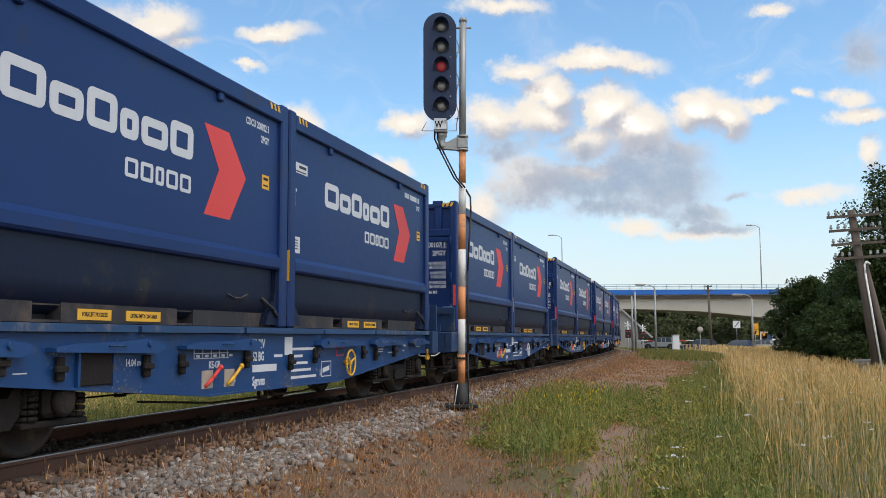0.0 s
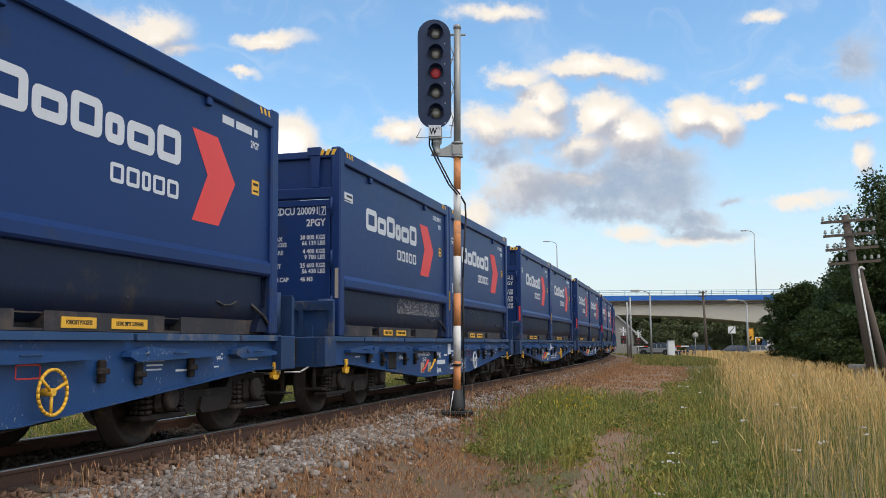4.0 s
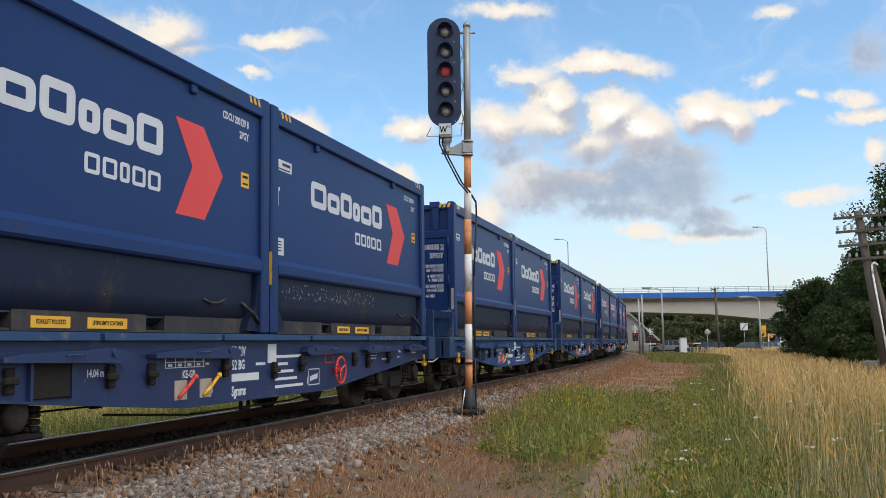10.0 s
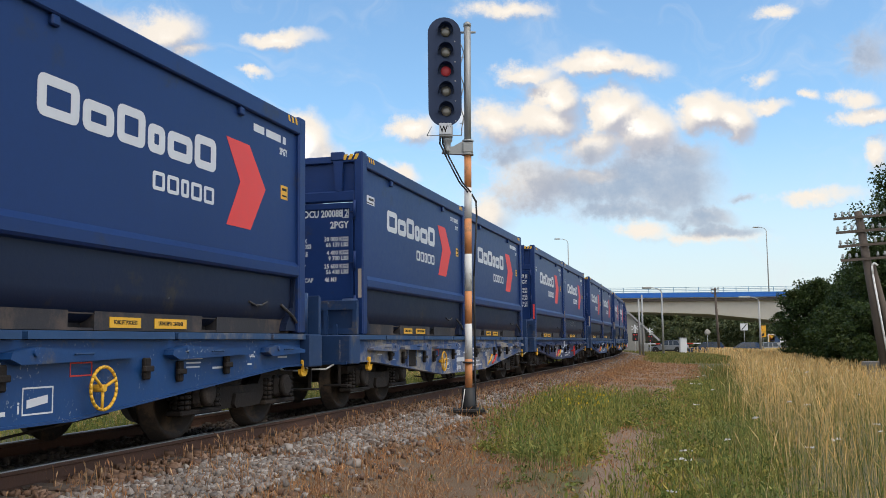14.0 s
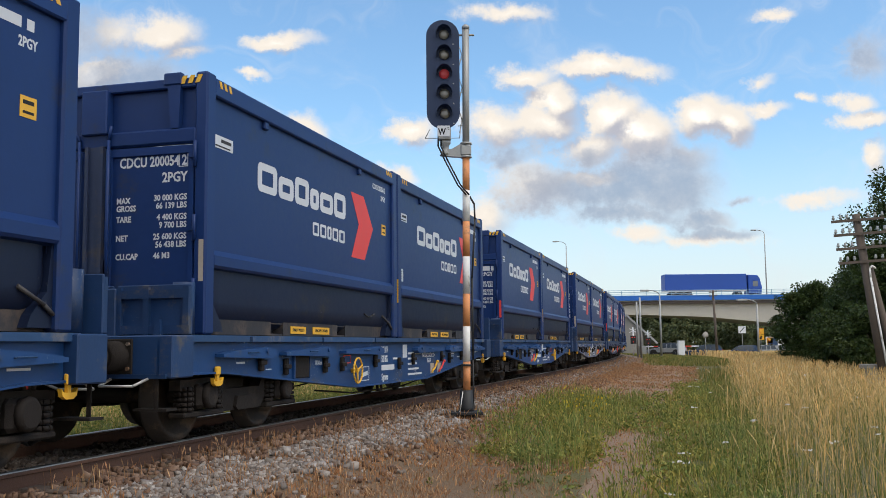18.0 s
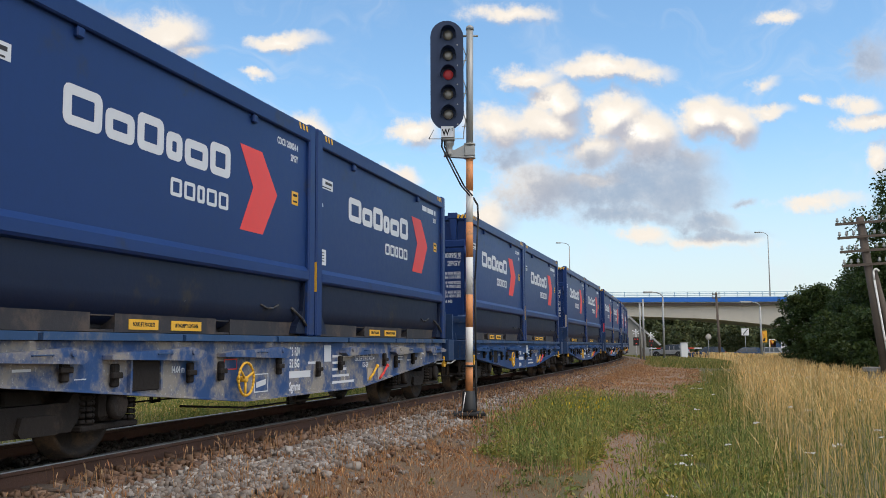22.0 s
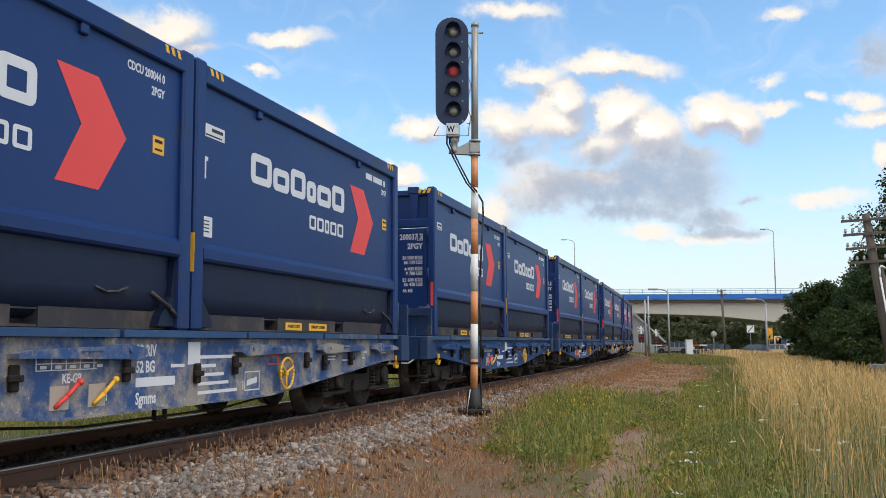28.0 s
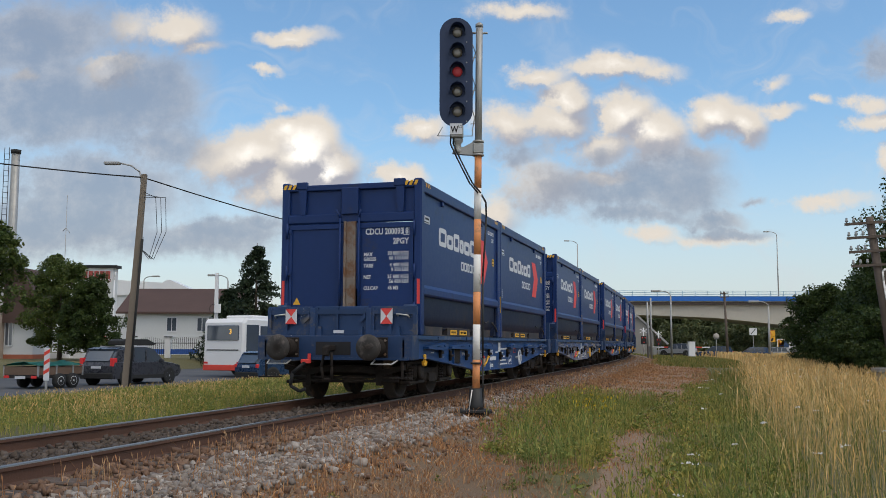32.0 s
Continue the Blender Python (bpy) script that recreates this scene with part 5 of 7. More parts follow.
def bogie(w, yb):
    for sx in (1, -1):
        so = sorted((sx * 0.94, sx * 1.06))
        fr = part("bogie_frame", prism([(yb - 1.32, 0.52), (yb - 1.32, 0.62), (yb - 0.5, 0.64), (yb - 0.38, 0.50), (yb + 0.38, 0.50), (yb + 0.5, 0.64), (yb + 1.32, 0.62), (yb + 1.32, 0.52), (yb + 0.62, 0.48), (yb + 0.42, 0.27), (yb - 0.42, 0.27), (yb - 0.62, 0.48)], *so, "X"), GRIME, w)
        part("bolster_plate", prism([(yb - 0.20, 0.27), (yb - 0.24, 0.31), (yb - 0.20, 0.42), (yb + 0.20, 0.42), (yb + 0.24, 0.31), (yb + 0.20, 0.27)], *sorted((sx * 1.06, sx * 1.10)), "X"), GRIME, fr)
        for ya in (yb - AXLE, yb + AXLE):
            part("axle_box", join(box(*sorted((sx * 0.9, sx * 1.13)), ya - 0.17, ya + 0.17, 0.33, 0.58, 0.04), lathe([(0.13, sx * 1.12), (0.13, sx * 1.17), (0.10, sx * 1.19)], 12, "X", centre=(0, ya, 0.46)), box(*sorted((sx * 0.92, sx * 1.10)), ya - 0.40, ya + 0.40, 0.255, 0.31, 0.015)), GRIME, fr)
            for d in (-0.29, 0.29) if sx > 0 else ():
                sp = bmesh.new()
                for k in range(5):
                    ring(0.085, 0.021, 10, "Z", sp, (sx * 1.02, ya + d, 0.335 + 0.05 * k))
                part("coil_spring", sp, GRIME, fr)
    part("bogie_bolster", box(-0.95, 0.95, yb - 0.22, yb + 0.22, 0.40, 0.62, 0.02), GRIME, w)
    for ya in (yb - AXLE, yb + AXLE):
        ws = lathe(wheel_shape(0.75), 28, "X")
        lathe(wheel_shape(-0.75), 28, "X", ws)
        lathe([(0.08, -0.95), (0.08, 0.95)], 10, "X", ws)
        for sx in (1, -1):
            box(sx * 0.70, sx * 0.71 + 0.012, -0.03, 0.03, 0.14, 0.30, bm=ws)
        o = part("wheelset", ws, WHEEL, w)
        o.location = (0, ya, 0.46)


DISC = surface("buffer_face", (0.034, 0.030, 0.028), 0.6, 0.2, 0.4, 8, 0.2, (0.12, 0.10, 0.09), 0.3, 4.0)
CREAM = surface("lever_plate_cream", (0.40, 0.34, 0.28), 0.7, 0, 0.3, 10, 0.1)
GALVANISED = surface("grab_rail_steel", (0.45, 0.45, 0.44), 0.45, 0.4, 0.2, 12, 0.05)
WHEEL = surface("wheel_steel", (0.032, 0.025, 0.021), 0.7, 0.2, 0.4, 6, 0.3, (0.10, 0.065, 0.04), 0.3, 3.0)


def wagon_proto(paint, edge, wheel_paint, kit):
    w = empty("flat_wagon")
    wagon_side(w, paint, edge, 1, kit, wheel_paint)
    wagon_side(w, paint, edge, -1, kit, wheel_paint)
    part("deck", box(-1.17, 1.17, -WAGON_HALF + 0.3, WAGON_HALF - 0.3, 0.93, 1.03), GRIME, w)
    part("centre_sill", prism([(-6.2, 0.92), (-6.2, 0.62), (-2.2, 0.50), (2.2, 0.50), (6.2, 0.62), (6.2, 0.92)], -0.3, 0.3, "X"), GRIME, w)
    part("brake_reservoir", lathe([(0.05, -0.9), (0.16, -0.84), (0.16, 0.5), (0.05, 0.56)], 14, "Y", centre=(0.55, 0.2, 0.52)), GRIME, w)
    for sx in (1, -1):
        part("brake_rod", run([(sx * 0.95, -2.6, 0.36), (sx * 0.95, -1.2, 0.26), (sx * 0.95, 1.2, 0.26), (sx * 0.95, 2.6, 0.36)], 0.012, 5), GRIME, w)
        part("rod_hanger", join(box(*sorted((sx * 0.93, sx * 0.97)), -0.1, 0.1, 0.23, 0.25), box(*sorted((sx * 0.93, sx * 0.97)), -0.1, -0.08, 0.23, 0.34), box(*sorted((sx * 0.93, sx * 0.97)), 0.08, 0.1, 0.23, 0.34)), GRIME, w)
    for e in (-1, 1):
        wagon_end(w, paint, e)
    for yb in (-BOGIE, BOGIE):
        bogie(w, yb)
    return w


def tail_boards(w):
    """The two red and white tail boards, on the end that trails."""
    for x in (-0.875, 0.80):
        y = -WAGON_HALF - 0.03
        bd = part("tail_board", box(x - 0.10, x + 0.10, y, y + 0.012, 1.24, 1.49), WHITE, w, "white tail board with red triangles")
        for z in (1.24, 1.49):
            part("red_triangle", prism([(x - 0.10, z), (x + 0.10, z), (x, 1.365)], y - 0.004, y - 0.001, "Y"), RED, bd)
    for sx in (1, -1):
        part("board_handle", run([(sx * 0.98, -WAGON_HALF + 0.03, 1.37), (sx * 0.98, -WAGON_HALF - 0.05, 1.40), (sx * 1.16, -WAGON_HALF - 0.05, 1.38), (sx * 1.18, -WAGON_HALF + 0.03, 1.34)], 0.014, 6), GALVANISED, w)
    y = -WAGON_HALF
    part("bogie_end_beam", prism([(-1.05, 0.50), (-0.7, 0.40), (-0.3, 0.46), (0.3, 0.46), (0.7, 0.40), (1.05, 0.50), (1.05, 0.58), (0.7, 0.50), (0.3, 0.56), (-0.3, 0.56), (-0.7, 0.50), (-1.05, 0.58)], y + 0.12, y + 0.24, "Y"), GRIME, w, "bent dirty cross beam of the bogie")
    for z in (0.30, 0.36):
        part("brake_beam", tube((-0.95, y + 0.16, z), (0.95, y + 0.16, z + 0.02), 0.028, n=8), GRIME, w)
    for x in (-0.62, 0.62):
        part("brake_shoe_hanger", box(x - 0.05, x + 0.05, y + 0.12, y + 0.3, 0.24, 0.62, 0.01), GRIME, w)
    part("builder_plate", box(-0.12, 0.06, -WAGON_HALF - 0.02, -WAGON_HALF - 0.016, 1.09, 1.14), WHITE, w)


def speed_way(t):
    """How far the train has come at t seconds."""
    u = t / 32
    return ((((-33.56857 * u + 74.59684) * u - 42.9805) * u + 22.3645) * u + 174.73722) * u - 3.35484


WAGONS = 20
S_END = 7.40


def at_line(s, offset=0.0):
    """The pose of a wagon whose middle is s metres along, or of a load offset metres ahead on it."""
    a, b = line(s - BOGIE), line(s + BOGIE)
    turn = math.atan2(b.x - a.x, b.y - a.y)
    mid = (a + b) / 2
    return Matrix.Translation(mid) @ Matrix.Rotation(-turn, 4, "Z") @ Matrix.Translation((0, offset, 0))


BLUES = [surface("wagon_blue", (0.006, 0.048, 0.165), 0.5, 0, 0.3, 4, 0.12, (0.085, 0.08, 0.082), 0.20, 1.6, lot=0.12, chips=0.6),
         surface("wagon_navy", (0.012, 0.026, 0.09), 0.5, 0, 0.3, 4, 0.12, (0.10, 0.09, 0.08), 0.12, 1.3, lot=0.12, chips=0.3),
         surface("wagon_faded_blue", (0.017, 0.062, 0.19), 0.6, 0, 0.4, 4, 0.15, (0.27, 0.24, 0.21), 0.46, 1.7, lot=0.12, chips=0.9)]
# wagon blue with the shade of the gaps mixed in, plus dirt and chips
END_SHADED = surface("wagon_end_shaded_blue", (0.008, 0.036, 0.112), 0.55, 0, 0.35, 4, 0.15, (0.09, 0.085, 0.085), 0.2, 2.2, lot=0.25, chips=0.3)
EDGE = surface("wagon_edge_blue", (0.017, 0.058, 0.15), 0.55, 0, 0.35, 5, 0.1, (0.16, 0.15, 0.15), 0.25, 2.0, lot=0.2)
NUMBERS = {(0, 0): "CDCU 200093 8", (1, 0): "CDCU 200044 0", (2, 0): "CDCU 200037 3", (3, 0): "CDCU 200007 5", (3, 1): "CDCU 200174 4", (4, 0): "CDCU 200024 4",
           (5, 0): "CDCU 200095 9", (6, 0): "CDCU 200054 2", (8, 0): "CDCU 200088 2", (9, 0): "CDCU 200129 8", (9, 1): "CDCU 200058 4",
           (10, 0): "CDCU 200035 2", (10, 1): "CDCU 200147 2", (11, 0): "CDCU 200121 4", (12, 0): "CDCU 200091 7", (12, 1): "CDCU 200092 2", (13, 0): "CDCU 200022 3", (14, 0): "CDCU 200107 1"}
PEELED = {6, 8, 10, 11, 12}          # rear corner strips worn off
FORWARD = {4, 5, 6, 8}           # wagons with levers ahead of the middle
TRAIN, LOADS = [], []
SPOTS = surface("dried_splashes", (0.34, 0.33, 0.33), 0.9, 0, 0.3, 9, 0.2)


def splash(c, y0, y1, z0, z1, n, seed):
    """Dried pale splashes on the tub."""
    rng = random.Random(seed)
    bm = bmesh.new()
    for k in range(n):
        y, z = rng.uniform(y0, y1), z0 + (z1 - z0) * rng.random() ** 1.5
        r = rng.uniform(0.004, 0.015)
        vs = [bm.verts.new((HX - 0.0725, y + r * rng.uniform(0.6, 1.6) * math.cos(a), z + r * rng.uniform(0.6, 1.3) * math.sin(a))) for a in [j * 1.2566 for j in range(5)]]
        bm.faces.new(vs)
    ob = part("dried_splashes", bm, SPOTS, c, "pale dried splashes")
    tagged(ob, kind="stuff")


def build_train():
    look_of = ("bright", "faded", "bright", "bright", "faded", "bright", "bright", "bright", "faded", "navy", "bright", "bright", "bright", "bright", "bright", "bright", "bright", "faded", "bright", "bright")
    rim = (WHITE, YELLOW, YELLOW, YELLOW, YELLOW, YELLOW, YELLOW, YELLOW, YELLOW, RED, YELLOW, YELLOW, WHITE, YELLOW, WHITE, YELLOW, WHITE, YELLOW, WHITE, YELLOW)
    says = {"bright": "bright blue container flat wagon with white lettering on the rails", "faded": "faded blue container flat wagon with grey dirt on its flanks", "navy": "navy blue container flat wagon with a red handwheel"}
    protos = {}
    con = [container_proto(False), container_proto(True)]
    used = [False, False]
    for n in range(WAGONS):
        kit = "A" if n in FORWARD else "B"
        key = (look_of[n], rim[n].name, kit)
        m = place(n, 32.0)
        if key in protos:
            ob = copy_thing(protos[key], m)
        else:
            ob = protos[key] = wagon_proto(BLUES[("bright", "navy", "faded").index(look_of[n])], EDGE, rim[n], kit)
            ob.matrix_basis = m
        tagged(ob, says[look_of[n]], "wagon", "wagons of the train")
        TRAIN.append((n, ob))
        for j in range(2):
            m = load_place(n, j, 32.0)
            o = con[j] if not used[j] else copy_thing(con[j], m)
            o.matrix_basis, used[j] = m, True
            tagged(o, "navy blue bulk container with white marks and a red chevron", "container", "containers on the train")
            LOADS.append((n, j, o))
    for n, j, o in LOADS:
        face_text(o, NUMBERS.get((n, j)))
        y0 = -LONG / 2
        part("locking_channel", join(box(-0.10, 0.11, y0 - 0.01, y0 + 0.03, 0.10, 1.92, 0.008), box(-0.10, -0.06, y0 - 0.035, y0 - 0.009, 0.10, 1.92), box(0.07, 0.11, y0 - 0.035, y0 - 0.009, 0.10, 1.92)), STEEL if (n, j) == (0, 0) else SCUFFED, o, "scuffed bare steel channel" if (n, j) == (0, 0) else "scuffed dark channel")
        if j == 0:
            for sx in (1, -1):
                part("reflector", box(*sorted((sx * (HX - 0.075), sx * (HX - 0.025))), y0 - 0.006, y0 - 0.001, 0.52, 0.93), CREAM if n in PEELED else RED, o, "peeled pale strip" if n in PEELED else "red reflective strip")
    by = {(n, j): o for n, j, o in LOADS}
    splash(by[12, 0], -0.2, 2.5, 0.40, 0.66, 900, 3)
    splash(by[9, 1], -2.6, 0.6, 0.42, 0.62, 160, 4)
    splash(by[12, 1], -1.0, 0.4, 0.42, 0.66, 30, 5)
    splash(by[10, 1], -1.0, 2.0, 0.42, 0.66, 24, 6)
    tail_boards(TRAIN[0][1])
    y0 = -LONG / 2
    part("warning_sticker", prism([(-1.04, 0.52), (-0.90, 0.52), (-0.97, 0.64)], y0 + 0.026, y0 + 0.0285, "Y"), YELLOW, by[0, 0], "yellow warning triangle")


def along(n, t):
    return S_END + n * PITCH + speed_way(t) - speed_way(32.0)


def place(n, t):
    return at_line(along(n, t))


def load_place(n, j, t):
    return at_line(along(n, t), (j - 0.5) * (LONG + 0.05)) @ Matrix.Translation((0, 0, 1.06))


build_train()

# ---- signal ----
TRAFFIC = []
GALV = surface("galvanised", (0.34, 0.34, 0.33), 0.5, 0.4, 0.25, 12, 0.1)
ORANGE = surface("mast_orange", (0.68, 0.27, 0.10), 0.6, 0, 0.25, 7, 0.1, (0.35, 0.18, 0.09), 0.25, 4.0)
MWHITE = surface("mast_white", (0.74, 0.72, 0.69), 0.6, 0, 0.2, 7, 0.1, (0.36, 0.30, 0.25), 0.2, 4.0)
DARKBLUE = surface("signal_board", (0.010, 0.026, 0.075), 0.6, 0, 0.2, 6, 0.05)
RUBBER = surface("black_rubber", (0.015, 0.015, 0.016), 0.6, 0, 0.2, 8, 0.05)
LENS = surface("lens_glass", (0.17, 0.155, 0.13), 0.10, 0.0, 0.3, 10, 0.0, shine=0.9)
LAMP_RED = glow("lit_red_lens", (0.34, 0.03, 0.035), 0.10)


def build_signal():
    bz = lie(0.53, 15.5)
    s = tagged(empty("railway_signal", 0.53, 15.5, bz), "colour-light railway signal showing red on an orange and white mast", "signal")
    up = lambda z: z - bz
    lean = 0.0098
    X = lambda z: lean * (z + 0.28)
    zs = [0.22, 0.67, 1.23, 1.75, 2.35, 2.92, 3.43, 3.96]
    for i, (a, b) in enumerate(zip(zs, zs[1:])):
        part("mast_band", tube((X(a), 0, up(a)), (X(b), 0, up(b)), 0.060 - 0.0003 * i, n=16), ORANGE if i % 2 == 0 else MWHITE, s, "orange band" if i % 2 == 0 else "white band")
    part("mast_top", tube((X(3.96), 0, up(3.96)), (X(6.13), 0, up(6.13)), 0.057, n=16), GALV, s)
    part("mast_cap", lathe([(0.064, 0), (0.064, 0.05), (0.03, 0.08)], 14, centre=(X(6.12), 0, up(6.11))), GALV, s)
    part("foot", lathe([(0.13, up(-0.12)), (0.115, up(-0.05)), (0.10, up(0.22))], 16), RUBBER, s)
    part("footing", lathe([(0.17, up(-0.42)), (0.17, up(-0.14))], 12), RUBBER, s)
    for a, b in ((-0.24, 0.10), (-0.10, -0.24)):
        part("foot_plate", box(-0.25, 0.25, -0.22 if a < -0.2 else 0.06, -0.06 if a < -0.2 else 0.22, up(-0.16), up(-0.11), 0.008), RUBBER, s)
    for x in (-0.19, 0.19):
        for y in (-0.14, 0.14):
            part("stud", tube((x, y, up(-0.22)), (x, y, up(-0.05)), 0.014, n=6), STEEL, s)
    part("clamp", lathe([(0.085, up(0.6)), (0.085, up(0.63))], 14), RUBBER, s)
    part("earth_strap", run([(-0.06, -0.09, up(0.2)), (-0.11, -0.13, up(-0.1)), (-0.13, -0.2, up(-0.3))], 0.009, 5), MWHITE, s)
    # head: background board with five hooded lenses
    cx, zt, zb, r = -0.32, 6.24, 4.42, 0.27
    out = []
    for k in range(13):
        a = math.pi * k / 12
        out.append((cx + r * math.cos(a), up(zt - r) + r * math.sin(a)))
    for k in range(13):
        a = math.pi + math.pi * k / 12
        out.append((cx + r * math.cos(a), up(zb + r) + r * math.sin(a)))
    board = part("background_board", prism(out, -0.10, -0.08, "Y"), DARKBLUE, s)
    part("lamp_case", box(cx - 0.16, cx + 0.16, -0.08, 0.16, up(zb + 0.1), up(zt - 0.1), 0.02), DARKBLUE, s)
    for i, z in enumerate((5.99, 5.65, 5.33, 5.0, 4.67)):
        lit = i == 2
        ln = part("lens", lathe([(0.085, -0.105), (0.08, -0.125), (0.05, -0.14), (0.02, -0.145)], 18, "Y", centre=(cx + 0.02, 0, up(z))), LAMP_RED if lit else LENS, s, "lit red lens" if lit else "unlit glass lens")
        hood = bmesh.new()
        ro = 0.13
        pts = [(math.cos(a), math.sin(a)) for a in [math.pi * (-0.12 + 1.24 * k / 14) for k in range(15)]]
        for (a, b), (c, d) in zip(pts, pts[1:]):
            q = [hood.verts.new(v) for v in ((cx + 0.02 + a * ro, -0.10, up(z) + b * ro), (cx + 0.02 + c * ro, -0.10, up(z) + d * ro), (cx + 0.02 + c * ro * 0.95, -0.21 - 0.05 * max(d, 0), up(z) + d * ro), (cx + 0.02 + a * ro * 0.95, -0.21 - 0.05 * max(b, 0), up(z) + b * ro))]
            hood.faces.new(q)
        bmesh.ops.solidify(hood, geom=hood.faces[:], thickness=0.004)
        part("hood", hood, DARKBLUE, s)
        part("bolt", tube((cx + 0.17, -0.11, up(z) - 0.16), (cx + 0.17, -0.10, up(z) - 0.16), 0.012, n=6), GALV, s)
    # number plate under the head
    pl = part("plate", box(cx - 0.10, cx + 0.10, -0.135, -0.125, up(4.29), up(4.47), 0.003), WHITE, s, "white plate with black marks")
    letters("W", 0.15, BLACK, pl, pose(cx - 0.085, -0.137, up(4.32), 90, 0, 0), wide=0.75, bold=0.004)
    letters("1/2", 0.06, BLACK, pl, pose(cx + 0.025, -0.137, up(4.40), 90, 0, 0), wide=0.9)
    part("junction_box", box(cx - 0.08, cx + 0.12, -0.11, 0.03, up(4.25), up(4.44), 0.01), GALV, s)
    part("neck", lathe([(0.06, up(4.0)), (0.075, up(4.04)), (0.055, up(4.08)), (0.055, up(4.16)), (0.085, up(4.2)), (0.085, up(4.25))], 14, centre=(cx + 0.03, 0, 0)), GALV, s)
    part("bracket", prism([(cx - 0.06, up(4.0)), (cx + 0.1, up(3.98)), (X(4) - 0.06, up(3.97)), (X(4) - 0.06, up(4.2)), (cx + 0.12, up(4.1)), (cx - 0.02, up(4.1))], -0.05, 0.05, "Y"), GALV, s)
    for z in (3.96, 4.18):
        part("clamp", lathe([(0.095, up(z)), (0.095, up(z) + 0.03)], 14, centre=(X(z), 0, 0)), GALV, s)
    part("bracket_collar", box(X(4) - 0.09, X(4) + 0.085, -0.085, 0.085, up(3.99), up(4.17), 0.02), GALV, s)
    part("stay", run([(cx + 0.15, 0.05, up(6.03)), (X(6) + 0.14, 0.05, up(6.03))], 0.018, 6), GALV, s)
    for z in (5.7, 5.15, 4.6):
        part("guard", run([(cx + 0.26, -0.05, up(z) + 0.13), (X(z) - 0.06, 0, up(z) - 0.02), (cx + 0.26, -0.05, up(z) - 0.24)], 0.008, 5), GALV, s)
        part("guard", run([(cx + 0.24, -0.05, up(z) - 0.12), (X(z) - 0.06, 0, up(z) - 0.1)], 0.008, 5), GALV, s)
    part("guard", run([(X(4.5) - 0.06, 0, up(4.62)), (X(4.5) - 0.09, -0.05, up(4.45)), (cx + 0.26, -0.1, up(4.27)), (cx - 0.3, -0.1, up(4.27)), (cx - 0.22, -0.1, up(4.42))], 0.007, 5), GALV, s)
    for d in (0.0, 0.045):
        part("cable", run([(cx - 0.08 + d, -0.06, up(4.45)), (cx - 0.09 + d, -0.05, up(4.15)), (cx + 0.02 + d, -0.09, up(3.9)), (cx + 0.22 + d, -0.09, up(3.5)), (X(3.4) + d, -0.085, up(3.34))], 0.014, 6), RUBBER, s)
    part("cable", run([(X(3.4) + 0.06, 0.03, up(3.33)), (X(3.3) + 0.13, 0.0, up(3.2)), (X(3) + 0.14, 0, up(2.95)), (X(1) + 0.10, 0, up(2.0)), (X(1) + 0.10, 0, up(0.7)), (0.11, 0, up(-0.1))], 0.016, 6), RUBBER, s)


# ---- bridge ----
def build_bridge():
    conc = surface("bridge_concrete", (0.50, 0.46, 0.40), 0.85, 0, 0.12, 0.6, 0.1, (0.30, 0.28, 0.25), 0.12, 0.3)
    blue = surface("bridge_blue", (0.012, 0.13, 0.50), 0.5, 0, 0.1, 1.0, 0.02)
    pale = surface("railing_paint", (0.22, 0.36, 0.50), 0.5, 0, 0.15, 3.0, 0.02)
    dark = surface("deck_edge_shade", (0.085, 0.065, 0.055), 0.7, 0, 0.25, 1.0, 0.05)
    b = tagged(empty("road_bridge", 0, 152, 0), "concrete road bridge with a blue parapet band and steel railings", "bridge")
    part("blue_band", box(-24, 115, -0.7, -0.45, 7.62, 8.32), blue, b, "blue painted band")
    part("kerb", box(-24, 115, -0.66, -0.4, 8.33, 8.43, 0.03), pale, b, "pale blue kerb")
    part("deck", box(-24, 115, -0.45, 12.5, 7.5, 8.1), conc, b)
    # added dark strip that stands in for the shaded recess below the deck edge
    part("service_duct", box(-24, 115, -0.40, 0.0, 7.05, 7.49), dark, b, "dark brown strip in place of the shade under the deck edge")
    out = [(-24, 7.5), (-24, 5.55), (20, 5.55), (33, 5.4), (43, 5.0), (49, 4.4), (54, 3.85), (60, 3.2), (66, 3.85), (80, 5.0), (115, 5.5), (115, 7.5)]
    part("girder", prism(out, 0.2, 12.0, "Y"), conc, b)
    for x in (-22, 60):
        part("pier", box(x - 1.2, x + 1.2, 2, 10, -0.8, 5.6 if x < 0 else 3.4, 0.1), conc, b)
    rl = bmesh.new()
    for z in (8.66, 8.92, 9.2):
        tube((-24, -0.55, z), (115, -0.55, z), 0.04, n=6, bm=rl)
    part("railing", rl, pale, b, "pale blue steel railing")
    for i in range(70):
        part("railing_post", box(-23.5 + i * 1.97, -23.42 + i * 1.97, -0.6, -0.5, 8.4, 9.22), pale, b)


def street_lamp(x, y, z, tall, arm, label="grey steel street lamp with a curved arm"):
    p = tagged(empty("street_lamp", x, y, z), label, "lamp")
    part("pole", tube((0, 0, 0), (0, 0, tall), 0.12, 0.07, 8), GALV, p)
    pts = [(arm * (1 - math.cos(k * math.pi / 8)), 0, tall + abs(arm) * 0.5 * math.sin(k * math.pi / 8)) for k in range(5)]
    part("arm", run(pts, 0.05, 6), GALV, p)
    e = pts[-1]
    part("lantern", box(*sorted((e[0], e[0] + (0.9 if arm > 0 else -0.9))), -0.18, 0.18, e[2] - 0.1, e[2] + 0.08, 0.04), GALV, p)


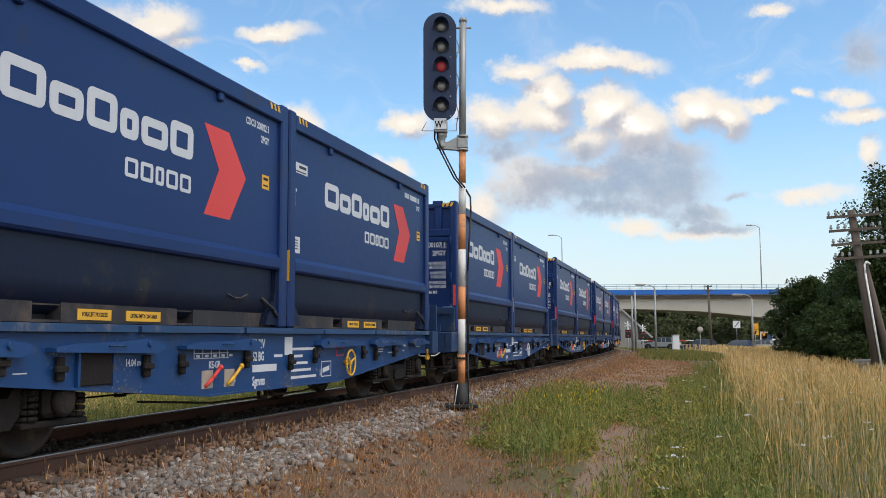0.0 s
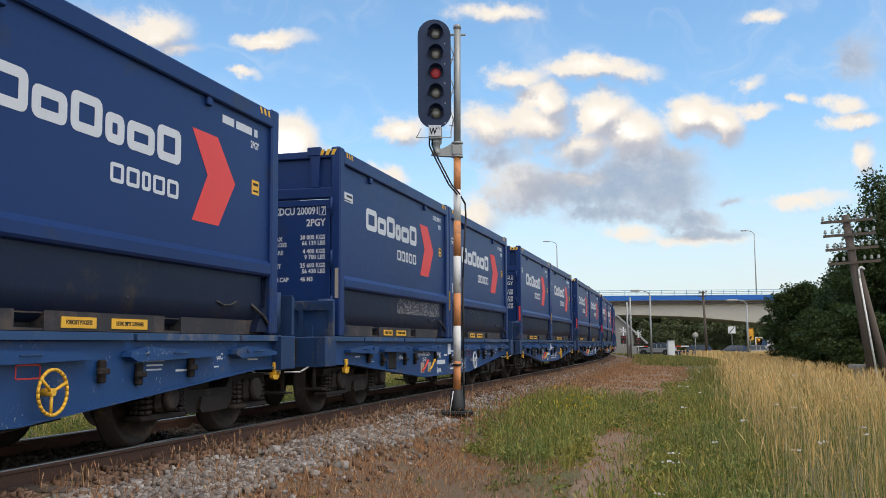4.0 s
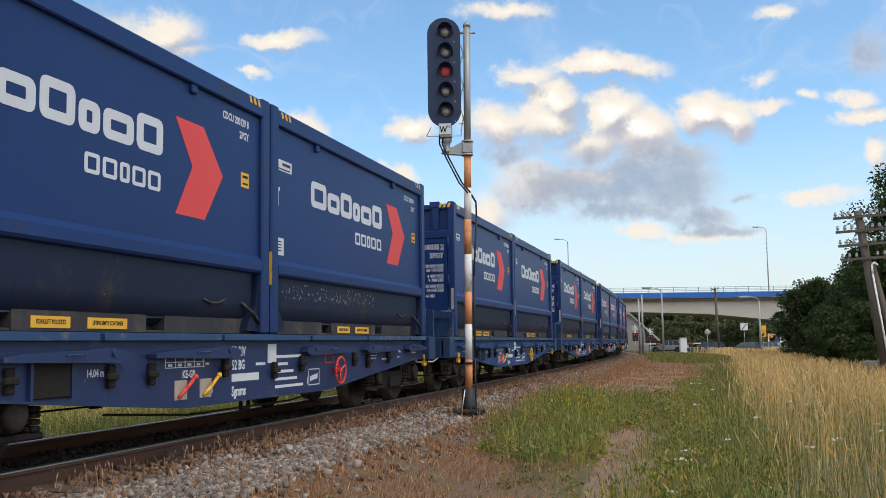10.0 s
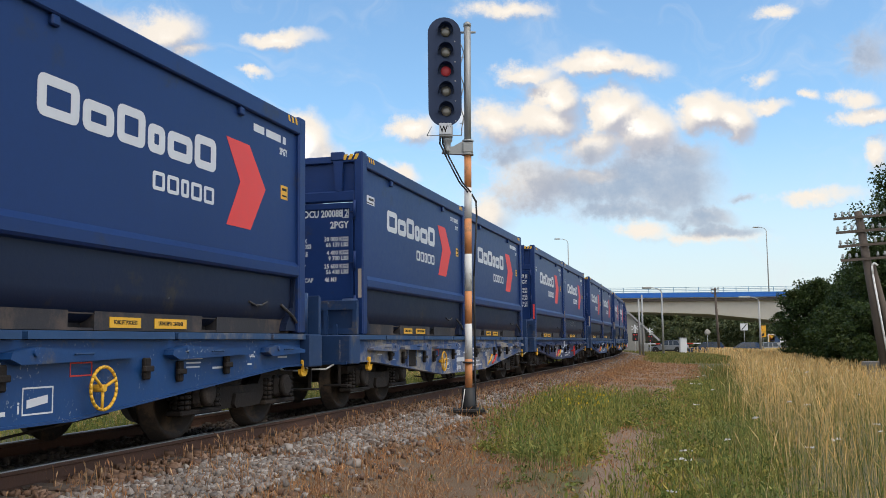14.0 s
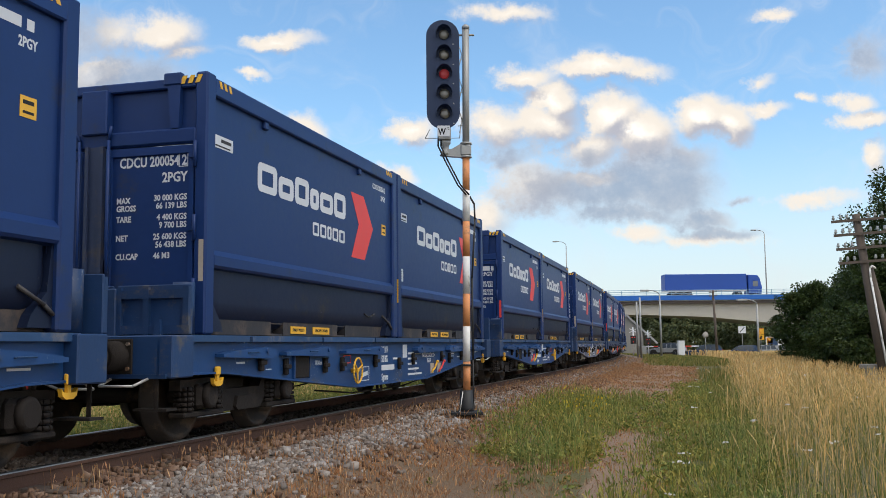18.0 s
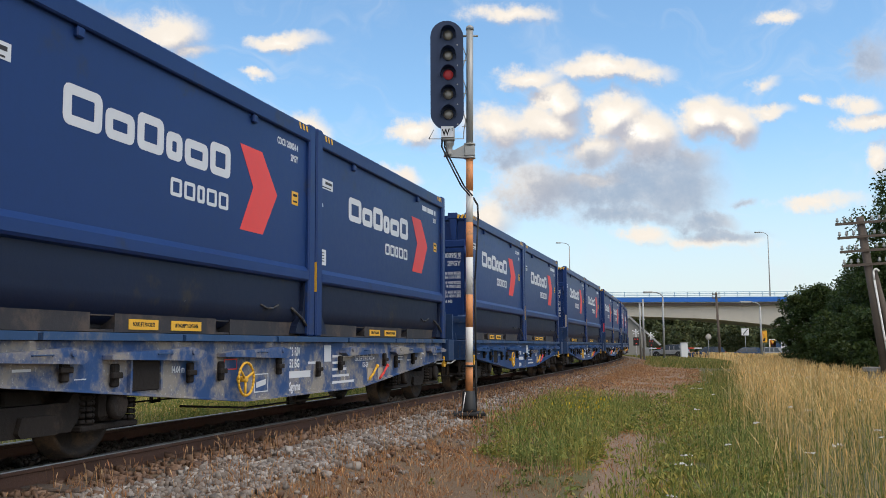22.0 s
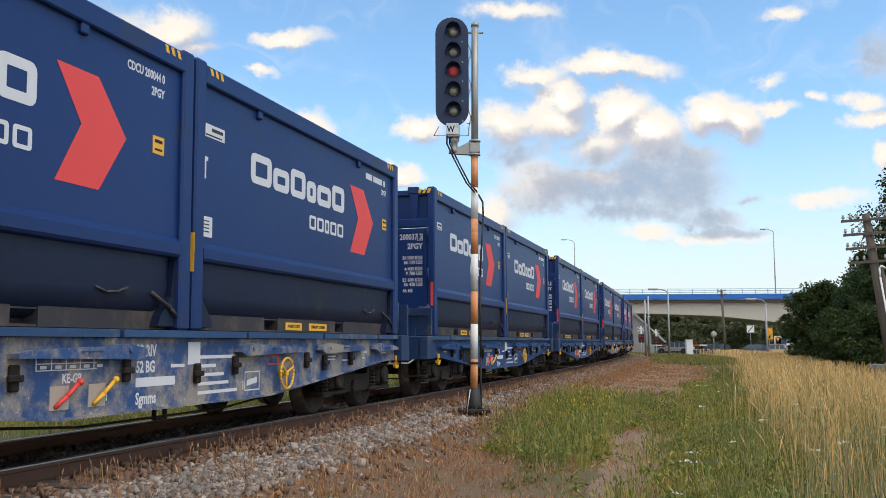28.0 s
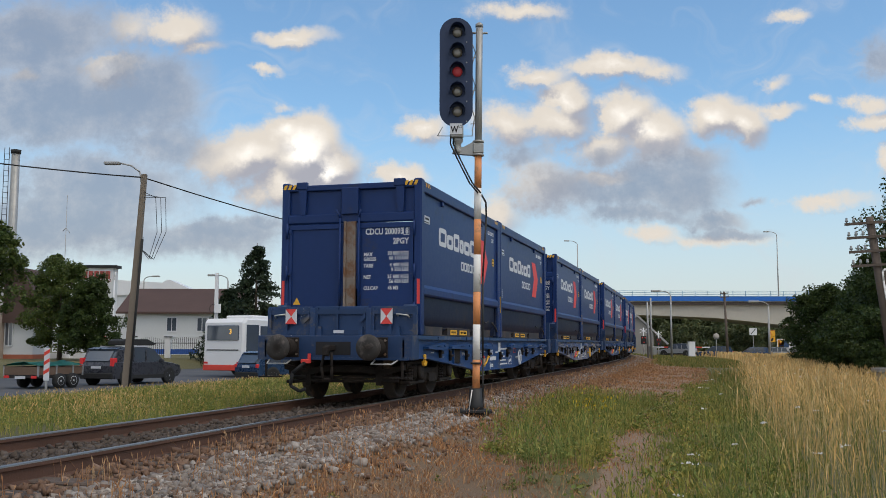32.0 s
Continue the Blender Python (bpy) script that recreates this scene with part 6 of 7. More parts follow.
WOOD = surface("grey_pole_wood", (0.11, 0.085, 0.068), 0.9, 0, 0.35, 6, 0.4)
CONC = surface("weathered_concrete", (0.30, 0.28, 0.25), 0.9, 0, 0.25, 5, 0.3)
PORCELAIN = surface("insulator", (0.30, 0.31, 0.30), 0.25, 0, 0.1, 5, 0.0)


def telegraph_pole(x, y, tall, arms, strut, turn, half, lean, label):
    """A pole that leans by so many metres at its top, with crossarms, and a strut where it has one."""
    p = tagged(empty("telegraph_pole", x, y, lie(x, y), turn), label, "pole")
    at = lambda z: -lean * z / tall
    part("pole", tube((0, 0, -0.1), (at(tall), 0, tall), 0.16, 0.12, 12), WOOD, p)
    if strut:
        part("strut", tube((0.46, 0.1, -0.1), (at(tall * 0.7) + 0.14, 0.06, tall * 0.7), 0.14, 0.10, 12), WOOD, p)
        part("pipe", run([(0.06, -0.2, 0.1), (at(tall * 0.64) + 0.07, -0.17, tall * 0.64), (at(tall * 0.69) + 0.09, -0.17, tall * 0.69), (at(tall * 0.71) + 0.17, -0.17, tall * 0.705), (at(tall * 0.7) + 0.27, -0.17, tall * 0.69)], 0.03, 8), MWHITE, p)
    for i in range(arms):
        z = tall - 0.2 - 0.44 * i
        xc = at(z)
        tip = 0.05 * half
        a = part("crossarm", prism([(xc - half, z - tip - 0.04), (xc + half, z + tip - 0.04), (xc + half, z + tip + 0.04), (xc - half, z - tip + 0.04)], -0.19, -0.11, "Y"), WOOD, p)
        for k in range(8):
            u = -1 + 2 * (k + 0.3) / 7.6
            if abs(u * half) < 0.2:
                continue
            xx, zz = xc + u * half, z + u * tip
            part("insulator", lathe([(0.015, zz + 0.04), (0.015, zz + 0.07), (0.045, zz + 0.07), (0.05, zz + 0.12), (0.03, zz + 0.14), (0.04, zz + 0.18), (0.02, zz + 0.2)], 8, centre=(xx, -0.15, 0)), PORCELAIN, a)


def build_right():
    telegraph_pole(14.05, 30, 4.92 - lie(14.05, 30), 4, True, -14, 0.78, 0.66, "old wooden telegraph pole with strut, crossarms and white insulators")
    telegraph_pole(32.3, 110, 6.9 - lie(31.7, 110), 2, False, -14, 0.45, 0.25, "weathered wooden telegraph pole in the distance")
    st = tagged(empty("concrete_stub", 13.84, 30.5, lie(13.84, 30.5)), "grey weathered concrete post with a wider cap", "post")
    part("post", box(-0.2, 0.2, -0.2, 0.2, -0.1, 0.75, 0.02), CONC, st)
    part("cap", box(-0.3, 0.3, -0.3, 0.3, 0.75, 0.9, 0.02), CONC, st)
    street_lamp(54.9, 158, 8.1, 10.6, -1.3)
    street_lamp(22.1, 158, 8.1, 9.0, -1.3)
    street_lamp(22.4, 95, lie(22.4, 95), 6.1, -1.0)
    street_lamp(27.6, 82, lie(27.6, 82), 4.85, -0.8)
    for x, y, h in ((16.5, 78, 4.5), (17.2, 80, 5.0)):
        p = tagged(empty("pole", x, y, lie(x, y)), "thin grey steel pole beside the level crossing", "pole")
        part("shaft", tube((0, 0, 0), (0, 0, h), 0.09, 0.07, 8), GALV, p)


build_signal()
build_bridge()
build_right()

# ---- across the road: cars, houses, poles ----
ASPHALT = surface("asphalt", (0.075, 0.075, 0.08), 0.85, 0, 0.25, 3, 0.2, (0.11, 0.105, 0.10), 0.3, 0.4)
RENDER = surface("house_render", (0.60, 0.61, 0.62), 0.9, 0, 0.1, 2, 0.1)
ROOF = surface("brown_roof", (0.075, 0.042, 0.034), 0.75, 0, 0.3, 3, 0.2)
BRICK = surface("red_brick", (0.36, 0.11, 0.06), 0.85, 0, 0.3, 6, 0.2)
MORTAR = surface("brick_mortar", (0.40, 0.33, 0.28), 0.9, 0, 0.2, 6, 0.2)
# base colour lifted to blue-grey to paint in the sky mirrored by panes
GLASS = surface("sky_toned_glass", (0.085, 0.105, 0.135), 0.06, 0.15, 0.2, 4, 0.0, shine=1.0)
TYRE = surface("tyre", (0.018, 0.018, 0.018), 0.85, 0, 0.2, 9, 0.2)
ALLOY = surface("alloy_rim", (0.50, 0.50, 0.51), 0.4, 0.2, 0.15, 9, 0.0)
TAIL = glow("tail_lamp", (0.50, 0.02, 0.02), 0.12)
CHARCOAL = surface("charcoal_car_paint", (0.06, 0.062, 0.075), 0.28, 0.3, 0.1, 2, 0.0)
CARBLUE = surface("blue_car_paint", (0.03, 0.065, 0.14), 0.28, 0.3, 0.1, 2, 0.0)
SILVER = surface("silver_car_paint", (0.35, 0.36, 0.38), 0.3, 0.4, 0.1, 2, 0.0)
BUSWHITE = surface("bus_white", (0.72, 0.72, 0.73), 0.35, 0, 0.06, 1, 0.0)
BUSRED = surface("bus_red", (0.65, 0.05, 0.03), 0.4, 0, 0.1, 2, 0.0)
SIGNRED = surface("sign_red", (0.38, 0.07, 0.06), 0.6, 0, 0.1, 2, 0.0)
GREYWALL = surface("grey_house_wall", (0.26, 0.25, 0.23), 0.9, 0, 0.2, 2, 0.1)
TARP = surface("green_tarp", (0.02, 0.17, 0.14), 0.6, 0, 0.4, 5, 0.4)
PLANKS = surface("trailer_wood", (0.14, 0.09, 0.06), 0.8, 0, 0.35, 6, 0.3)


def road_strip():
    vs, fs = [], []
    ss = list(range(-60, 300, 4))
    for s in ss:
        for o in (-29.0, -24, -19, -13.6):
            p = line(s, o)
            vs.append((p.x, p.y, -0.9))
    for i in range(len(ss) - 1):
        for j in range(3):
            a = i * 4 + j
            fs.append((a, a + 1, a + 5, a + 4))
    me = bpy.data.meshes.new("road")
    me.from_pydata(vs, [], fs)
    me.materials.append(ASPHALT)
    tagged(new("road", me), "grey worn asphalt road beside the railway", "road", kind="structure")


ROAD_Z = -0.9


def on_wheels(thing, spots, r, width, depth):
    for x, y in spots:
        w = part("wheel", lathe([(r * 0.55, x - width / 2), (r * 0.95, x - width / 2), (r, x - width / 3), (r, x + width / 3), (r * 0.95, x + width / 2), (r * 0.55, x + width / 2)], 20, "X", centre=(0, y, r)), TYRE, thing, "black tyre")
        d = 1 if x > 0 else -1
        rim = lathe([(r * 0.62, x + d * width * 0.35), (r * 0.60, x + d * width * 0.51), (r * 0.2, x + d * width * 0.45), (r * 0.1, x + d * width * 0.52)], 14, "X", centre=(0, y, r))
        part("rim", rim, ALLOY, w)


def car(x, y, z, turn, paint, label, long=4.5, wide=1.82, tall=1.65, suv=True):
    """A closed car: body, glass house, wheels and lamps. +Y is its front."""
    c = tagged(empty("car", x, y, z, turn), label, "car")
    h, L = wide / 2, long / 2
    low, belt = 0.28, tall * 0.60
    body = [(-L, 0.48), (-L + 0.06, low), (L - 0.2, low), (L - 0.02, 0.45), (L, belt * 0.62), (L - 0.10, belt * 0.82), (L - 0.55, belt * 0.93), (L - 1.1, belt), (-L + 0.05, belt + 0.03), (-L - 0.01, belt * 0.86)]
    part("body", shaped(body, h, 0.07), paint, c)
    roof = [(-L + 0.05, belt - 0.03), (L - 1.02, belt - 0.05), (L - 1.8, tall - 0.09), (L - 2.35, tall), (-L + 0.75, tall - 0.02), (-L + 0.40, tall - 0.10)]
    part("glasshouse", shaped([(a, b) for a, b in roof], h - 0.12, 0.10), GLASS, c, "windows with reflected sky painted into their blue-grey")
    part("roof", shaped([(L - 1.80, tall - 0.08), (L - 2.35, tall + 0.012), (-L + 0.72, tall + 0.008), (-L + 0.28, tall - 0.07), (-L + 0.40, tall - 0.11), (L - 1.86, tall - 0.12)], h - 0.15, 0.05), paint, c)
    for sx in (1, -1):
        part("rear_pillar", prism([(-L + 0.06, belt - 0.04), (-L + 0.62, belt - 0.04), (-L + 0.86, tall - 0.1), (-L + 0.38, tall - 0.1)], *sorted((sx * (h - 0.17), sx * (h - 0.095))), "X"), paint, c)
        for a, b in ((L - 2.45, L - 2.36), (-L + 1.35, -L + 1.43)):
            part("pillar", box(*sorted((sx * (h - 0.17), sx * (h - 0.095))), a, b, belt - 0.04, tall - 0.12), paint, c)
        part("tail_lamp", box(*sorted((sx * (h - 0.20), sx * (h - 0.02))), -L - 0.012, -L + 0.26, belt - 0.16, belt + (0.20 if suv else 0.02), 0.02), TAIL, c, "red tail lamp")
        part("mirror", box(*sorted((sx * (h - 0.05), sx * (h + 0.16))), L - 1.62, L - 1.45, belt - 0.02, belt + 0.13, 0.03), paint, c)
        part("sill", box(*sorted((sx * (h - 0.06), sx * (h + 0.005))), -L + 1.2, L - 1.25, low - 0.02, low + 0.16, 0.02), TYRE, c)
        for yy in (-L + 0.82, L - 0.88):
            arch = lathe([(0.30, sx * (h - 0.08)), (0.405, sx * (h - 0.03)), (0.405, sx * (h + 0.012)), (0.30, sx * (h + 0.012))], 18, "X", centre=(0, yy, 0.36))
            part("wheel_arch", arch, TYRE, c)
    part("rear_window", prism([(-L + 0.02, belt + 0.07), (-L + 0.12, belt + 0.07), (-L + 0.42, tall - 0.16), (-L + 0.31, tall - 0.16)], -h + 0.28, h - 0.28, "X"), GLASS, c)
    part("bumper", box(-h + 0.05, h - 0.05, -L - 0.03, -L + 0.1, low, 0.55, 0.04), TYRE, c)
    part("number_plate", box(-0.26, 0.26, -L - 0.02, -L - 0.008, 0.72, 0.83), WHITE, c)
    on_wheels(c, [(sx * (h - 0.10), yy) for sx in (1, -1) for yy in (-L + 0.82, L - 0.88)], 0.345, 0.22, h)
    return c


def shaped(profile, half, soft):
    """A side outline given width, its flanks drawn in at the edges."""
    bm = bmesh.new()
    cy = sum(p[0] for p in profile) / len(profile)
    cz = sum(p[1] for p in profile) / len(profile)
    rings = []
    for x, k in ((-half, 1 - soft), (-half * 0.93, 1.0), (half * 0.93, 1.0), (half, 1 - soft)):
        rings.append([bm.verts.new((x, cy + (a - cy) * (1 - (1 - k) * 0.4), cz + (b - cz) * k)) for a, b in profile])
    n = len(profile)
    for ra, rb in zip(rings, rings[1:]):
        for i in range(n):
            bm.faces.new((ra[i], ra[(i + 1) % n], rb[(i + 1) % n], rb[i]))
    bm.faces.new(rings[0][::-1])
    bm.faces.new(rings[-1])
    bmesh.ops.recalc_face_normals(bm, faces=bm.faces[:])
    return bm


def build_road_traffic():
    suv = car(-13.85, 43.5, ROAD_Z, -22, CHARCOAL, "charcoal grey estate car with a black roof box", 4.6, 1.85, 1.62)
    part("roof_box", shaped([(-1.2, 1.74), (-1.1, 1.70), (0.9, 1.70), (1.15, 1.78), (0.5, 1.98), (-0.9, 1.98), (-1.2, 1.88)], 0.40, 0.15), TYRE, suv, "black roof box")
    part("roof_rail", join(box(-0.62, -0.58, -1.4, 0.6, 1.62, 1.68), box(0.58, 0.62, -1.4, 0.6, 1.62, 1.68)), ALLOY, suv)
    t = tagged(empty("trailer", -16.0, 39.6, ROAD_Z, -22), "low wooden car trailer under a green tarpaulin", "trailer")
    part("bed", box(-0.85, 0.85, -1.45, 0.95, 0.42, 0.55, 0.02), TYRE, t)
    for a, b, c, d in ((-0.87, -0.83, -1.45, 0.95), (0.83, 0.87, -1.45, 0.95), (-0.87, 0.87, -1.47, -1.43), (-0.87, 0.87, 0.93, 0.97)):
        part("side_board", box(a, b, c, d, 0.55, 0.87, 0.008), PLANKS, t)
    for x in (-0.87, 0.87):
        for y in (-1.45, -0.5, 0.4, 0.95):
            part("stake", box(x - 0.03, x + 0.03, y - 0.03, y + 0.03, 0.5, 0.92), GALV, t)
    cover = bmesh.new()
    n = 12
    vs = [[cover.verts.new((-0.92 + 1.84 * i / n, -1.5 + 2.5 * j / n, 0.90 + 0.20 * math.sin(math.pi * i / n) * (0.7 + 0.5 * noise.noise((i * 0.5, j * 0.5, 2))) + 0.05 * noise.noise((i, j, 0)))) for i in range(n + 1)] for j in range(n + 1)]
    for j in range(n):
        for i in range(n):
            cover.faces.new((vs[j][i], vs[j][i + 1], vs[j + 1][i + 1], vs[j + 1][i])).smooth = True
    bmesh.ops.solidify(cover, geom=cover.faces[:], thickness=0.05)
    part("tarpaulin", cover, TARP, t, "creased green tarpaulin")
    on_wheels(t, [(x, y) for x in (-0.92, 0.92) for y in (-0.38, 0.32)], 0.30, 0.2, 1)
    for x in (-0.7, 0.7):
        part("tail_lamp", box(x - 0.13, x + 0.13, -1.52, -1.47, 0.42, 0.52, 0.01), TAIL, t)
    part("drawbar", run([(-0.5, 0.95, 0.45), (0, 2.0, 0.45), (0.5, 0.95, 0.45)], 0.04, 6), TYRE, t)
    part("number_plate", box(-0.26, 0.26, -1.50, -1.485, 0.40, 0.51), WHITE, t)
    car(-7.3, 44.9, ROAD_Z, -42, CARBLUE, "dark blue family car on the road", 4.3, 1.76, 1.45, False)
    # bus
    b = tagged(empty("bus", -9.35, 57.2, ROAD_Z, -23), "white city bus with a red skirt seen from behind", "bus")
    part("body", shaped([(-6, 0.55), (-5.95, 0.42), (5.9, 0.42), (6, 0.7), (5.9, 2.9), (5.7, 3.1), (-5.7, 3.12), (-5.95, 2.9)], 1.27, 0.06), BUSWHITE, b)
    part("skirt", box(-1.24, 1.24, -6.03, -5.8, 0.36, 0.66, 0.03), BUSRED, b, "red skirt")
    part("rear_window", box(-1.02, 1.0, -6.02, -5.9, 1.95, 2.75, 0.03), GLASS, b)
    part("engine_hatch", box(-1.0, 1.0, -6.01, -5.9, 1.42, 1.47), TYRE, b)
    words([("3", 0.36, pose(0.42, -6.026, 2.3, 90, 0, 0), "LEFT", 0.9)], glow("route_digit", (0.9, 0.5, 0.08), 0.5), b, "route_digit")
    for y in (-3.6, -2.0, -0.4, 1.2, 2.8, 4.4):
        part("side_window", box(1.225, 1.275, y - 0.78, y + 0.78, 1.5, 2.75, 0.02), GLASS, b)
    part("door", box(1.225, 1.282, -5.68, -4.5, 0.7, 2.8, 0.02), GLASS, b)
    for a, c in ((-4.5, -1.6), (-1.0, 1.5)):
        part("roof_unit", box(-0.9, 0.9, a, c, 3.08, 3.32, 0.06), BUSWHITE, b)
    on_wheels(b, [(sx * 1.1, y) for sx in (1, -1) for y in (-3.0, 3.2)], 0.48, 0.3, 1)
    for sx in (-1, 1):
        part("tail_lamp", box(sx * 1.05 - 0.12, sx * 1.05 + 0.12, -6.04, -6.0, 0.72, 0.82), TAIL, b)


def brick_wall(w, x0, x1, y, z0, z1):
    """Single bricks on the gable's face."""
    me = None
    z, row = z0, 0
    while z < z1 - 0.07:
        x = x0 - (0.13 if row % 2 else 0)
        while x < x1:
            a, b = max(x, x0), min(x + 0.25, x1)
            if b - a > 0.2:
                if me is None:
                    ob = part("brick", box(0, 0.245, -0.012, 0.012, 0, 0.068), BRICK, w)
                    me = ob.data
                else:
                    ob = part_of("brick", me, None, w)
                ob.location = (a, y, z)
            x += 0.26
        z, row = z + 0.08, row + 1


def window(w, x, y, z, wide, tall, turn=0):
    f = part("window", box(x - wide / 2, x + wide / 2, y - 0.02, y + 0.03, z, z + tall), GLASS, w)
    part("window_frame", join(box(x - wide / 2 - 0.08, x - wide / 2, y - 0.05, y + 0.03, z - 0.08, z + tall + 0.08), box(x + wide / 2, x + wide / 2 + 0.08, y - 0.05, y + 0.03, z - 0.08, z + tall + 0.08), box(x - wide / 2, x + wide / 2, y - 0.05, y + 0.03, z + tall, z + tall + 0.08), box(x - wide / 2, x + wide / 2, y - 0.06, y + 0.03, z - 0.1, z), box(x - 0.03, x + 0.03, y - 0.04, y + 0.03, z, z + tall)), WHITE, f)


def build_town():
    # house with a steep brown roof
    h = tagged(empty("house", -32.0, 72, -0.3), "small rendered house with brick gable and steep brown roof", "house")
    part("wall", box(-6.5, 1.65, 0, 3, 0, 2.75), RENDER, h, "white rendered wall")
    part("plinth", box(-0.5, 1.7, -0.06, 3, 0, 0.32), BRICK, h)
    part("roof", prism([(-0.5, 2.65), (2.75, 2.65), (2.95, 2.8), (0.75, 6.75), (-6.9, 6.75), (-6.9, 2.65)], -0.42, 3.4, "Y"), ROOF, h)
    g = part("gable", box(-4.2, -0.52, -0.75, 0.1, 0, 3.9), MORTAR, h, "brick lower gable wall")
    part("upper_gable", box(-4.2, -0.5, -0.77, 0.1, 3.9, 6.4), RENDER, h, "white upper gable")
    brick_wall(g, -1.6, -0.55, -0.76, 0.9, 3.85)
    window(h, -0.15, -0.03, 1.0, 0.5, 1.7)
    part("gutter", run([(2.75, -0.45, 2.6), (1.4, -0.3, 2.25)], 0.05, 6), TYRE, h)
    # long low building
    b = tagged(empty("long_building", -26, 96, -0.3), "long low white building with a brown pitched roof", "building")
    part("wall", box(-5.5, 5.0, 0, 9, 0, 4.3), RENDER, b, "pale rendered wall")
    part("roof", prism([(-0.6, 4.25), (4.5, 6.8), (9.6, 4.25), (9.6, 4.05), (4.5, 6.5), (-0.6, 4.05)], -6.2, 5.5, "X"), ROOF, b)
    part("gable", prism([(0, 4.2), (4.5, 6.45), (9, 4.2)], -5.5, -5.4, "X"), RENDER, b)
    for x in (-0.8, 2.2):
        window(b, x, -0.02, 2.4, 0.9, 1.25)
        part("sill", box(x - 0.75, x + 0.6, -0.1, 0.0, 1.75, 1.83), RENDER, b)
    # white works building with red sign
    f = tagged(empty("factory", -40, 122, -0.3), "white flat-roofed works building with red sign", "building")
    part("wall", box(-9, -1.6, 0, 1.6, 0, 10.6), RENDER, f, "white rendered wall")
    part("cornice", box(-9.3, -1.2, -0.3, 1.8, 10.6, 10.95), TYRE, f)
    for k in range(7):
        part("sign_block", box(-6.9 + k * 0.72, -6.35 + k * 0.72, -0.08, -0.0, 9.2, 10.2), SIGNRED, f, "red sign block")
    part("sign_underline", box(-3.8, -1.9, -0.06, 0, 8.9, 9.0), SIGNRED, f)
    part("downpipe", run([(-1.3, -0.2, 10.1), (-1.35, -0.2, 9.4), (-1.45, -0.1, 9.1), (-1.45, -0.1, 0.2)], 0.09, 6), BUSWHITE, f)
    hall = tagged(empty("industrial_hall", -40, 140, -0.3), "pale metal-roofed industrial hall", "building")
    part("wall", box(-8, 13, 0, 3, 0, 8.1), RENDER, hall)
    part("roof", prism([(-8.3, 10.3), (-0.6, 9.85), (0.2, 10.3), (0.6, 10.25), (3.6, 8.9), (13.3, 8.2), (-8.3, 8.0)], -0.3, 3.2, "Y"), BUSWHITE, hall)
    # chimney with ladder cage
    ch = tagged(empty("chimney", -44.8, 100, -0.3), "tall grey steel chimney with a ladder cage", "chimney")
    part("flue", tube((0, 0, 0), (0, 0, 21.2), 0.48, 0.42, 14), GALV, ch)
    part("rim", lathe([(0.5, 20.9), (0.52, 21.3)], 14), TYRE, ch)
    for x in (-0.55, -1.05):
        part("ladder_rail", tube((x, -0.3, 0), (x, -0.3, 21.5), 0.035, n=5), TYRE, ch)
    for k in range(30):
        part("rung", tube((-0.55, -0.3, 4 + k * 0.58), (-1.05, -0.3, 4 + k * 0.58), 0.025, n=4), TYRE, ch)
    an = tagged(empty("antenna", -35.3, 90, -0.3), "thin radio antenna mast", "antenna")
    part("rod", tube((0, 0, 0), (0, 0, 15.0), 0.05, 0.025, 6), GALV, an)
    part("dipole", run([(-0.3, 0, 11.6), (0, 0, 11.9), (0.4, 0, 11.4)], 0.03, 5), GALV, an)
    # garden fence
    fe = tagged(empty("fence", 0, 0, 0), "iron bar fence with white posts and blue panels", "fence")
    fb = surface("fence_blue", (0.03, 0.11, 0.42), 0.6, 0, 0.1, 3, 0.0)
    x, y = -24.5, 77.0
    for k in range(3):
        px = x + k * 2.75
        post = part("post", box(px - 0.22, px + 0.22, y - 0.2, y + 0.2, -0.3, 1.35, 0.02), BUSWHITE, fe)
        part("post_cap", box(px - 0.28, px + 0.28, y - 0.26, y + 0.26, 1.35, 1.42, 0.02), TYRE, post)
        if k < 2:
            part("panel", box(px + 0.22, px + 2.53, y - 0.03, y + 0.03, 0.02, 0.42), fb, fe, "blue panel")
            part("rail", box(px + 0.22, px + 2.53, y - 0.03, y + 0.03, 0.86, 0.92), TYRE, fe)
            for j in range(14):
                xx = px + 0.34 + j * 0.16
                part("bar", box(xx - 0.014, xx + 0.014, y - 0.045, y - 0.031, -0.1, 1.15 + 0.22 * math.sin(math.pi * j / 13)), TYRE, fe)
    wl = tagged(empty("garden_wall", 0, 0, 0), "low white garden wall with posts", "wall")
    part("wall", box(-31.0, -24.9, 74.8, 75.0, -0.35, 0.12), BUSWHITE, wl)
    for px in (-28.9, -25.5):
        part("post", box(px - 0.25, px + 0.25, 74.7, 75.1, -0.35, 1.5, 0.02), BUSWHITE, wl)
    rb = tagged(empty("letter_box", -26.1, 74.4, -0.35), "red box on a post by the garden wall", "box")
    part("box", box(-0.3, 0.3, -0.15, 0.15, 1.1, 1.75, 0.03), BUSRED, rb)
    part("stand", box(-0.05, 0.05, -0.05, 0.05, 0, 1.1), GALV, rb)
    # banded marker post
    mk = tagged(empty("marker_post", -15.27, 37.6, lie(-15.27, 37.6)), "white marker post with red diagonal bands", "post")
    part("stand", box(-0.04, 0.04, -0.03, 0.03, -0.05, 0.5), GALV, mk)
    bdp = part("board", box(-0.11, 0.11, -0.04, -0.02, 0.4, 1.65, 0.005), WHITE, mk)
    for z in (0.62, 0.98, 1.34):
        part("band", prism([(-0.11, z), (0.11, z + 0.14), (0.11, z + 0.28), (-0.11, z + 0.14)], -0.046, -0.0405, "Y"), BUSRED, bdp)
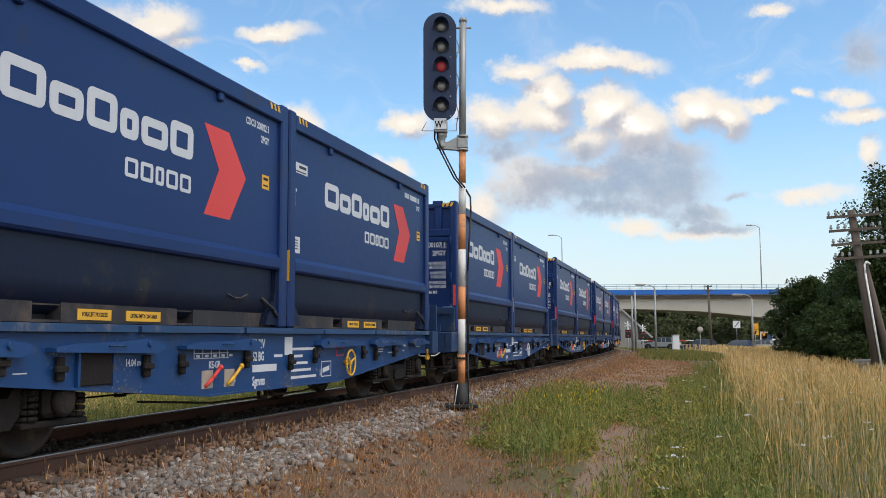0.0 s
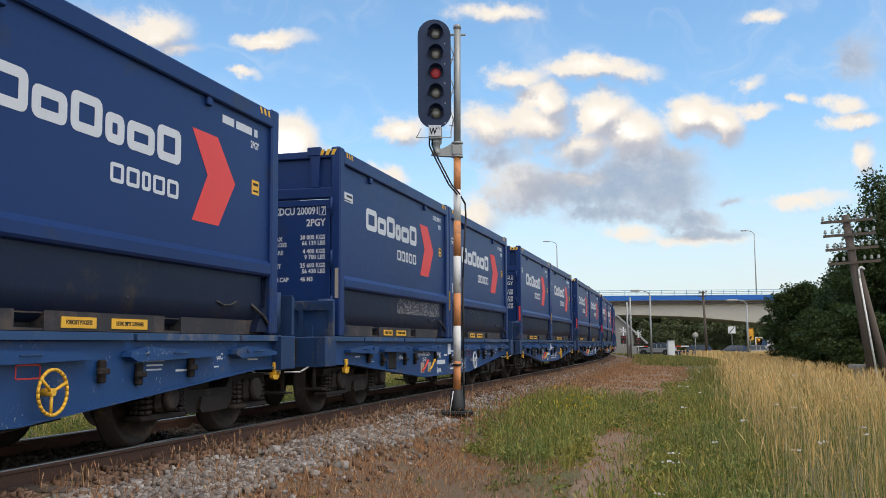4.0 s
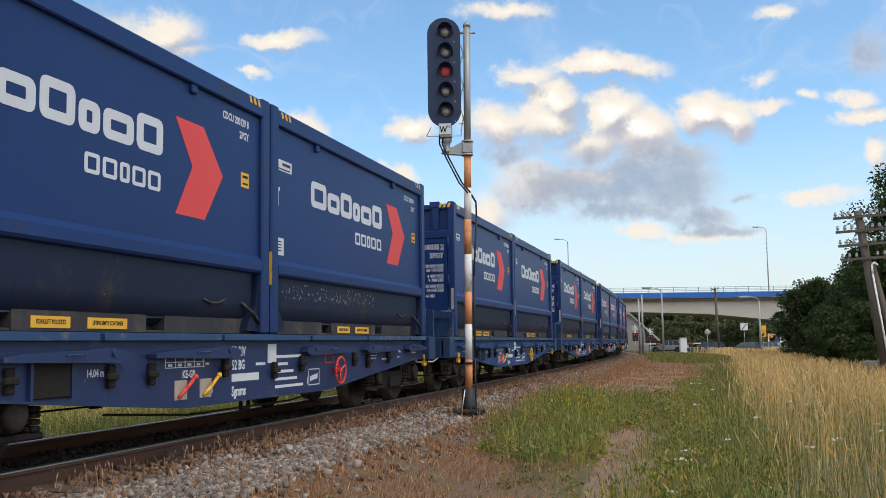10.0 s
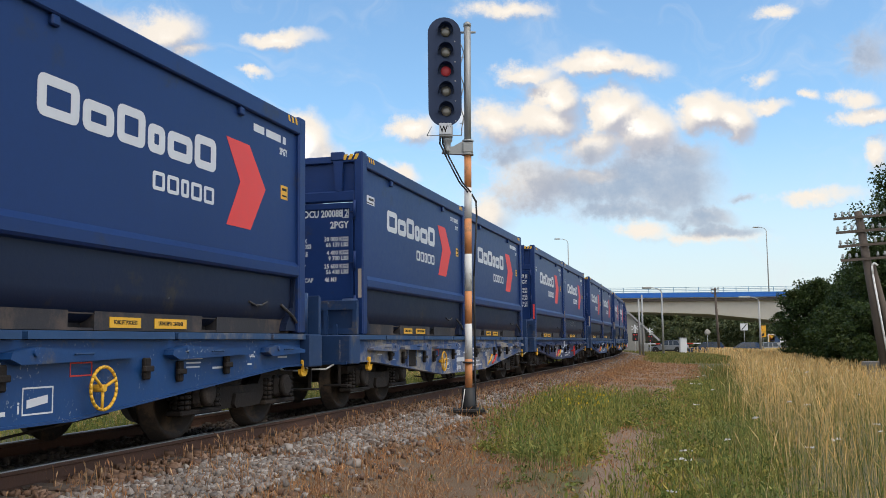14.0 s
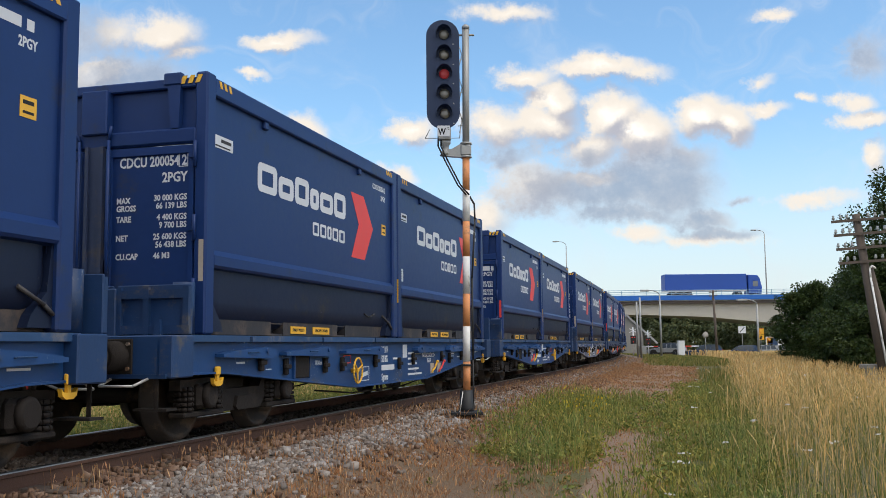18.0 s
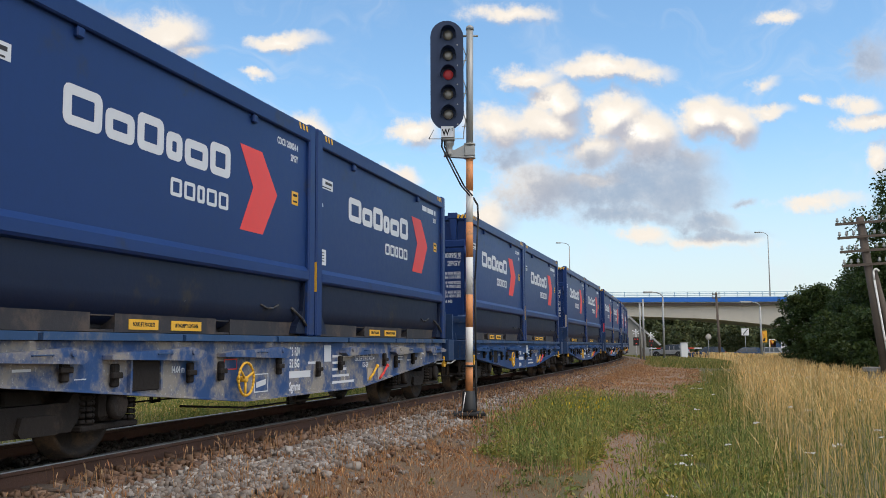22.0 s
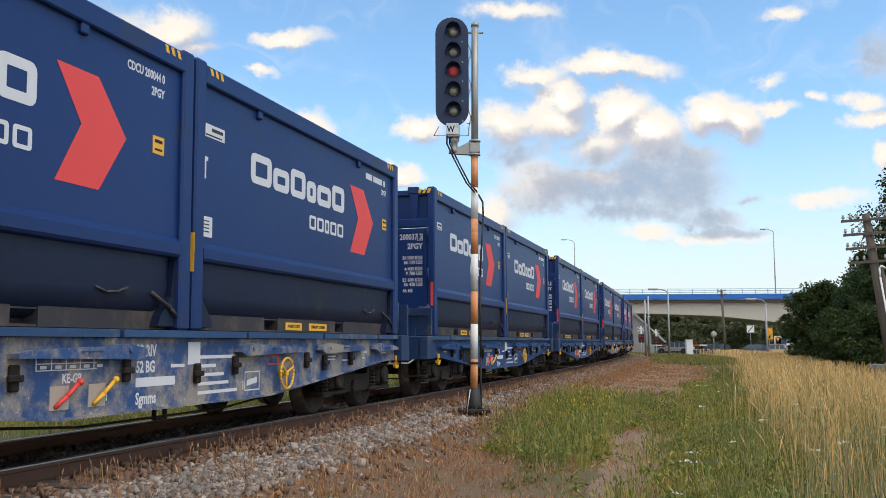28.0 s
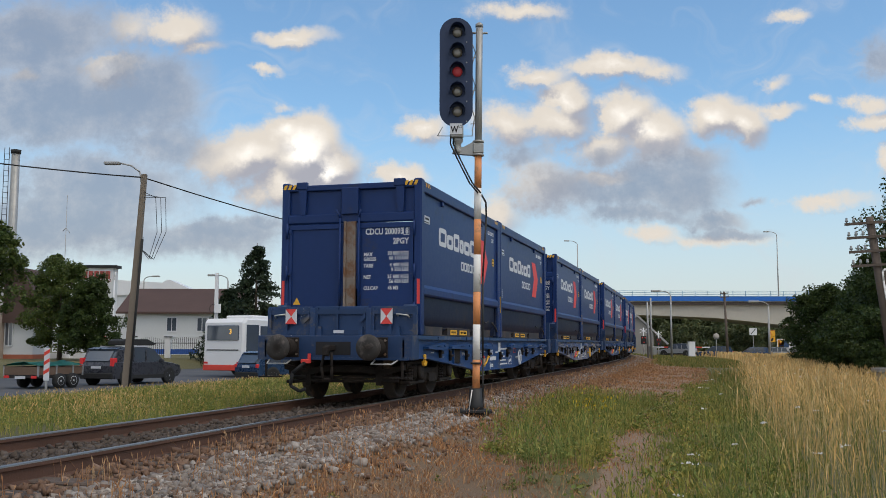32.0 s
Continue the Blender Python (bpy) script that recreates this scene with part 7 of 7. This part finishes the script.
    # utility poles and cable
    up = tagged(empty("utility_pole", -12.75, 38.6, lie(-12.75, 38.6)), "leaning concrete utility pole with a street lamp and coiled cable", "pole")
    part("shaft", prism([(0.06, -0.2), (0.36, -0.2), (0.78, 8.65), (0.60, 8.65)], -0.11, 0.11, "Y"), surface("brown_concrete", (0.19, 0.155, 0.12), 0.9, 0, 0.3, 5, 0.3), up)
    part("stay_pipe", tube((0.40, -0.16, 0), (0.74, -0.16, 6.0), 0.05, n=6), TYRE, up)
    part("lamp_arm", run([(0.60, 0, 8.2), (0.5, 0, 8.75), (0.15, 0, 9.0), (-0.35, 0, 9.12)], 0.035, 6), GALV, up)
    part("lantern", box(-0.95, -0.3, -0.12, 0.12, 9.04, 9.16, 0.03), GALV, up)
    cb = []
    for k in range(3):
        cb.append(run([(0.75, -0.1, 7.9 - 0.1 * k), (1.2 + 0.2 * k, -0.1, 7.7), (1.3 + 0.18 * k, -0.1, 6.3), (1.0 + 0.1 * k, -0.1, 5.2), (0.7, -0.1, 5.6), (0.75, -0.1, 6.1)], 0.012, 5))
    part("spare_cable", join(*cb), TYRE, up)
    part("clamp", run([(-0.3, 0, 8.60), (0.6, 0, 8.53)], 0.03, 5), TYRE, up)
    tr = bmesh.new()
    pa, pb, pc = Vector((-10.0, -2.0, 9.5)), Vector((0.66, 0, 8.52)), Vector((13.5, 30.0, 8.45))
    for a, b, sag in ((pa, pb, 0.12), (pb, pc, 0.5)):
        pts = [a.lerp(b, k / 10) - Vector((0, 0, sag * 4 * (k / 10) * (1 - k / 10))) for k in range(11)]
        run([tuple(q) for q in pts], 0.028, 5, tr)
    part("overhead_cable", tr, TYRE, up)
    p2 = tagged(empty("utility_pole", -15.2, 65, -0.8), "grey concrete utility pole with a meter box", "pole")
    part("shaft", prism([(-0.15, 0), (0.15, 0), (0.10, 6.4), (-0.10, 6.4)], -0.10, 0.10, "Y"), BUSWHITE, p2)
    part("meter_box", box(-0.05, 0.35, -0.3, -0.14, 3.7, 4.3, 0.02), BUSWHITE, p2)
    part("cable_loop", ring(0.3, 0.02, 14, "Y", None, (-0.1, -0.18, 4.0)), TYRE, p2)
    street_lamp(-20.0, 90, -0.3, 7.0, -1.0)
    street_lamp(-36.5, 118, -0.3, 8.8, 1.0)


def crossing_and_signs():
    """Small things near the level crossing and on the road beneath the bridge."""
    amber = surface("amber_sign", (0.75, 0.36, 0.01), 0.5, 0, 0.1, 3, 0.0)

    def sign(x, y, z, kind, label):
        p = tagged(empty("road_sign", x, y, lie(x, y)), label, "sign")
        g = lie(x, y)
        part("post", tube((0, 0, 0), (0, 0, z - g), 0.04, n=6), GALV, p)
        zz = z - g
        if kind == "works":
            bd = part("board", box(-0.42, 0.42, -0.06, -0.04, zz - 0.75, zz + 0.05, 0.005), amber, p)
            part("triangle", prism([(-0.3, zz - 0.02), (0.3, zz - 0.02), (0, zz - 0.5)], -0.066, -0.061, "Y"), YELLOW, bd)
            part("triangle_edge", join(prism([(-0.36, zz + 0.02), (0.36, zz + 0.02), (0.30, zz - 0.03), (-0.30, zz - 0.03)], -0.07, -0.067, "Y"), prism([(-0.36, zz + 0.02), (-0.28, zz + 0.0), (0.02, zz - 0.55), (-0.02, zz - 0.58)], -0.07, -0.067, "Y")), BUSRED, bd)
            part("lower_board", box(-0.42, 0.42, -0.06, -0.04, zz - 1.45, zz - 0.8, 0.005), amber, p)
            part("lower_mark", prism([(-0.2, zz - 1.3), (0.0, zz - 0.9), (0.2, zz - 0.95), (0.05, zz - 1.35)], -0.066, -0.061, "Y"), BLACK, p)
        elif kind == "end":
            bd = part("board", box(-0.48, 0.48, -0.06, -0.04, zz - 0.9, zz, 0.005), BUSWHITE, p)
            part("stripe", prism([(-0.36, zz - 0.78), (-0.26, zz - 0.82), (0.36, zz - 0.12), (0.26, zz - 0.08)], -0.066, -0.061, "Y"), BLACK, bd)
        elif kind == "round":
            part("disc", lathe([(0.0, -0.06), (0.36, -0.06), (0.36, -0.03), (0.0, -0.03)], 8, "Y", centre=(0, 0, zz - 0.4)), CONC, p)
        return p

    sign(42.4, 125, 2.65, "works", "amber roadworks warning sign with red-edged triangle")
    sign(45.6, 131, 1.5, "works", "amber roadworks sign further along the road")
    sign(40.0, 125, 3.0, "end", "white square road sign with a black stripe")
    sign(31.0, 110, 2.2, "round", "round grey road sign seen from behind")
    # crossing signals
    for x, y in ((20.7, 100), (24.9, 112)):
        p = tagged(empty("crossing_signal", x, y, lie(x, y)), "level crossing signal with red lamps and crossed boards", "signal")
        part("post", tube((0, 0, 0), (0, 0, 2.9), 0.06, n=8), BUSWHITE, p)
        for a in (-1, 1):
            part("cross_board", prism([(-0.4, 2.52 + a * 0.2), (-0.37, 2.6 + a * 0.2), (0.4, 2.6 - a * 0.2), (0.37, 2.52 - a * 0.2)], -0.08 - 0.01 * a, -0.07 - 0.01 * a, "Y"), BUSWHITE, p)
        part("lamp_board", box(-0.3, 0.3, -0.12, -0.06, 1.2, 2.05, 0.02), TYRE, p)
        for xx, zz in ((-0.14, 1.85), (0.14, 1.85), (0, 1.4)):
            part("lamp", lathe([(0.0, -0.15), (0.065, -0.14), (0.065, -0.12)], 12, "Y", centre=(xx, 0, zz)), TAIL, p)
    br = tagged(empty("crossing_barrier", 24.9, 115, lie(24.9, 115)), "red and white level crossing barrier, lowered", "barrier")
    part("machine", box(-0.4, 0.4, -0.3, 0.3, 0, 1.1, 0.03), GALV, br)
    for k in range(7):
        part("boom_band", box(0.4 + k * 0.9, 1.3 + k * 0.9, -0.05, 0.05, 0.95, 1.08), BUSRED if k % 2 else BUSWHITE, br)
    cb = tagged(empty("switch_cabinet", 26.9, 105, lie(26.9, 105)), "white electrical cabinet beside the crossing", "cabinet")
    part("body", box(-0.35, 0.35, -0.25, 0.25, 0, 1.7, 0.02), BUSWHITE, cb)
    part("lid", box(-0.39, 0.39, -0.29, 0.29, 1.7, 1.78, 0.01), GALV, cb)
    hs = tagged(empty("crossing_house", 25.2, 126, lie(25.2, 126)), "small pale house with a steep grey roof", "house")
    part("wall", box(-2.2, 2.2, 0, 7, 0, 2.8), GREYWALL, hs)
    part("gable", prism([(-2.2, 2.8), (2.2, 2.8), (0, 5.0)], 0, 7, "Y"), GREYWALL, hs)
    part("roof", join(prism([(-2.6, 2.5), (-2.4, 2.4), (0, 4.95), (0, 5.25)], -0.3, 7.3, "Y"), prism([(0, 5.25), (0, 4.95), (3.9, 1.3), (4.1, 1.45)], -0.3, 7.3, "Y")), GALV, hs)
    bb = tagged(empty("billboard", 46.4, 131, lie(46.4, 131)), "blue and white roadside billboard", "billboard")
    part("panel", box(-1.3, 1.3, -0.05, 0.05, 0.7, 2.6, 0.01), BUSWHITE, bb)
    part("picture", box(-1.1, 0.3, -0.06, -0.051, 1.4, 2.4), CARBLUE, bb)
    for x in (-1.1, 1.1):
        part("leg", box(x - 0.06, x + 0.06, 0.05, 0.15, 0, 2.4), GALV, bb)
    for i, (x, y, turn, paint, label) in enumerate(((27, 112, 60, SILVER, "silver car waiting at the crossing"), (33, 118, 80, CARBLUE, "blue car on the road under the bridge"), (30, 124, 75, BUSWHITE, "white car on the road under the bridge"), (38.5, 121, 80, CARBLUE, "dark blue car under the bridge"), (43, 126, 85, SILVER, "silver car under the bridge"))):
        car(x, y, lie(x, y), turn, paint, label, 4.3, 1.76, 1.5, False)


def bridge_vehicle(kind, lane, times, label, paint):
    """A vehicle crossing the bridge. times: (seconds, x) on its way."""
    z = 8.1
    going = 1 if times[-1][1] > times[0][1] else -1
    turn = -90 if going > 0 else 90
    if kind == "car":
        c = car(0, lane, z, turn, paint, label, 4.3, 1.78, 1.55, True)
    elif kind == "van":
        c = tagged(empty("van", 0, lane, z, turn), label, "van")
        part("body", shaped([(-2.9, 0.5), (-2.85, 0.35), (2.7, 0.35), (2.9, 0.6), (2.85, 1.15), (2.1, 1.35), (1.35, 2.3), (0.8, 2.45), (-2.75, 2.45), (-2.9, 2.2)], 1.0, 0.06), paint, c)
        part("windscreen", shaped([(2.0, 1.38), (1.38, 2.2), (1.0, 2.2), (1.4, 1.38)], 1.004, 0.03), GLASS, c)
        on_wheels(c, [(sx * 0.9, y) for sx in (1, -1) for y in (-1.8, 1.9)], 0.35, 0.22, 1)
    else:
        c = tagged(empty("lorry", 0, lane, z, turn), label, "lorry")
        part("trailer_box", box(-1.27, 1.27, -7.7, 5.4, 1.15, 3.75, 0.04), paint, c, "blue curtain side")
        part("trailer_rail", box(-1.28, 1.28, -7.7, 5.4, 1.0, 1.14), ALLOY, c)
        part("cab", shaped([(5.7, 0.6), (7.75, 0.5), (7.85, 1.6), (7.55, 3.0), (7.2, 3.5), (5.7, 3.6)], 1.24, 0.05), paint, c)
        part("windscreen", shaped([(7.86, 1.75), (7.60, 2.85), (7.2, 2.85), (7.3, 1.75)], 1.1, 0.03), GLASS, c)
        part("cab_door", box(-1.27, 1.27, 6.4, 7.2, 1.7, 2.6, 0.02), GLASS, c)
        on_wheels(c, [(sx * 1.05, y) for sx in (1, -1) for y in (-6.4, -5.1, -3.8, 4.2, 6.9)], 0.5, 0.3, 1)
    rows = [(0.0, times[0][1])] + [t for t in times if 0 < t[0] < 32] + [(32.0, times[-1][1])]
    TRAFFIC.append((c, [(t, Matrix.Translation((x, 152 + lane, z)) @ Matrix.Rotation(radians(turn), 4, "Z")) for t, x in rows]))


def drive(t0, x0, speed, start, stop):
    """Rests at start, crosses x0 at t0 with the given speed, rests at stop."""
    t = lambda x: t0 + (x - x0) / speed
    return [(t(start) - 0.6, start), (t(start + (stop - start) * 0.08), start + (stop - start) * 0.08), (t((start + stop) / 2), (start + stop) / 2), (t(start + (stop - start) * 0.92), start + (stop - start) * 0.92), (t(stop) + 0.6, stop)]


def build_bridge_traffic():
    lorry_blue = surface("lorry_blue", (0.012, 0.07, 0.36), 0.45, 0, 0.08, 1, 0.0)
    bridge_vehicle("car", 3.0, drive(5.5, 39.1, 17.0, 22, 92), "grey hatchback crossing the bridge", SILVER)
    bridge_vehicle("van", 8.0, drive(8.0, 50.9, -15.0, 88, 4), "white high-roofed van crossing the bridge", BUSWHITE)
    bridge_vehicle("car", 3.0, drive(8.0, 34.7, 17.5, 15.5, 86), "blue car crossing the bridge", CARBLUE)
    bridge_vehicle("car", 8.0, drive(12.0, 48.4, -14.5, 96, 12), "pale minibus-like car crossing the bridge", BUSWHITE)
    bridge_vehicle("lorry", 3.0, drive(18.0, 45.5, 16.0, 3.5, 104), "long blue articulated lorry crossing the bridge", lorry_blue)
    bridge_vehicle("car", 3.0, drive(30.0, 36.4, 16.7, -12, 80), "dark estate car crossing the bridge", CHARCOAL)


road_strip()
build_road_traffic()
build_town()
crossing_and_signs()
build_bridge_traffic()

# ---- everything that moves ----
def motions():
    rows = [float(t) for t in range(33)]
    rolled = {}
    for n, ob in TRAIN:
        walk(ob, [(t, place(n, t)) for t in rows])
        sets = sorted((c for c in ob.children if c.name.startswith("wheelset")), key=lambda c: c.location.y)
        for i, ws in enumerate(sets):
            if i not in rolled:
                y = ws.location.y
                walk(ws, [(k / 15, pose(0, y, 0.46, -math.degrees((speed_way(k / 15) - speed_way(0.0)) / 0.46))) for k in range(481)])
                rolled[i] = ws
            else:
                first = rolled[i].animation_data
                ws.rotation_mode = "QUATERNION"
                ws.animation_data_create()
                ws.animation_data.action, ws.animation_data.action_slot = first.action, first.action_slot
    for n, j, ob in LOADS:
        walk(ob, [(t, load_place(n, j, t)) for t in rows])
    for ob, rows_of in TRAFFIC:
        walk(ob, rows_of)


motions()
